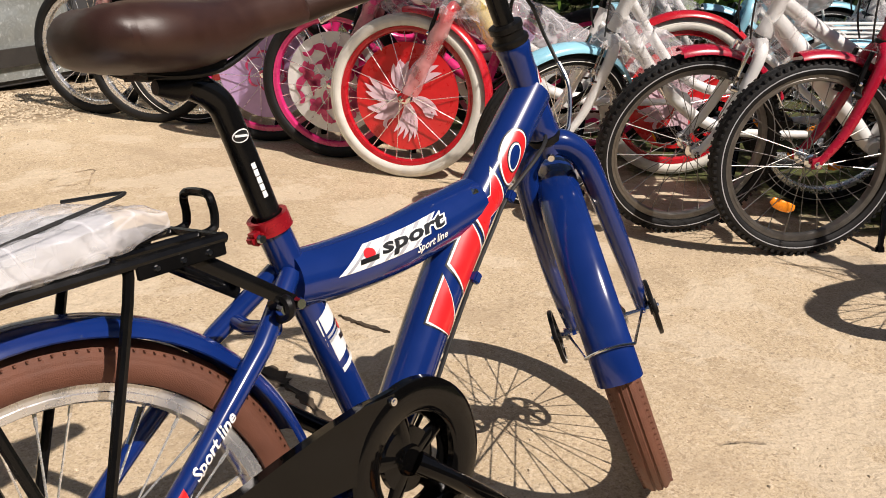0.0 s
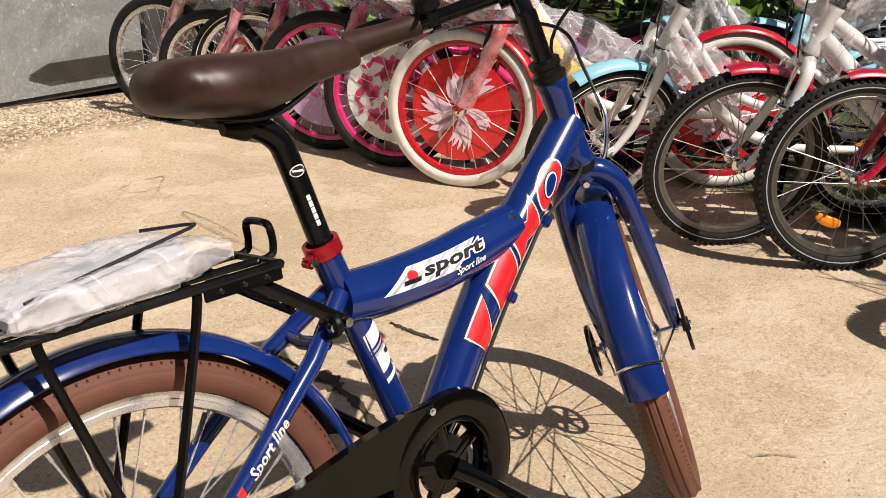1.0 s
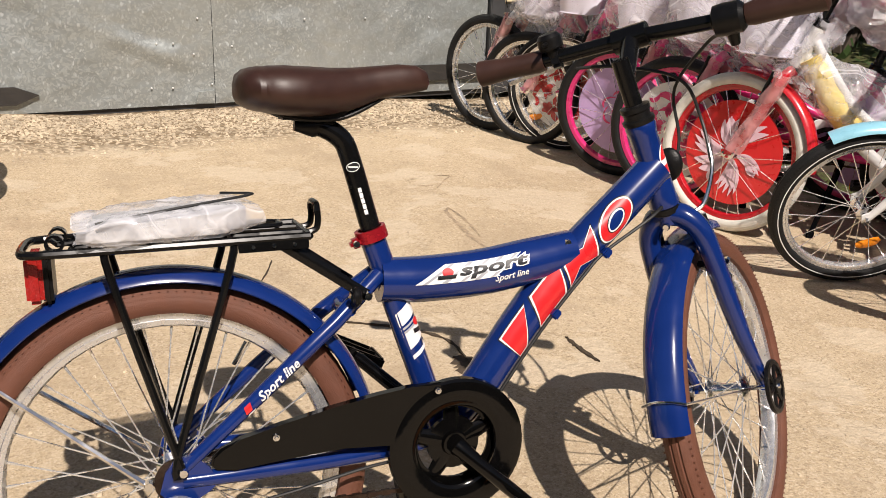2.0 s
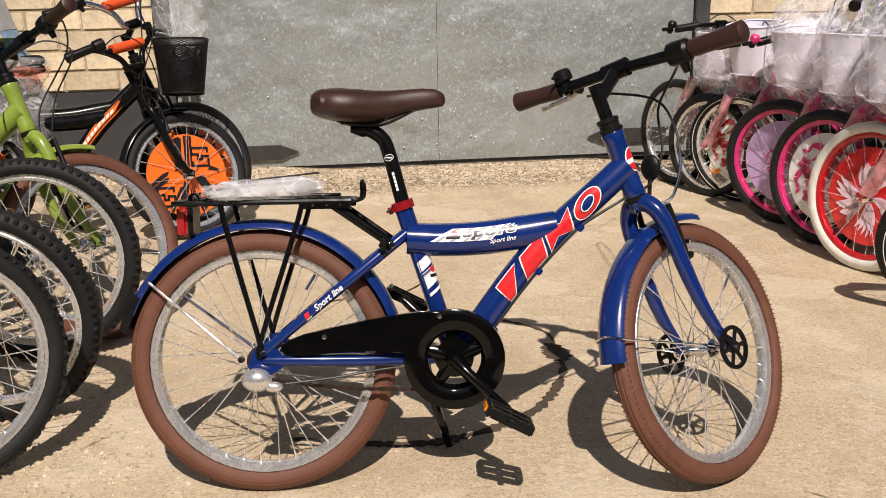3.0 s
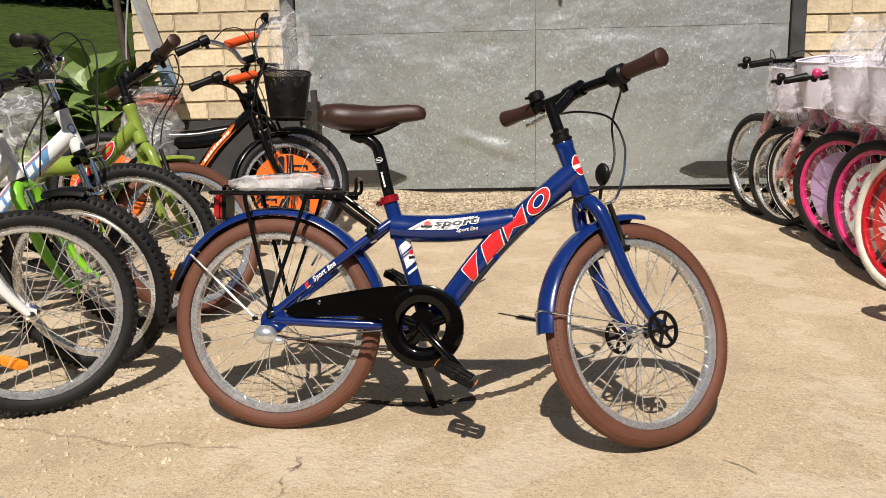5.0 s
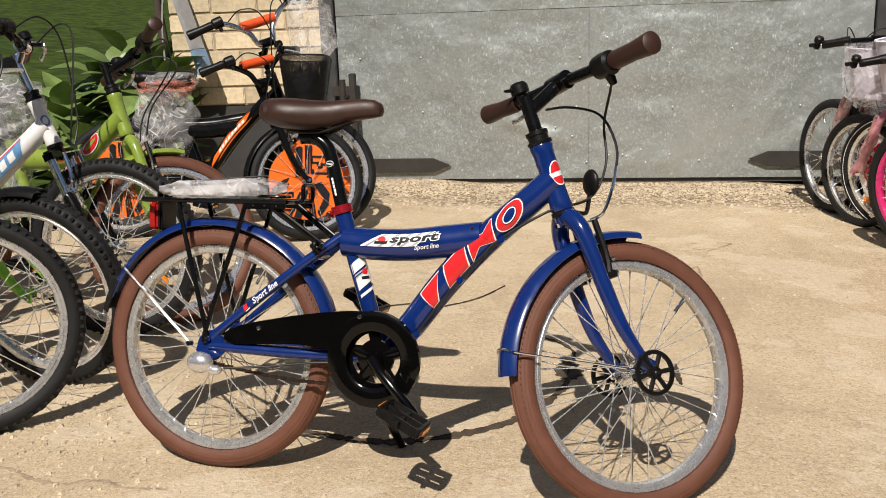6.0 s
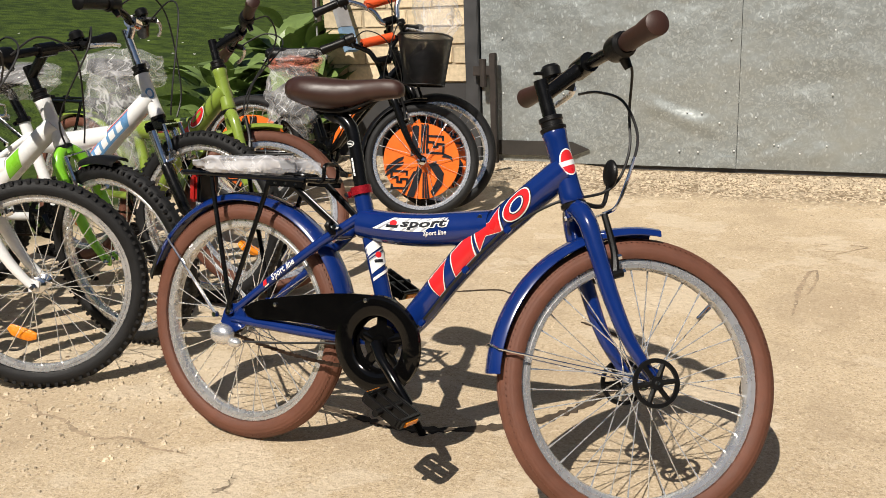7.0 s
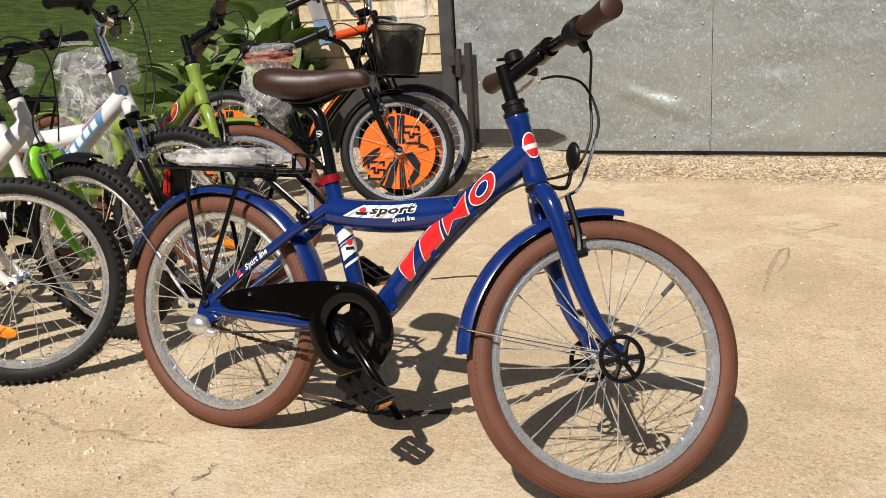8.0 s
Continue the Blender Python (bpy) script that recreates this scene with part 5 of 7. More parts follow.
def build_back_fill():
    # a weathered board leaning on the corner, with a blue foot
    board = thing("leaning_board", "weathered grey board with a faded blue end leaning on brick wall", "board", WALL)
    bm = bmesh.new()
    a, b = Vector((-1.726, -0.13, 0.736)), Vector((-1.965, -0.035, 1.45))
    box(bm, (0, 0, 0), (0.085, 0.028, (b - a).length), Matrix.Translation((a + b) / 2) @ (b - a).to_track_quat("Z", "Y").to_matrix().to_4x4(), 0.003)
    part("board", bm, GREYWOOD, board, smooth=False)
    bm = bmesh.new()
    c = a + (a - b).normalized() * 0.13
    box(bm, (0, 0, 0), (0.088, 0.031, (a - c).length), Matrix.Translation((a + c) / 2) @ (a - c).to_track_quat("Z", "Y").to_matrix().to_4x4(), 0.003)
    part("painted_end", bm, PALEBLUE, board, "faded blue painted end", smooth=False)


build_back_fill()


def build_unseen_walls():
    """Plain unseen walls added behind the camera's way, blocking low sky and darkening reflections."""
    bm = bmesh.new()
    box(bm, (0, -7.0, 1.7), (22, 0.3, 3.4))
    tagged(part("wall_south", bm, RENDERED, None, smooth=False), "unseen plain grey rendered wall added across the yard to darken reflections", "wall", kind="structure")
    bm = bmesh.new()
    box(bm, (9.0, -1.0, 1.7), (0.3, 11.7, 3.4))
    tagged(part("wall_east", bm, RENDERED, None, smooth=False), "unseen plain grey rendered wall added at the yard's end to block low sky", "wall", kind="structure")


RENDERED = material("grey_render", (0.22, 0.20, 0.17), 0.9, 0, 0.2, 4, 0.5, 60)
build_unseen_walls()

# ---- the blue bicycle in the middle ----
MAIN_AT = Matrix.Translation((-0.0052, -0.0040, 0.0)) @ Matrix.Rotation(radians(0.72), 4, "Z") @ Matrix.Rotation(radians(-11.3), 4, "X")
RISE = Matrix.Translation((0.006, 0, 0.008))   # the frame sits a little high on its axles
MAIN = bicycle(dict(
    matrix=MAIN_AT, label="blue children's bicycle with brown tyres standing on its kickstand", paint=BLUE, tyre=BROWNTYRE,
    steer=41, bar_steer=47, pedal_tilt=27, guards=BLUE, rack=BLACK, chain_guard=GLOSSBLACK, saddle_mat=LEATHER, grip_mat=LEATHER, collar_mat=REDMETAL, spokes=36, turn=8, seat_dx=0.008, reach=0.014, droop=0.025))


# ---- rows of bicycles along both sides ----
def stand(x, y, heading, lean=7.0, size=1.0):
    """The pose of a bicycle whose front wheel touches the ground at x, y."""
    return Matrix.Translation((x, y, slab_height(x, y))) @ Matrix.Rotation(radians(heading), 4, "Z") @ Matrix.Rotation(radians(-lean), 4, "X") @ Matrix.Scale(size, 4) @ Matrix.Translation((-FRONT.x, 0, 0))


LEFT, RIGHT = "bicycles parked on the grass side", "bicycles parked along the far side"
HR = 138
white_mtb = bicycle(dict(brake_mat=CHROME, matrix=stand(-0.665, 0.005, 33, 7.5, 1.015), label="white mountain bicycle with knobby black tyres and red lettering", group=LEFT, paint=WHITEPAINT, tyre=RUBBER, knobs=78, steer=3, bar_steer=3, style="mtb", reflector=205, bar="flat", saddle_bag=FILMCLEAR, bag_scale=(0.9, 0.85, 0.7), seed=2.2))
lime_mtb = bicycle(dict(brake_mat=CHROME, matrix=stand(-0.695, 0.305, 26, 6, 1.005), label="white mountain bicycle with lime green fork and knobby tyres", group=LEFT, paint=WHITEPAINT, fork=LIMEPAINT, tyre=RUBBER, knobs=78, steer=-27, bar_steer=-25, style="y", guards=PLASTIC, guard_from=78, guard_to=106, rack=BLACK, bar="flat", saddle_bag=FILMCLEAR, bag_scale=(0.9, 0.85, 0.7), seat_z=-0.04, seed=3.2))
blue_mtb = bicycle(dict(brake_mat=CHROME, matrix=stand(-0.745, 0.672, 16, 7, 1.05), label="white and blue mountain bicycle with black suspension fork", group=LEFT, paint=WHITEPAINT, fork=BLACK, suspension=True, tyre=RUBBER, knobs=78, steer=-8, bar_steer=13, style="y", bar="riser", rise=0.27, lift=0.03, stem_mat=CHROME, rack=CHROME, saddle_bag=FILMCLEAR, bag_scale=(1.05, 0.9, 0.55), seat_z=-0.05, seed=4.4))
green_bike = bicycle(dict(matrix=stand(-0.662, 0.812, -4, 8, 1.045), label="yellow-green children's bicycle with brown tyres and brown grips", group=LEFT, paint=OLIVEPAINT, tyre=BROWNTYRE, steer=54, bar_steer=58, style="y", guards=OLIVEPAINT, grip_mat=LEATHER, rack=BLACK, saddle_bag=FILMCLEAR, bag_scale=(1.0, 0.9, 0.75), bag_drop=0.0, seat_z=-0.06, drape=FILMCLEAR, reflector=200, seed=5.4))
orange_bike = bicycle(dict(matrix=stand(-0.643, 1.771, 2, 4.4, 0.915), label="black and orange bicycle with orange spoke covers and basket", group=LEFT, paint=BLACK, tyre=RUBBER, steer=36, bar_steer=-36, basket_steer=16, style="y", half=0.24, seat_z=-0.05, cover=(ORANGE, (BLACKDECAL, "bolts")), bar="high", lift=0.11, ahead=0.045, rise=0.125, basket_x=0.165, bag_scale=(0.85, 0.75, 0.5), guards=BLACK, saddle_bag=FILMORANGE, basket=(PLASTIC, None), basket_z=-0.03, basket_wire=0.0017, basket_wide=0.27, drape=FILMCLEAR, seed=7.7))
bicycle(dict(matrix=stand(-0.640, 1.930, 18, 8, 0.96), label="black and orange bicycle with padded high handlebar", group=LEFT, paint=BLACK, tyre=RUBBER, steer=28, bar_steer=-62, style="y", half=0.28, cover=(ORANGE, (BLACKDECAL, "bolts")), bar="high", bar_mat=CHROME, rise=0.245, ahead=0.10, lift=0.13, saddle_bag=FILMCLEAR, bag_scale=(0.85, 0.7, 0.45), seat_z=-0.05, hung_bag=True, seed=3.0))
bundle = thing("black_bag", "crumpled black plastic bag lying in the mesh basket", "bag", orange_bike.matrix_basis @ steer_matrix(16) @ Matrix.Translation(fork_point(0.165, 0, 0.0)) @ Matrix.Translation((0, 0, -0.030)))
bag(bundle, Matrix.Translation((0, 0, 0.006)), PLASTIC, (0.150, 0.165, 0.125), 2.4, "bag_film", 0.03)
low = dict(bar="flat", rise=0.235, ahead=0.0, half=0.15, basket_z=0.012)
tall = dict(bar="riser", bar_mat=CHROME, rise=0.290, ahead=-0.035, lift=0.105, ball_bell=True)
rows = [
    (1.402, 2.813, -21, 7.0, 0.98, "white children's bicycle with plain black wheels", dict(paint=WHITEPAINT, tyre=RUBBER, **low)),
    (1.492, 2.568, -13, 6.0, 0.915, "pink children's bicycle with a film-wrapped basket", dict(paint=ROSEPAINT, tyre=RUBBER, basket=(MESHWHITE, FILMMILK), reflector=200, **low)),
    (1.595, 2.451, -4, 6.0, 0.965, "pink children's bicycle with flower-printed spoke covers and mesh basket", dict(paint=PINKPAINT, tyre=RUBBER, stripe=WHITEDECAL, basket=(MESHWHITE, None), cover=(WHITEPAINT, (REDPAINT, "flowers")), bell_mat=PINKPAINT, **low)),
    (1.650, 2.067, -7, 6.0, 0.99, "pink children's bicycle with lilac spoke covers", dict(paint=PINKPAINT, tyre=RUBBER, rim=PINKPAINT, basket=(MESHWHITE, FILMMILK), cover=(LILAC, (PINKPAINT, "curls")), peak=0.14, bell_mat=YELLOWBALL, **tall)),
    (1.692, 1.757, -18, 4.0, 0.985, "pink children's bicycle with pink-printed spoke covers", dict(paint=PINKPAINT, tyre=RUBBER, rim=PINKPAINT, basket=(MESHWHITE, FILMMILK), cover=(WHITEPAINT, (PINKPAINT, "flowers")), peak=0.15, bell_mat=PINKPAINT, **tall)),
    (1.713, 1.445, -22, 2.5, 0.99, "red children's bicycle with white tyres and red spoke covers", dict(paint=WHITEPAINT, fork=REDPAINT, tyre=WHITETYRE, rim=REDPAINT, basket=(MESHWHITE, FILMMILK), cover=(REDDECAL, (PALEPINK, "wings")), guards=REDPAINT, foam=FOAM, wrap_r=0.10, wrap_end=(0.26, 0, 0.36), peak=0.16, bell_mat=REDPAINT, **tall)),
]
for i, (x, y, turn, lean, sz, label, spec) in enumerate(rows):
    bicycle(dict(matrix=stand(x, y, HR, lean, sz), label=label, group=RIGHT, steer=turn, bar_steer=turn, style="low", chain_guard=WHITEPAINT, seed=1.3 * i + 1, wrap=FILMMILK if i > 2 else FILMCLEAR, fork_wrap=FILMRED, saddle_mat=PINKPAINT, saddle_bag=FILMWHITE, head_wrap=FILMMILK, **spec))
sky_bike = bicycle(dict(brake_mat=CHROME, matrix=stand(1.805, 0.965, HR, 9, 0.95), label="white children's bicycle with light blue mudguards", group=RIGHT, steer=22, bar_steer=22, style="low", paint=WHITEPAINT, tyre=RUBBER, stripe=WHITEDECAL, guards=SKYPAINT, guard_from=62, guard_to=150, reflector=200, wrap=FILMMILK, wrap_r=0.07, head_wrap=FILMCLEAR, saddle_bag=FILMWHITE, bar="riser", bar_mat=CHROME, rack=WHITEPAINT, seed=9.1))
red_bike = bicycle(dict(brake_mat=CHROME, matrix=stand(1.894, 0.587, HR, 6, 0.98), label="white bicycle with knobby tyres and red mudguards", group=RIGHT, steer=6, bar_steer=6, style="mtb", paint=WHITEPAINT, tyre=RUBBER, knobs=84, stripe=GREYDECAL, rim=DIMRIM, spoke_mat=DIMRIM, guards=CRIMSON, guard_from=76, guard_to=150, chain_guard=GLOSSBLACK, head_wrap=FILMCLEAR, bar="riser", seed=5.1))
bicycle(dict(matrix=stand(1.975, 0.305, 160, 6, 0.985), label="red bicycle with knobby tyres and red mudguards", group=RIGHT, steer=-21, bar_steer=-21, style="y", paint=CRIMSON, fork=CRIMSON, tyre=RUBBER, knobs=84, stripe=GREYDECAL, rim=DIMRIM, spoke_mat=DIMRIM, guards=CRIMSON, guard_from=76, guard_to=135, chain_guard=GLOSSBLACK, bar="riser", reflector=160, seed=6.1))
# a second row stands close behind
back = bicycle(dict(matrix=stand(2.62, 0.98, HR, 6, 0.97), label="light blue bicycle with a light blue carrier behind the front row", group=RIGHT, steer=-8, bar_steer=-8, style="low", paint=SKYPAINT, tyre=RUBBER, guards=SKYPAINT, bar="riser", rack=SKYPAINT, seed=9.7))
copy_thing(back, stand(2.95, 0.42, HR + 3, 5))
copy_thing(red_bike, stand(1.86, -0.215, 158, 7))
copy_thing(red_bike, stand(2.40, 0.13, 160, 7))
copy_thing(sky_bike, stand(2.66, 0.66, HR - 4, 7))
copy_thing(red_bike, stand(2.78, 0.16, HR + 2, 6))
copy_thing(sky_bike, stand(2.50, 1.35, HR + 2, 6))

# ---- details of the blue bicycle ----
def text_mesh(words, size, shear=0.0, bold=0.0):
    """Flat outline letters of Blender's own font as a bmesh, centred on the origin, along x with y up."""
    cu = bpy.data.curves.new("letters", "FONT")
    cu.body, cu.size, cu.shear, cu.align_x, cu.align_y = words, size, shear, "CENTER", "CENTER"
    cu.resolution_u, cu.offset = 2, bold
    tmp = bpy.data.objects.new("letters", cu)
    scene.collection.objects.link(tmp)
    bpy.context.view_layer.update()
    me = bpy.data.meshes.new_from_object(tmp.evaluated_get(bpy.context.evaluated_depsgraph_get()))
    bm = bmesh.new()
    bm.from_mesh(me)
    bpy.data.objects.remove(tmp)
    bpy.data.curves.remove(cu)
    bpy.data.meshes.remove(me)
    bmesh.ops.triangulate(bm, faces=bm.faces)
    return bm


def quad_grid(nx, ny, fn):
    """A sheet of nx by ny cells; fn(a, b) of 0..1 gives its flat (u, v)."""
    bm = bmesh.new()
    g = [[bm.verts.new((*fn(i / nx, j / ny), 0)) for i in range(nx + 1)] for j in range(ny + 1)]
    for j in range(ny):
        for i in range(nx):
            bm.faces.new((g[j][i], g[j][i + 1], g[j + 1][i + 1], g[j + 1][i]))
    return bm


def slanted(u0, u1, v0, v1, lean, nx=8, ny=8):
    return quad_grid(nx, ny, lambda a, b: (u0 + (u1 - u0) * a + lean * (b - 0.5), v0 + (v1 - v0) * b))


def oval(cu, cv, ru, rv, lean=0.0):
    def fn(a, b):
        x, y = 2 * a - 1, 2 * b - 1
        x, y = x * math.sqrt(1 - y * y / 2), y * math.sqrt(1 - x * x / 2)
        return cu + ru * x + lean * y, cv + rv * y
    return quad_grid(10, 10, fn)


class Path:
    """A tube's centre line in the bicycle's plane, to lay decals on its right-hand side."""

    def __init__(self, pts, radii):
        self.p = spline(pts, 10)
        self.s = [0.0]
        for a, b in zip(self.p, self.p[1:]):
            self.s.append(self.s[-1] + (b - a).length)
        self.r = np.interp(np.linspace(0, 1, len(self.p)), np.linspace(0, 1, len(radii)), radii)

    def at(self, s, v, lift):
        x, z, y = (float(np.interp(s, self.s, [q[k] for q in self.p])) for k in (0, 2, 1))
        e = 0.004
        d = Vector([float(np.interp(s + e, self.s, [q[k] for q in self.p]) - np.interp(s - e, self.s, [q[k] for q in self.p])) for k in range(3)]).normalized()
        r = float(np.interp(s, self.s, self.r))
        a = v / r
        up = Vector((-d.z, 0, d.x))
        return Vector((x, y, z)) + (r + lift) * (Vector((0, -1, 0)) * math.cos(a) + up * math.sin(a))


def decal(owner, name, bm, mat, path, s0, v0=0.0, lift=0.0006, label=""):
    for v in bm.verts:
        v.co = path.at(s0 + v.co.x, v0 + v.co.y, lift)
    return part(name, bm, mat, owner, label)


def dress_main():
    ob = MAIN
    kids = {c.name.split(".")[0]: c for c in ob.children}
    frame_ob = kids["frame"]
    steer, bars = steer_matrix(41), steer_matrix(47)
    down = Path([CRANK + Vector((0.008, 0, 0.006)), (0.378, 0, 0.312), (0.440, 0, 0.393), (0.505, 0, 0.467), (0.580, 0, 0.536), (0.655, 0, 0.604)], [0.022, 0.0275, 0.0285, 0.0295, 0.0275, 0.026])
    top = Path([(0.238, 0, 0.474), (0.300, 0, 0.470), (0.380, 0, 0.472), (0.450, 0, 0.481), (0.520, 0, 0.492)], [0.0300, 0.0315, 0.0320, 0.0320, 0.0290])
    seat = Path([(0.232, 0, 0.530), (0.275, 0, 0.399), CRANK], [0.0172, 0.0172, 0.0172])
    stay = Path([(0.236, -0.012, 0.484), (0.170, -0.040, 0.433), (0.08, -0.052, 0.362), REAR + Vector((0.006, -0.057, 0.020))], [0.0110, 0.0105, 0.0100, 0.0085])
    stay.p.reverse()
    stay.s = [stay.s[-1] - q for q in reversed(stay.s)]
    stay.r = stay.r[::-1]
    head = Path([AXIS_FOOT, AXIS_FOOT + AXIS_UP * 0.12], [0.0205, 0.0195, 0.0205])
    # maker's mark on the down tube, as four plain slanted shapes
    def wedge(w, h, low):
        return quad_grid(8, 8, lambda a, b: ((2 * a - 1) * w * (low + (1 - low) * b) + 0.024 * (b - 0.5), (2 * b - 1) * h))

    def pinched(w, h):
        return quad_grid(10, 8, lambda a, b: ((2 * a - 1) * w + 0.020 * (b - 0.5), (2 * b - 1) * h * (0.36 + 0.64 * abs(2 * a - 1))))

    for s0, s1, kind in ((0.128, 0.186, "wedge"), (0.201, 0.258, "bar"), (0.270, 0.328, "pinched"), (0.340, 0.402, "oval")):
        c, w = (s0 + s1) / 2, (s1 - s0) / 2
        for grow, mat, lift in ((0.0046, BLACKDECAL, 0.0004), (0.0026, WHITEDECAL, 0.0007), (0.0, REDDECAL, 0.0010)):
            h = 0.0195 + grow
            bm = {"wedge": lambda: wedge(w * 0.92 + grow, h, 0.30), "bar": lambda: slanted(-w - grow, w + grow, -h, h, 0.024), "pinched": lambda: pinched(w + grow, h), "oval": lambda: oval(0, 0, w + grow, h, 0.010)}[kind]()
            decal(frame_ob, "maker_mark", bm, mat, down, c, 0.002, lift)
        if kind == "oval":
            for grow, mat, lift in ((0.003, BLACKDECAL, 0.0013), (0.0015, WHITEDECAL, 0.0016), (-0.001, BLUE, 0.0019)):
                decal(frame_ob, "maker_mark", oval(0, 0, 0.015 + grow, 0.0090 + grow, 0.006), mat, down, c, 0.002, lift)
    # sticker on the top tube
    decal(frame_ob, "tube_sticker", slanted(-0.064, 0.050, -0.011, 0.015, 0.044, 16, 6), WHITEDECAL, top, 0.128, 0.009, 0.0005)
    for k, u in enumerate((-0.048, -0.020, 0.004, 0.026, 0.047)):
        decal(frame_ob, "tube_sticker", slanted(u - 0.003 - 0.002 * (k % 2), u + 0.003, -0.0105, 0.0145, 0.042, 3, 6), GREYDECAL, top, 0.124, 0.009, 0.0008)
    for bold, mat, lift in ((0.0026, WHITEDECAL, 0.0012), (0.0009, BLACKDECAL, 0.0017)):
        bm = text_mesh("sport", 0.033, 0.22, bold * 1.3)
        for v in bm.verts:
            v.co.x, v.co.y = v.co.x * 1.36, v.co.y * 0.62
        decal(frame_ob, "lettering", bm, mat, top, 0.152, 0.0125, lift)
    decal(frame_ob, "lettering", text_mesh("Sport line", 0.0125, 0.3, 0.0002), WHITEDECAL, top, 0.178, -0.0050, 0.0012)
    decal(frame_ob, "maker_mark", oval(0, 0, 0.008, 0.006), REDDECAL, top, 0.088, 0.012, 0.0012)
    decal(frame_ob, "maker_mark", slanted(-0.013, 0.013, -0.0025, 0.0025, 0.002), BLACKDECAL, top, 0.086, 0.006, 0.0014)
    # bands on the seat tube
    for s0, s1, mat in ((0.104, 0.124, WHITEDECAL), (0.136, 0.160, WHITEDECAL), (0.1245, 0.1275, GREYDECAL), (0.130, 0.1335, GREYDECAL), (0.166, 0.172, WHITEDECAL)):
        decal(frame_ob, "tube_band", quad_grid(4, 22, lambda a, b: (s0 + (s1 - s0) * (a - 0.35 * b) + 0.036 * (0.5 - b), -0.050 + 0.098 * b)), mat, seat, 0.0, 0.0, 0.0005)
    decal(frame_ob, "maker_mark", oval(0, 0, 0.006, 0.006), REDDECAL, seat, 0.124, 0.016, 0.0009)
    decal(frame_ob, "maker_mark", slanted(-0.003, 0.003, -0.008, 0.008, 0.002), BLACKDECAL, seat, 0.136, 0.014, 0.0012)
    # seat stay lettering
    decal(frame_ob, "lettering", text_mesh("Sport line", 0.0165, 0.3, 0.0004), WHITEDECAL, stay, 0.156, 0.0, 0.0008)
    decal(frame_ob, "maker_mark", slanted(-0.005, 0.005, -0.0045, 0.0045, 0.004), REDDECAL, stay, 0.106, 0.001, 0.0008)
    decal(frame_ob, "maker_mark", slanted(-0.006, 0.006, -0.0070, -0.0048, 0.003), WHITEDECAL, stay, 0.106, 0.0, 0.0010)
    # head badge
    decal(frame_ob, "head_badge", oval(0, 0, 0.024, 0.0165), WHITEDECAL, head, 0.064, -0.019, 0.0006)
    decal(frame_ob, "head_badge", oval(0, 0, 0.0215, 0.0140), REDDECAL, head, 0.064, -0.019, 0.0009)
    decal(frame_ob, "head_badge", slanted(-0.0045, 0.0045, -0.017, 0.021, -0.003), WHITEDECAL, head, 0.062, -0.018, 0.0012)
    # seat post mark and writing bars
    post = Path([(0.2215, 0, 0.545), (0.1975, 0, 0.640)], [0.0136, 0.0136])
    post_ob = kids["seat_post"]
    for grow, mat, lift in ((0.0, WHITEDECAL, 0.0004), (-0.0012, BLACKDECAL, 0.0007)):
        decal(post_ob, "maker_mark", oval(0, 0, 0.0062 + grow, 0.0092 + grow), mat, post, 0.085, 0.002, lift)
    decal(post_ob, "maker_mark", slanted(-0.0012, 0.0012, -0.006, 0.006, 0.004), WHITEDECAL, post, 0.085, 0.002, 0.001)
    for k, (a, b) in enumerate(((0.021, 0.0275), (0.0285, 0.035), (0.036, 0.0425), (0.0435, 0.050), (0.051, 0.057))):
        decal(post_ob, "writing_bar", slanted(a, b, -0.0022, 0.0022, 0.0), WHITEDECAL, post, 0.0, 0.002, 0.0005)
    # clamp screw
    bm = bmesh.new()
    tube(bm, [(0.199, -0.0145, 0.527), (0.199, -0.0185, 0.527)], [0.0048, 0.0040], 10)
    part("clamp_screw", bm, CHROME, kids["seat_clamp"])
    # cable guides and the long cable under the down tube
    for s in (0.075, 0.215, 0.330):
        bm = bmesh.new()
        p = down.at(s, -0.020, 0.001)
        box(bm, (0, 0, 0), (0.014, 0.010, 0.012), Matrix.Translation(p + Vector((0.003, -0.004, -0.003))) @ Matrix.Rotation(radians(-48), 4, "Y"), 0.002)
        part("cable_clip", bm, BLUE, frame_ob)
    bm = bmesh.new()
    line = [down.at(s, -0.020, 0.004) for s in (0.02, 0.075, 0.145, 0.215, 0.28, 0.330)]
    tube(bm, spline([line[0] + Vector((-0.02, -0.01, -0.02))] + line + [Vector((0.647, -0.022, 0.543)), bars @ fork_point(0.076, 0.004, 0.003), bars @ fork_point(0.122, -0.017, 0.055), bars @ fork_point(0.140, -0.028, 0.130), bars @ fork_point(0.125, -0.095, 0.185), bars @ fork_point(0.098, -0.122, 0.196)]), 0.0026, 8)
    part("gear_cable", bm, CABLE, ob, "black gear cable")
    bm = bmesh.new()
    tube(bm, spline([bars @ fork_point(0.125, 0.105, 0.205), bars @ fork_point(0.128, 0.040, 0.188), bars @ fork_point(0.124, -0.043, 0.145), bars @ fork_point(0.125, -0.057, 0.077), bars @ fork_point(0.090, -0.061, 0.020)]), 0.0026, 8)
    part("brake_cable", bm, CABLE, ob, "black brake cable")
    bm = bmesh.new()
    tube(bm, spline([bars @ fork_point(0.105, -0.061, 0.042), bars @ fork_point(0.083, -0.061, 0.010), bars @ fork_point(0.058, -0.041, -0.032), bars @ fork_point(0.040, -0.020, -0.038)]), 0.0032, 8)
    part("cable_noodle", bm, CHROME, ob, "silver cable end")
    # round front lamp bracket seen from behind
    lamp = bars @ fork_point(0.086, 0.0, 0.030)
    bm = bmesh.new()
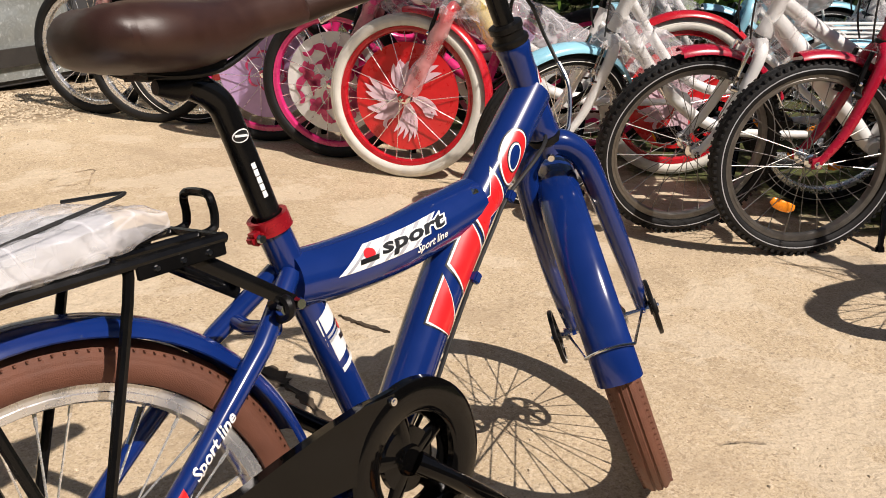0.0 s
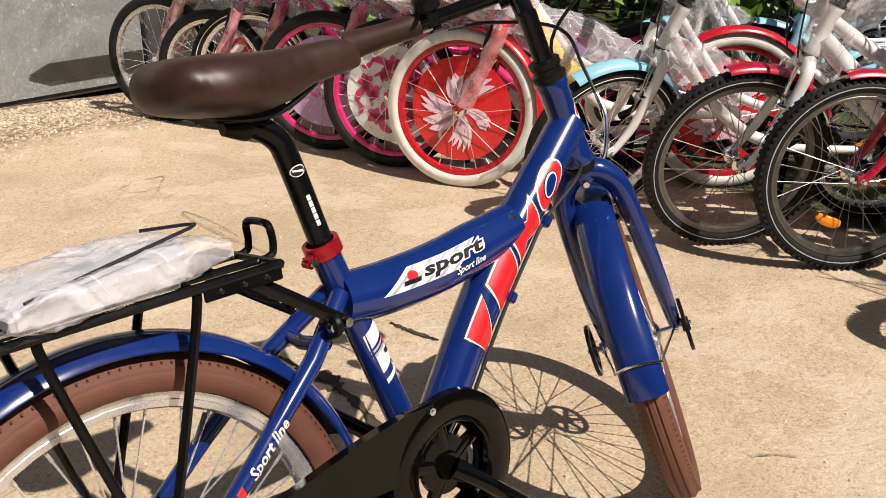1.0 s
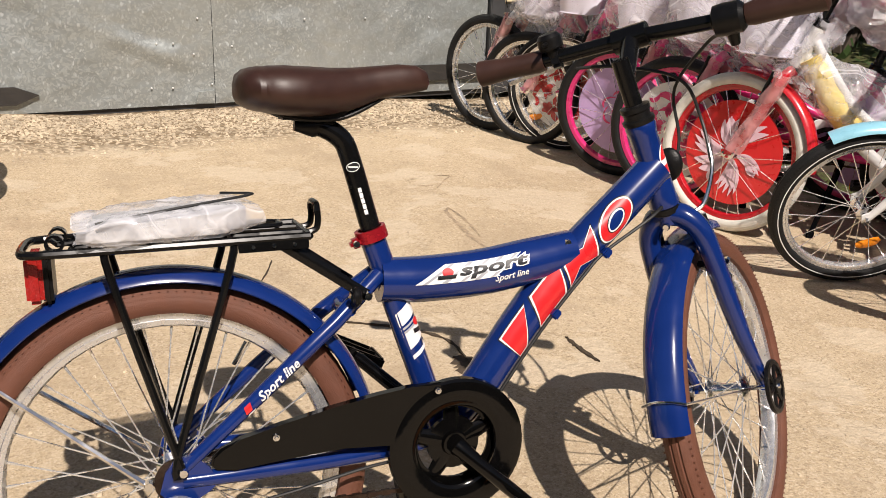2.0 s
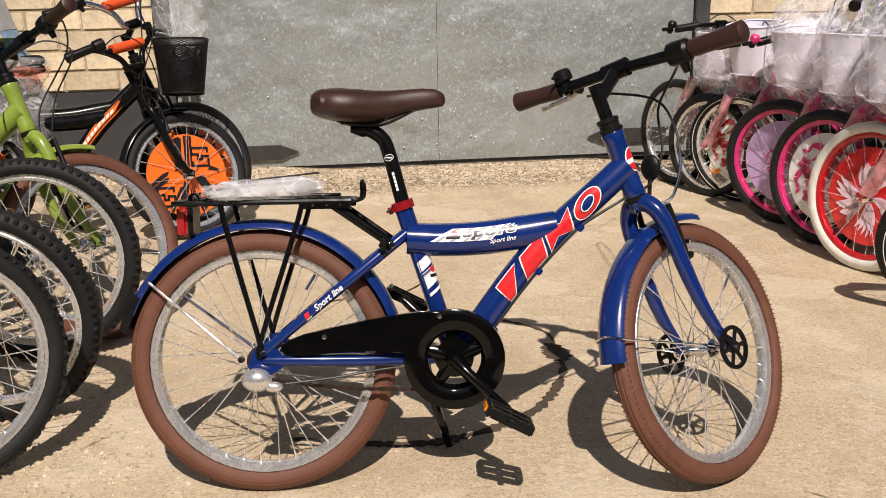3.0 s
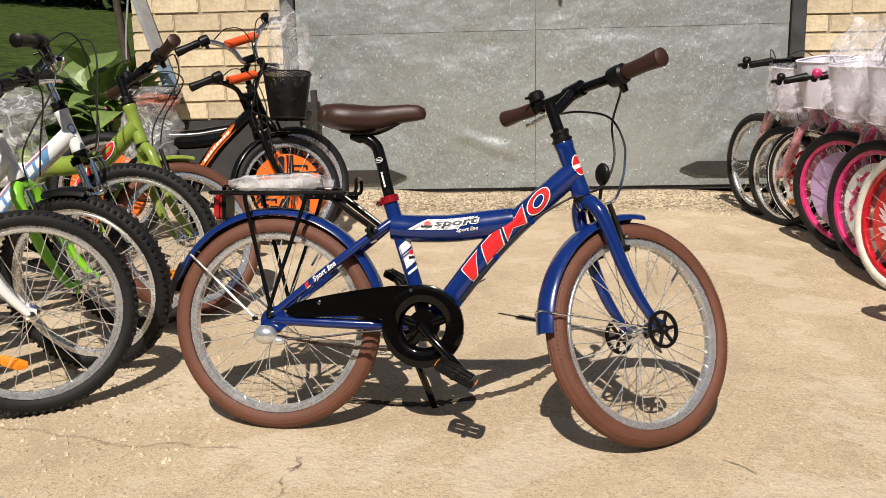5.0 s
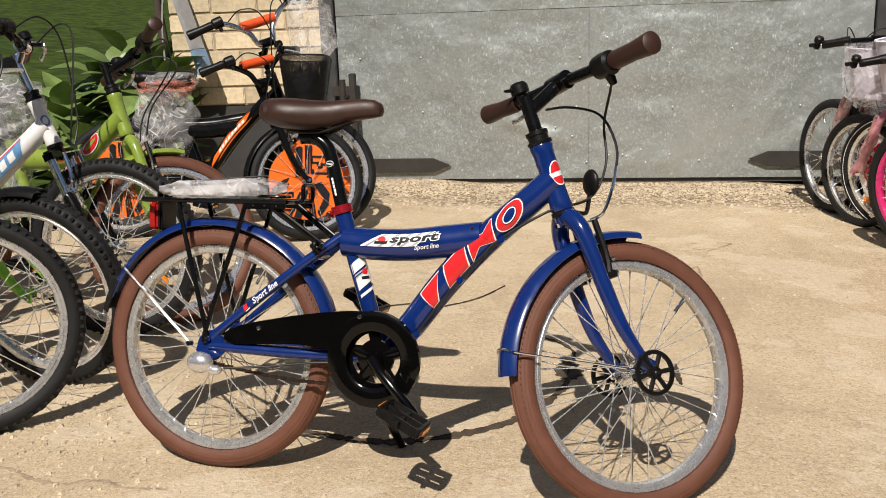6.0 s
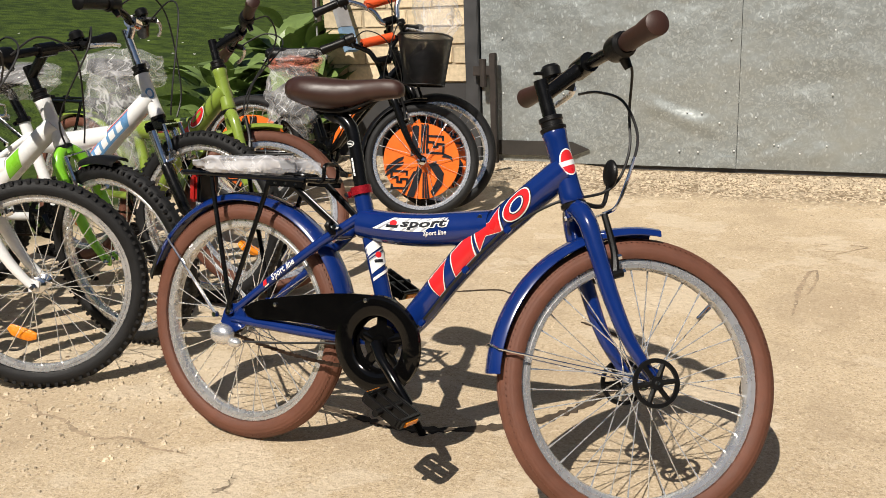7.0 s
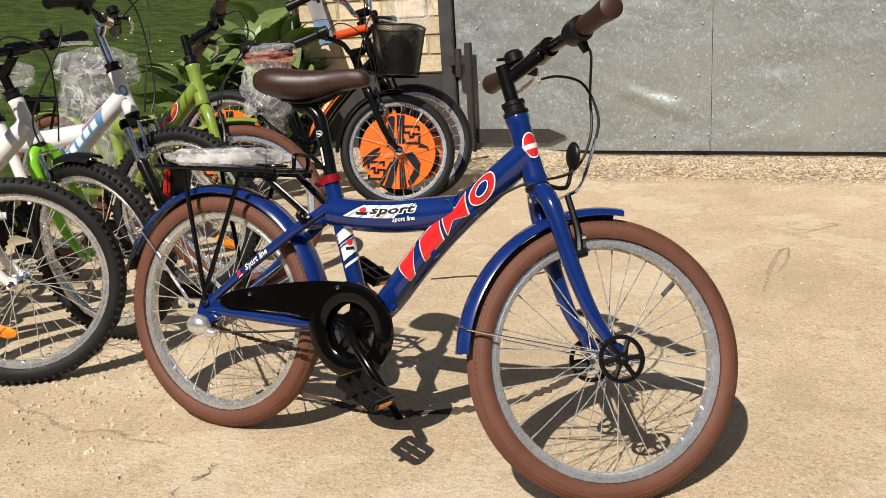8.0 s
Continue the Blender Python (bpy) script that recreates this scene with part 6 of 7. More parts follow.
    ball(bm, lamp, (0.009, 0.021, 0.026), Matrix.Rotation(radians(50), 4, "Z"), 18)
    tube(bm, spline([lamp, lamp + Vector((-0.004, -0.008, -0.050)), bars @ fork_point(0.045, 0.0, -0.022), bars @ fork_point(0.022, 0, -0.012)]), 0.0042, 8)
    part("front_reflector", bm, PLASTIC, ob, "black backed front reflector")
    # spoked plastic discs on the front axle
    for side in (-1, 1):
        bm = bmesh.new()
        r = 0.041
        m = Matrix.Translation(FRONT)
        y = side * 0.074
        lathe(bm, [(r - 0.007, y - 0.003), (r, y - 0.003), (r + 0.001, y), (r, y + 0.003), (r - 0.007, y + 0.003)], 36, m)
        lathe(bm, [(0.0, y - 0.006), (0.011, y - 0.006), (0.012, y), (0.011, y + 0.006), (0.0, y + 0.006)], 18, m)
        arms = []
        for k in range(6):
            a = radians(60 * k + 12)
            d = Vector((math.cos(a), 0, math.sin(a)))
            arms.append([FRONT + Vector((0, y, 0)) + d * 0.008, FRONT + Vector((0, y, 0)) + d * (r - 0.004)])
        dm = part("axle_disc", bm, PLASTIC, ob, "black six-spoked plastic axle disc", steer)
        for arm in arms:
            bm = bmesh.new()
            tube(bm, arm, [0.0048, 0.0034, 0.0048], 6, flat=0.6)
            part("disc_arm", bm, PLASTIC, dm)
        bm = bmesh.new()
        tube(bm, [FRONT + Vector((0, y + side * 0.005, 0)), FRONT + Vector((0, y + side * 0.009, 0))], [0.0045, 0.0035], 8)
        part("disc_screw", bm, CHROME, dm)
    # mudguard stays
    def ring(centre, deg, r, y):
        return Vector(centre) + Vector((r * math.cos(radians(deg)), y, r * math.sin(radians(deg))))
    for side in (-1, 1):
        bm = bmesh.new()
        tube(bm, [FRONT + Vector((-0.006, side * 0.058, 0.003)), ring(FRONT, 173, RADIUS - 0.02, side * 0.034), ring(FRONT, 173, RADIUS + 0.012, side * 0.031)], 0.0020, 6)
        part("mudguard_stay", bm, CHROME, ob, "thin chrome mudguard stay", steer)
        bm = bmesh.new()
        tube(bm, [REAR + Vector((-0.030, side * 0.064, 0.014)), ring(REAR, 142, RADIUS + 0.006, side * 0.033), ring(REAR, 142, RADIUS + 0.016, side * 0.020)], [0.0036, 0.0030, 0.0024], 6)
        part("mudguard_stay", bm, CHROME, ob, "thin chrome mudguard stay")
        bm = bmesh.new()
        tube(bm, [REAR + Vector((-0.030, side * 0.063, 0.016)), REAR + Vector((-0.030, side * 0.072, 0.016))], [0.0070, 0.0055], 8)
        part("stay_bolt", bm, CHROME, ob)
    bm = bmesh.new()
    tube(bm, spline([ring(FRONT, 173, RADIUS + 0.012, -0.031), ring(FRONT, 172, RADIUS + 0.022, -0.012), ring(FRONT, 172, RADIUS + 0.022, 0.012), ring(FRONT, 173, RADIUS + 0.012, 0.031)]), 0.0020, 6)
    part("stay_bridge", bm, CHROME, ob, "", steer)
    # mud flap
    bm = bmesh.new()
    lathe(bm, [(RADIUS + 0.006, -0.030), (RADIUS + 0.024, -0.018), (RADIUS + 0.026, 0.018), (RADIUS + 0.006, 0.030), (RADIUS + 0.004, 0.028), (RADIUS + 0.022, 0.016), (RADIUS + 0.020, -0.016), (RADIUS + 0.004, -0.028)], 10, Matrix.Translation(REAR), start=150, end=166)
    part("mud_flap", bm, PLASTIC, ob, "black plastic mud flap")
    # silver gear box cover on the rear axle
    bm = bmesh.new()
    ball(bm, REAR + Vector((0.000, -0.078, -0.020)), (0.028, 0.019, 0.022), None, 20)
    ball(bm, REAR + Vector((0.030, -0.076, -0.034)), (0.018, 0.010, 0.010), None, 14)
    part("hub_gear_cover", bm, ALLOY, ob, "polished silver hub gear cover")
    bm = bmesh.new()
    tube(bm, spline([REAR + Vector((0.045, -0.074, -0.037)), (0.10, -0.062, 0.223), (0.20, -0.052, 0.236), (0.270, -0.040, 0.236)]), 0.0024, 8)
    part("gear_cable", bm, CABLE, ob, "black gear cable")
    # small bolts
    for p in ((0.191, -0.054, 0.466), (0.504, -0.021, 0.5065)):
        bm = bmesh.new()
        tube(bm, [Vector(p) + Vector((0, 0.003, 0)), Vector(p) + Vector((0, -0.004, 0))], [0.0062, 0.0050], 6)
        part("frame_bolt", bm, CHROME, ob)
    bm = bmesh.new()
    tube(bm, [fork_point(-0.020, 0, -0.030), fork_point(-0.0235, 0, -0.030)], [0.0060, 0.0045], 8)
    tube(bm, [fork_point(0.020, 0, -0.030), fork_point(0.0245, 0, -0.030)], [0.0060, 0.0045], 8)
    part("crown_bolt", bm, CHROME, ob, "", steer)
    bm = bmesh.new()
    tube(bm, spline([(0.196, -0.030, 0.466), (0.196, -0.054, 0.474), (0.196, -0.058, 0.462), (0.196, -0.036, 0.452)]), 0.0055, 8)
    part("stay_clamp", bm, PLASTIC, ob)
    axle_bound = ("rear_wheel", "front_wheel", "rear_mudguard", "front_mudguard", "mudguard_stay", "stay_bridge", "mud_flap", "axle_disc", "axle_nut", "kickstand", "hub_gear_cover", "stay_bolt")
    for c in ob.children:
        if c.name.split(".")[0] not in axle_bound:
            c.matrix_basis = RISE @ c.matrix_basis
        kind = c.name.split(".")[0]
        if kind in ("saddle", "seat_post", "saddle_clamp", "seat_clamp", "luggage_rack"):
            c.matrix_basis = Matrix.Translation((0.014 if kind in ("saddle", "luggage_rack") else 0.008, 0, 0)) @ c.matrix_basis
        elif kind in ("chain_guard", "chainset"):
            c.matrix_basis = Matrix.Translation((0, 0.008, 0)) @ c.matrix_basis


dress_main()


def build_parcel():
    """A flat card parcel in plastic film on the blue bicycle's rack."""
    at = MAIN_AT @ RISE @ Matrix.Translation((-0.026, -0.004, 0.5635)) @ Matrix.Rotation(radians(4), 4, "Z")
    p = thing("parcel", "white card parcel in crumpled clear film on the bicycle's rack", "parcel", at)
    bm = bmesh.new()
    top = [(-0.096, -0.058, 0.000), (0.058, -0.064, 0.007), (0.098, -0.004, 0.013), (0.062, 0.050, 0.012), (-0.088, 0.054, 0.003)]
    a = [bm.verts.new((x, y, z + 0.013)) for x, y, z in top]
    b = [bm.verts.new((x, y, -0.008)) for x, y, z in top]
    bm.faces.new(a)
    bm.faces.new(b[::-1])
    for i in range(5):
        bm.faces.new((b[i], b[(i + 1) % 5], a[(i + 1) % 5], a[i]))
    bmesh.ops.bevel(bm, geom=list(bm.edges), offset=0.005, segments=2, affect="EDGES")
    part("card", bm, PAPER, p)
    bm = bmesh.new()
    tube(bm, [(-0.085, -0.066, 0.020), (0.010, -0.050, 0.030), (0.092, -0.032, 0.037), (0.101, -0.026, 0.038), (0.098, -0.016, 0.038), (0.070, 0.024, 0.036)], 0.0018, 6)
    part("wire_stay", bm, CABLE, p, "black coated wire stay")
    bm = bmesh.new()

    def shape(u, v):
        t = 2 * math.pi * u
        c, s = math.cos(t), math.sin(t)
        k = 1.0 + 0.06 * math.sin(3 * t)
        x = -0.108 + 0.212 * v
        pinch = 0.55 + 0.45 * min(1, v * 5) * min(1, (1 - v) * 9)
        return (x, 0.076 * math.copysign(abs(c) ** 0.35, c) * k, 0.006 + 0.018 * pinch * math.copysign(abs(s) ** 0.4, s) + 0.009 * v)

    crumpled(bm, shape, 56, 40, 0.0045, 4.0, 36)
    part("film_wrap", bm, FILMPARCEL, p, "crumpled clear film")


build_parcel()


def dress_others():
    """Plain coloured marks on the frames of the parked bicycles."""
    def child(ob, name):
        return [c for c in ob.children if c.name.split(".")[0] == name][0]

    down_m = Path([CRANK + Vector((0.008, 0, 0.006)), (0.45, 0, 0.385), (0.56, 0, 0.50), (0.650, 0, 0.590)], [0.022, 0.028, 0.028, 0.024])
    down_y = Path([CRANK + Vector((0.008, 0, 0.006)), (0.378, 0, 0.312), (0.440, 0, 0.393), (0.505, 0, 0.467), (0.580, 0, 0.536), (0.655, 0, 0.604)], [0.022, 0.0275, 0.0285, 0.0295, 0.0275, 0.026])
    head = Path([AXIS_FOOT, AXIS_FOOT + AXIS_UP * 0.12], [0.0205, 0.0195, 0.0205])
    f = child(blue_mtb, "frame")
    decal(f, "frame_sticker", slanted(0.10, 0.385, -0.020, 0.016, 0.03, 30, 8), BLUEDECAL, down_y, 0.0, 0.0, 0.0005)
    decal(f, "frame_sticker", slanted(0.13, 0.40, 0.0165, 0.0200, 0.004, 30, 2), REDDECAL, down_y, 0.0, 0.0, 0.0008)
    for k in range(6):
        decal(f, "writing_bar", slanted(0.165 + 0.034 * k, 0.188 + 0.034 * k, -0.012, 0.009, 0.010, 4, 6), WHITEDECAL, down_y, 0.0, 0.0, 0.0009)
    decal(f, "head_badge", oval(0, 0, 0.016, 0.012), BLUEDECAL, head, 0.062, -0.012, 0.0006)
    decal(f, "head_badge", oval(0, 0, 0.010, 0.007), WHITEDECAL, head, 0.062, -0.012, 0.0009)
    f = child(green_bike, "frame")
    for grow, mat, lift in ((0.005, BLACKDECAL, 0.0004), (0.0035, WHITEDECAL, 0.0007), (0.0, REDDECAL, 0.001), (-0.011, OLIVEPAINT, 0.0014)):
        decal(f, "maker_mark", oval(0, 0, 0.036 + grow, 0.0165 + grow, 0.010), mat, down_y, 0.349, 0.002, lift)
    for s0 in (0.13, 0.19, 0.25):
        for grow, mat, lift in ((0.0038, WHITEDECAL, 0.0007), (0.0, REDDECAL, 0.001)):
            decal(f, "maker_mark", slanted(s0 - grow, s0 + 0.05 + grow, -0.0165 - grow, 0.0165 + grow, 0.024), mat, down_y, 0.0, 0.002, lift)
    f = child(orange_bike, "frame")
    for k, (s0, s1, v0, v1, mat) in enumerate(((0.10, 0.37, -0.006, 0.012, ORANGE), (0.14, 0.36, -0.016, -0.010, ORANGE), (0.20, 0.38, 0.014, 0.019, ORANGE))):
        decal(f, "frame_sticker", slanted(s0, s1, v0, v1, 0.05, 26, 5), mat, down_y, 0.0, 0.0, 0.0005)
    for k in range(8):
        decal(f, "writing_bar", slanted(0.16 + 0.024 * k, 0.178 + 0.024 * k, -0.002, 0.009, 0.008, 3, 4), WHITEDECAL, down_y, 0.0, 0.0, 0.0009)
    # lettering on the white fork
    fork = child(white_mtb, "fork")
    leg = Path([fork_point(0.030, -0.053, -0.310), fork_point(0.012, -0.052, -0.25), fork_point(0.004, -0.049, -0.18), fork_point(0.002, -0.045, -0.10)], [0.0105, 0.0125, 0.0145, 0.0155])
    decal(fork, "lettering", text_mesh("MTB", 0.030, 0.15, 0.0008), REDDECAL, leg, 0.150, 0.0, 0.0008)
    f = child(lime_mtb, "frame")
    for s0 in (0.10, 0.20, 0.30):
        decal(f, "frame_sticker", slanted(s0, s0 + 0.05, -0.022, 0.022, 0.03, 8, 8), LIMEPAINT if s0 != 0.20 else BLUEDECAL, down_y, 0.0, 0.0, 0.0006)
    for ob, mat in ((sky_bike, BLUEDECAL), (red_bike, REDDECAL)):
        f = child(ob, "frame")
        bm = quad_grid(10, 4, lambda a, b: (0.02 + 0.09 * a, -0.006 + 0.012 * b))
        decal(f, "frame_sticker", bm, mat, head, 0.0, 0.0, 0.0007)


dress_others()

# ---- lawn, plants and the brick courses ----
LEAF = material("hosta_leaf", (0.130, 0.190, 0.052), 0.45, 0, 0.25, 25, 0.3, 60, random_tint=0.25)
BUSH = material("dark_shrub_leaf", (0.026, 0.050, 0.010), 0.55, 0, 0.35, 12)
FRESH = material("fresh_leaf", (0.13, 0.23, 0.035), 0.5, 0, 0.3, 12)
GRASS = material("lawn_grass", (0.029, 0.048, 0.005), 0.8, 0, 0.5, 1.6, spec=0.15)
BARK = material("bark", (0.055, 0.040, 0.028), 0.85, 0, 0.3, 30, 0.7, 60)
PETAL = material("pink_petal", (0.60, 0.10, 0.28), 0.5, 0, 0.2, 40)
BLOSSOM = material("daisy", (0.75, 0.75, 0.68), 0.6, 0, 0.1, 40)


def build_lawn():
    rnd = random.Random(11)
    verts, faces = [], []
    for _ in range(90000):
        t = rnd.random() ** 1.9
        dist = 2.0 + 26.0 * t
        ang = radians(rnd.uniform(98, 172))
        x, y = 0.2 + dist * math.cos(ang), 0.4 + dist * math.sin(ang)
        u = (Vector((x, y, 0)) - WALL_O).dot(Vector((math.cos(WALL_TURN), math.sin(WALL_TURN), 0)))
        w = (Vector((x, y, 0)) - WALL_O).dot(Vector((-math.sin(WALL_TURN), math.cos(WALL_TURN), 0)))
        if x > -2.2 or (u > WALL_L - 0.05 and w > -0.3):
            continue
        h, a = rnd.uniform(0.010, 0.026) * (1 + 0.8 * t), rnd.uniform(0, 6.283)
        wd = 0.003 + 0.013 * t
        dx, dy = math.cos(a) * wd, math.sin(a) * wd
        z = lawn_height(x)
        lx, ly = rnd.uniform(-0.02, 0.02), rnd.uniform(-0.02, 0.02)
        i = len(verts)
        verts += [(x - dx, y - dy, z - 0.004), (x + dx, y + dy, z - 0.004), (x + lx, y + ly, z + h)]
        faces.append((i, i + 1, i + 2))
    me = bpy.data.meshes.new("grass")
    me.from_pydata(verts, [], faces)
    me.materials.append(GRASS)
    ob = new("grass", me)
    tagged(ob, "short sunlit green lawn with scattered blades", "grass", kind="stuff")
    verts, faces = [], []
    for _ in range(70):
        dist, ang = rnd.uniform(3.5, 8.5), radians(rnd.uniform(120, 160))
        x, y = 0.2 + dist * math.cos(ang), 0.4 + dist * math.sin(ang)
        z = lawn_height(x) + rnd.uniform(0.05, 0.10)
        i, r = len(verts), rnd.uniform(0.008, 0.016)
        verts += [(x + r * math.cos(k * 1.2566), y + r * math.sin(k * 1.2566), z + 0.004 * (k % 2)) for k in range(5)]
        faces.append((i, i + 1, i + 2, i + 3, i + 4))
    me = bpy.data.meshes.new("daisies")
    me.from_pydata(verts, [], faces)
    me.materials.append(BLOSSOM)
    tagged(new("daisies", me), "tiny white daisies scattered in the lawn", "flowers", kind="stuff")


build_lawn()


def leaf_mesh(name, length, width, fold, droop, mat):
    bm = bmesh.new()
    n, rows = 8, []
    for i in range(n + 1):
        t = i / n
        w = width * math.sin(math.pi * min(1, 0.06 + 0.94 * t) ** 0.75) ** 0.9 if 0 < i < n else 0.002
        x, z = length * t, length * (0.25 * t - droop * t * t)
        rows.append([bm.verts.new((x, s * w / 2, z + fold * abs(s) * w + 0.03 * w * math.sin(9 * t + 3 * s))) for s in (-1, -0.5, 0, 0.5, 1)])
    for a, b in zip(rows, rows[1:]):
        for k in range(4):
            bm.faces.new((a[k], a[k + 1], b[k + 1], b[k]))
    for f in bm.faces:
        f.smooth = True
    me = bpy.data.meshes.new(name)
    bm.to_mesh(me)
    bm.free()
    me.materials.append(mat)
    return me


def build_hosta(x, y, size, seed, count=30):
    rnd = random.Random(seed)
    p = thing("hosta_plant", "leafy green hosta plant with broad ribbed leaves beside the wall", "plant", Matrix.Translation((x, y, lawn_height(x))), "hostas by the wall")
    meshes = [leaf_mesh("leaf", 1.0, 0.62, 0.10, d, LEAF) for d in (0.25, 0.45, 0.65)]
    for k in range(7):
        bm = bmesh.new()
        a = rnd.uniform(0, 6.28)
        tube(bm, spline([(0, 0, 0), (0.03 * math.cos(a), 0.03 * math.sin(a), size * 0.4), (0.10 * math.cos(a), 0.10 * math.sin(a), size * 0.8)], 3), 0.006, 5)
        part("stem", bm, LEAF, p)
    for k in range(count):
        a, up = rnd.uniform(0, 6.283), rnd.uniform(0.1, 1.0)
        s = rnd.uniform(0.20, 0.31)
        r = rnd.uniform(0.04, 0.16)
        m = Matrix.Translation((r * math.cos(a), r * math.sin(a), size * (0.25 + 0.75 * up))) @ Matrix.Rotation(a, 4, "Z") @ Matrix.Rotation(radians(-5 - 30 * up + rnd.uniform(-25, 25)), 4, "Y") @ Matrix.Rotation(rnd.uniform(-0.4, 0.4), 4, "X") @ Matrix.Scale(s, 4)
        share("leaf", meshes[k % 3], p, m)
    return p


for x, y, s, seed in ((-2.20, 3.02, 0.74, 1), (-1.97, 2.82, 0.60, 2), (-2.45, 3.15, 0.62, 3), (-2.70, 2.95, 0.46, 4), (-2.50, 2.72, 0.46, 7), (-3.30, 3.90, 0.30, 5), (-2.25, 2.65, 0.28, 6)):
    build_hosta(x, y, s, seed)


def build_flower(x, y):
    p = thing("pink_flower", "small cluster of pink flowers among the hostas", "flower", Matrix.Translation((x, y, lawn_height(x))))
    bm = bmesh.new()
    tube(bm, [(0, 0, 0), (0.01, 0, 0.25), (0.0, 0.01, 0.46)], 0.004, 5)
    part("stem", bm, LEAF, p)
    rnd = random.Random(8)
    bm = bmesh.new()
    for k in range(40):
        c = Vector((rnd.gauss(0, 0.025), rnd.gauss(0, 0.025), 0.47 + rnd.gauss(0, 0.016)))
        ball(bm, c, (0.009, 0.009, 0.006), None, 6)
    part("flower_head", bm, PETAL, p)


build_flower(-2.05, 2.80)


def crown(bm, rnd, centre, radius, count, leaf, flat=1.0, clumps=26):
    """Many small leaves in uneven clumps with gaps between."""
    spots = []
    for _ in range(clumps):
        d = Vector((rnd.gauss(0, 1), rnd.gauss(0, 1), rnd.gauss(0, 1))).normalized() * radius * rnd.uniform(0.45, 1.05)
        spots.append((Vector(centre) + Vector((d.x, d.y, d.z * flat)), radius * rnd.uniform(0.16, 0.34)))
    for k in range(count):
        c, r = spots[k % clumps]
        p = c + Vector((rnd.gauss(0, r * 0.6), rnd.gauss(0, r * 0.6), rnd.gauss(0, r * 0.5)))
        a = Vector((rnd.gauss(0, 1), rnd.gauss(0, 1), rnd.gauss(0, 0.6))).normalized()
        b = a.cross(Vector((rnd.gauss(0, 1), rnd.gauss(0, 1), rnd.gauss(0, 1)))).normalized()
        s = leaf * rnd.uniform(0.6, 1.3)
        bm.faces.new([bm.verts.new(q) for q in (p - a * s, p + b * s * 0.42, p + a * s, p - b * s * 0.42)])


def build_shrub(x, y, z, radius, seed, mat, label, count=2600, leaf=0.05, name="shrub"):
    rnd = random.Random(seed)
    p = thing(name, label, "shrub", Matrix.Translation((x, y, z)), "shrubs behind the lawn")
    for k in range(6):
        bm = bmesh.new()
        a = rnd.uniform(0, 6.283)
        tube(bm, spline([(0.05 * math.cos(a), 0.05 * math.sin(a), -0.05), (radius * 0.3 * math.cos(a), radius * 0.3 * math.sin(a), radius * 0.6), (radius * 0.6 * math.cos(a), radius * 0.6 * math.sin(a), radius * 1.2)], 3), [0.045, 0.03, 0.012], 6)
        part("branch", bm, BARK, p)
    bm = bmesh.new()
    crown(bm, rnd, (0, 0, radius * 0.62), radius, count, leaf, 0.85, 40)
    part("crown", bm, mat, p, smooth=False)


rnd = random.Random(21)
for k in range(13):
    a = radians(102 + k * 6.4)
    d = 27.0 + rnd.uniform(-1.2, 1.2)
    x, y = 0.2 + d * math.cos(a), 0.4 + d * math.sin(a)
    build_shrub(x, y, lawn_height(x), rnd.uniform(3.2, 4.2), 30 + k, BUSH, "dense dark green shrub behind the lawn", 9000, 0.17)
for x, y, r, seed in ((3.6, 4.9, 1.0, 71), (4.7, 4.6, 1.2, 72), (4.1, 6.2, 1.6, 73), (5.6, 3.6, 1.1, 74), (4.9, 2.2, 0.8, 75), (5.0, 1.1, 0.75, 76), (5.3, 0.2, 0.8, 77)):
    build_shrub(x, y, 0.0, r, seed, FRESH if seed % 2 else BUSH, "green bush beside the garage corner", 2600, 0.06)


def build_pole(x, y):
    p = thing("dead_trunk", "thin dark tree trunk beside the brick corner", "tree trunk", Matrix.Translation((x, y, 0)))
    bm = bmesh.new()
    tube(bm, spline([(0, 0, -0.05), (0.02, 0, 0.6), (-0.03, 0.02, 1.2), (0.02, 0.0, 2.0), (0.05, 0.04, 2.8)], 5), [0.030, 0.025, 0.021, 0.018, 0.014], 10)
    part("trunk", bm, BARK, p)
    bm = bmesh.new()
    tube(bm, spline([(0.06, -0.06, 0.2), (0.05, -0.07, 0.8), (0.10, -0.05, 1.3), (0.07, -0.06, 2.1)], 6), 0.006, 6)
    part("vine", bm, GREYWOOD, p)


build_pole(-2.02, 3.02)


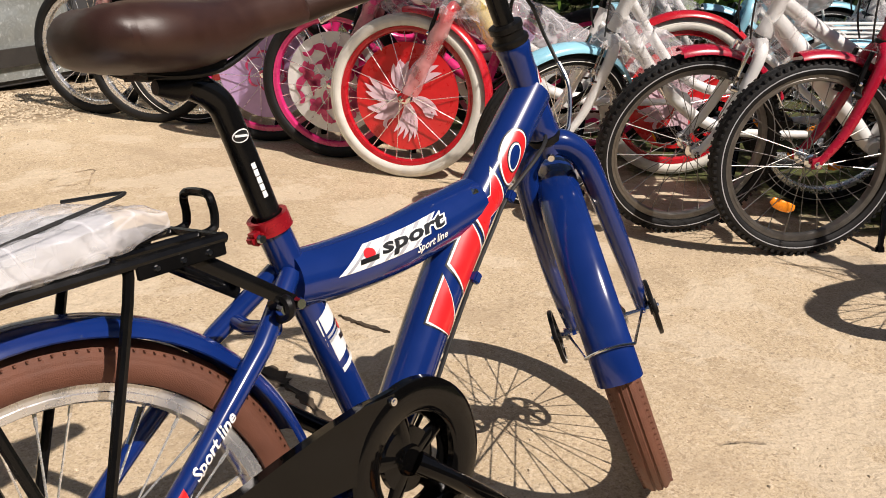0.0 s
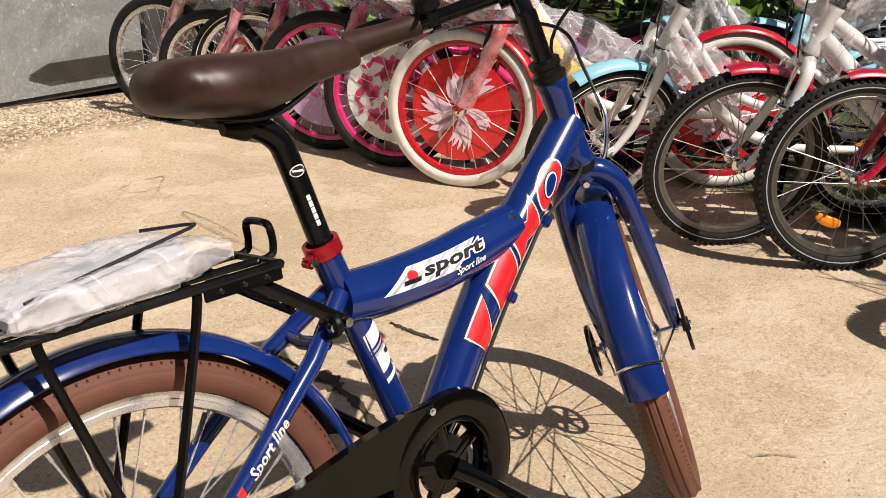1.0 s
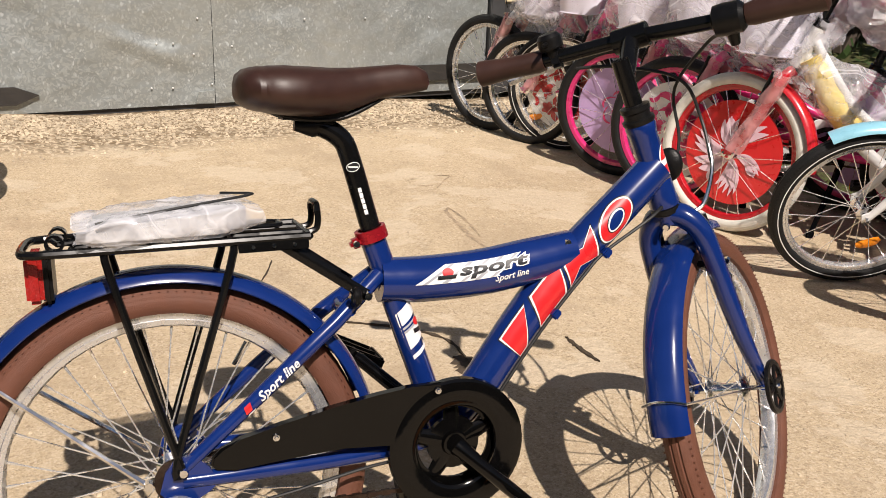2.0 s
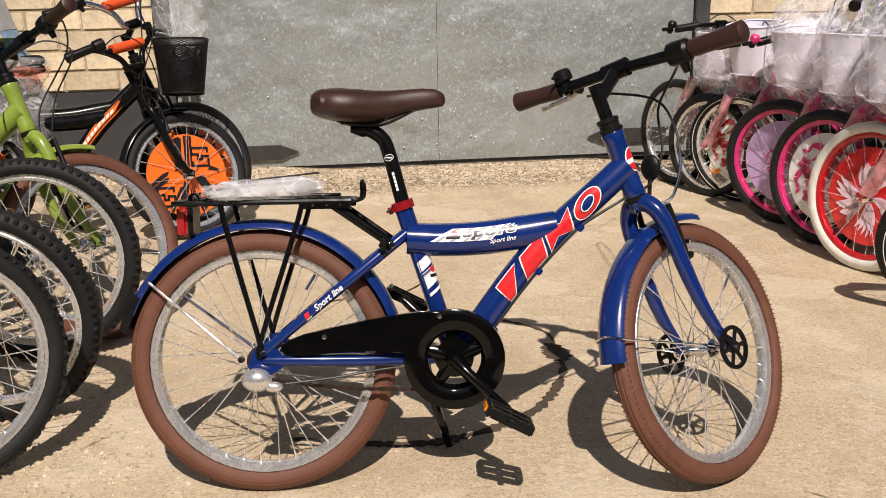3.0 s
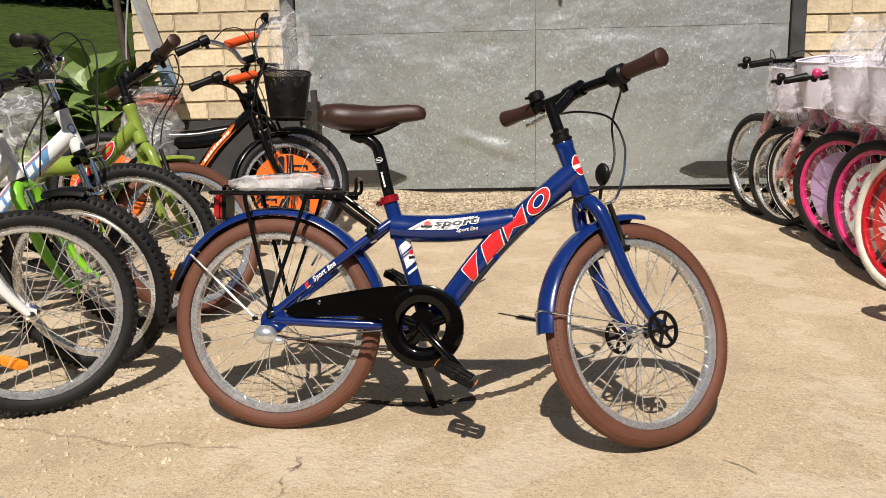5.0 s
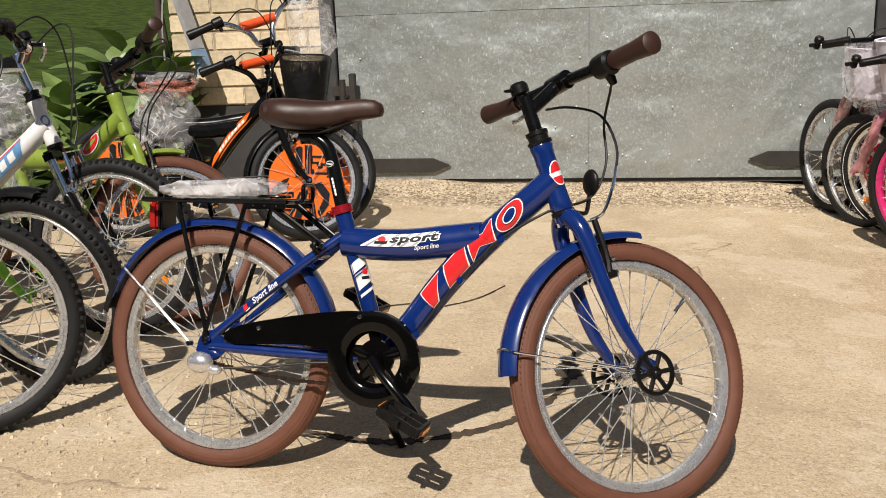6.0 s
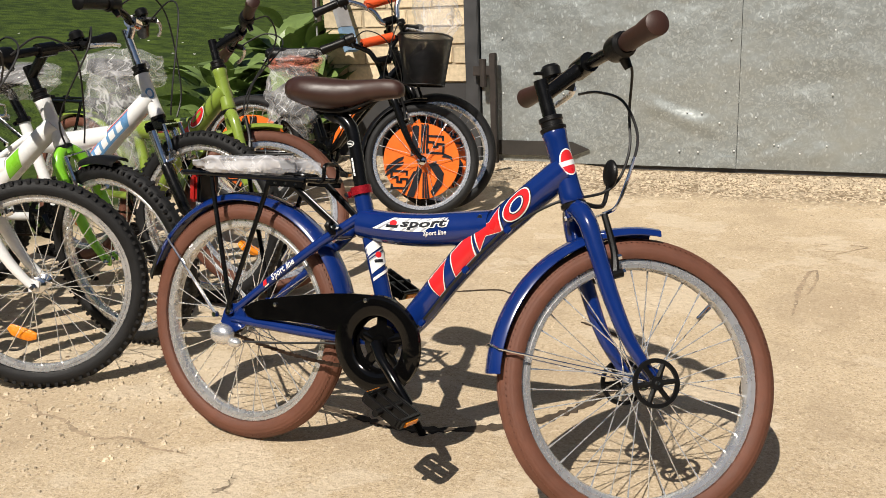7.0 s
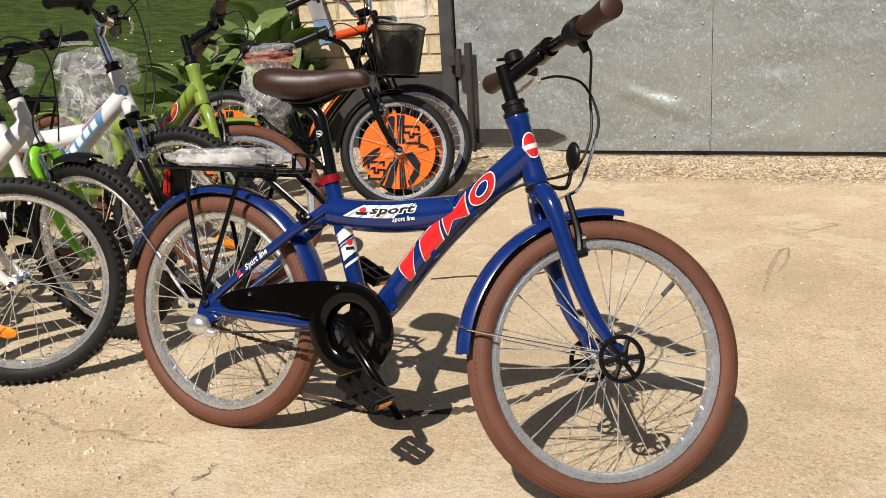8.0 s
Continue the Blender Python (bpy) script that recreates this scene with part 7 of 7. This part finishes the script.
def build_bricks():
    """Courses of separate bricks, proud of the mortar."""
    bw, bh, joint = 0.2490, 0.0870, 0.0090
    bm = bmesh.new()
    box(bm, (0, 0, 0), (bw, 0.05, bh), bevel=0.005)
    full = part("brick", bm, BRICK, FACADE, "", Matrix.Translation((0, 0.03, -5)), smooth=False)
    meshes = {round(bw, 3): full.data}
    bpy.data.objects.remove(full)
    rnd = random.Random(5)
    row, z = 0, 0.439 + bh / 2
    while z < WALL_TOP - 0.05:
        for x0, x1 in ((WALL_L, DOOR_L - 0.079), (DOOR_R + 0.079, WALL_R)) if z < DOOR_TOP + 0.08 else ((WALL_L, WALL_R),):
            if z > 1.9 and len(FACADE.children) > 290:
                break
            x = x0 - (bw + joint) * (0.06 if row % 2 else 0.5)
            while x < x1 - 0.02:
                a, b = max(x, x0), min(x + bw, x1)
                if b - a > 0.03:
                    w = round(b - a, 3)
                    if w not in meshes:
                        bm = bmesh.new()
                        box(bm, (0, 0, 0), (w, 0.05, bh), bevel=0.005)
                        me = bpy.data.meshes.new("brick")
                        bm.to_mesh(me)
                        bm.free()
                        me.materials.append(BRICK)
                        meshes[w] = me
                    share("brick", meshes[w], FACADE, Matrix.Translation(((a + b) / 2 + rnd.uniform(-0.003, 0.003), 0.0370 + rnd.uniform(-0.002, 0.002), z + rnd.uniform(-0.0025, 0.0025))) @ Matrix.Rotation(rnd.uniform(-0.012, 0.012), 4, "Y") @ Matrix.Rotation(rnd.uniform(-0.005, 0.005), 4, "Z"))
                x += bw + joint
        row += 1
        z += bh + joint


build_bricks()


STONE = material("pale_pebble", (0.50, 0.415, 0.30), 0.85, 0, 0.45, 60, 0.5, 150)
SOIL = material("dark_crumbled_joint", (0.060, 0.043, 0.028), 0.95, 0, 0.4, 60, 0.8, 200)


def build_stones():
    """Loose gravel along the facade and pebbles strewn over the yard."""
    rnd = random.Random(17)
    verts, faces = [], []

    def stone(x, y, r):
        i, g = len(verts), slab_height(x, y)
        a0, h = rnd.uniform(0, 6.28), r * rnd.uniform(0.45, 0.8)
        for k in range(5):
            a = a0 + 1.2566 * k
            q = r * rnd.uniform(0.75, 1.2)
            verts.append((x + q * math.cos(a), y + q * math.sin(a), g - 0.001))
        for k in range(5):
            a = a0 + 1.2566 * k + 0.3
            q = r * rnd.uniform(0.45, 0.75)
            verts.append((x + q * math.cos(a), y + q * math.sin(a), g + h * rnd.uniform(0.8, 1.15)))
        for k in range(5):
            m = (k + 1) % 5
            faces.append((i + k, i + m, i + 5 + m, i + 5 + k))
        faces.append(tuple(i + 5 + k for k in range(5)))

    for _ in range(13000):
        u, w = rnd.uniform(-2.2, 2.9), -0.02 - abs(rnd.gauss(0, 0.30))
        if w < -0.75:
            continue
        p = WALL @ Vector((u, w, 0))
        stone(p.x, p.y, rnd.choice((0.003, 0.004, 0.005, 0.006, 0.008)))
    for _ in range(2600):
        x, y = rnd.uniform(-1.9, 2.2), rnd.uniform(-0.9, 2.7)
        stone(x, y, rnd.choice((0.0015, 0.002, 0.0025, 0.003, 0.0045)))
    for _ in range(900):
        x, y = rnd.gauss(-0.50, 0.28), rnd.gauss(0.02, 0.26)
        stone(x, y, rnd.choice((0.002, 0.0025, 0.003, 0.004, 0.006, 0.008)))
    me = bpy.data.meshes.new("gravel")
    me.from_pydata(verts, [], faces)
    me.materials.append(STONE)
    tagged(new("gravel", me), "loose pale gravel and pebbles strewn over the concrete", "gravel", kind="stuff")


build_stones()


STAIN = material("brown_scar", (0.34, 0.258, 0.172), 0.95, 0, 0.4, 70, 0.8, 200)


def build_joint(pts, width, mat=SOIL, name="slab_crack"):
    """A crumbled open joint in the slab: a jagged dark strip with broken edges."""
    rnd = random.Random(len(pts))
    line = spline([(x, y, 0) for x, y in pts], 10)
    bm = bmesh.new()
    rows = []
    for i, q in enumerate(line):
        d = (line[min(i + 1, len(line) - 1)] - line[max(i - 1, 0)]).normalized()
        nrm = Vector((-d.y, d.x, 0))
        t = i / (len(line) - 1)
        w = width * (0.35 + 0.65 * math.sin(math.pi * t)) * rnd.uniform(0.35, 1.4)
        rows.append([bm.verts.new(q + nrm * (w * k + rnd.uniform(-0.002, 0.002)) + Vector((0, 0, z if mat is SOIL else 0.0006 + 0.12 * z))) for k, z in ((-1.3, 0.0005), (-1, 0.0035), (0, 0.0016), (1, 0.0045), (1.3, 0.0005))])
    for a, b in zip(rows, rows[1:]):
        for k in range(4):
            bm.faces.new((a[k], a[k + 1], b[k + 1], b[k]))
    return tagged(part(name, bm, mat), "crumbled dark crack in the concrete slab", "crack", kind="structure")

build_joint([(-0.026, 0.200), (0.11, 0.178), (0.21, 0.168), (0.299, 0.181), (0.41, 0.238), (0.507, 0.325), (0.565, 0.44), (0.595, 0.553), (0.592, 0.65)], 0.011)
build_joint([(0.60, 0.60), (0.590, 0.66), (0.575, 0.72)], 0.026)
build_joint([(0.592, 0.65), (0.577, 0.801), (0.48, 0.89), (0.363, 0.947)], 0.004)
build_joint([(0.873, 0.622), (0.858, 0.69), (0.851, 0.752)], 0.005)
build_joint([(-0.1, 1.05), (0.02, 1.12), (0.10, 1.10), (0.2, 1.2), (0.26, 1.36)], 0.0022)
build_joint([(0.868, 1.705), (0.849, 1.66), (0.851, 1.55), (0.853, 1.448), (0.866, 1.33), (0.873, 1.231)], 0.006, STAIN)
build_joint([(0.868, 1.705), (0.885, 1.58), (0.881, 1.43)], 0.003, STAIN)
build_joint([(0.823, 1.963), (0.852, 1.950), (0.872, 1.938)], 0.0022, STAIN)
build_joint([(0.895, 1.912), (0.94, 1.985), (0.98, 2.045), (0.923, 2.052)], 0.0018, STAIN)
build_joint([(-0.746, -0.081), (-0.70, -0.10), (-0.62, -0.092), (-0.55, -0.118), (-0.467, -0.120), (-0.40, -0.146), (-0.318, -0.150), (-0.28, -0.128), (-0.232, -0.120), (-0.19, -0.136), (-0.139, -0.129), (-0.093, -0.121)], 0.0045, STAIN)
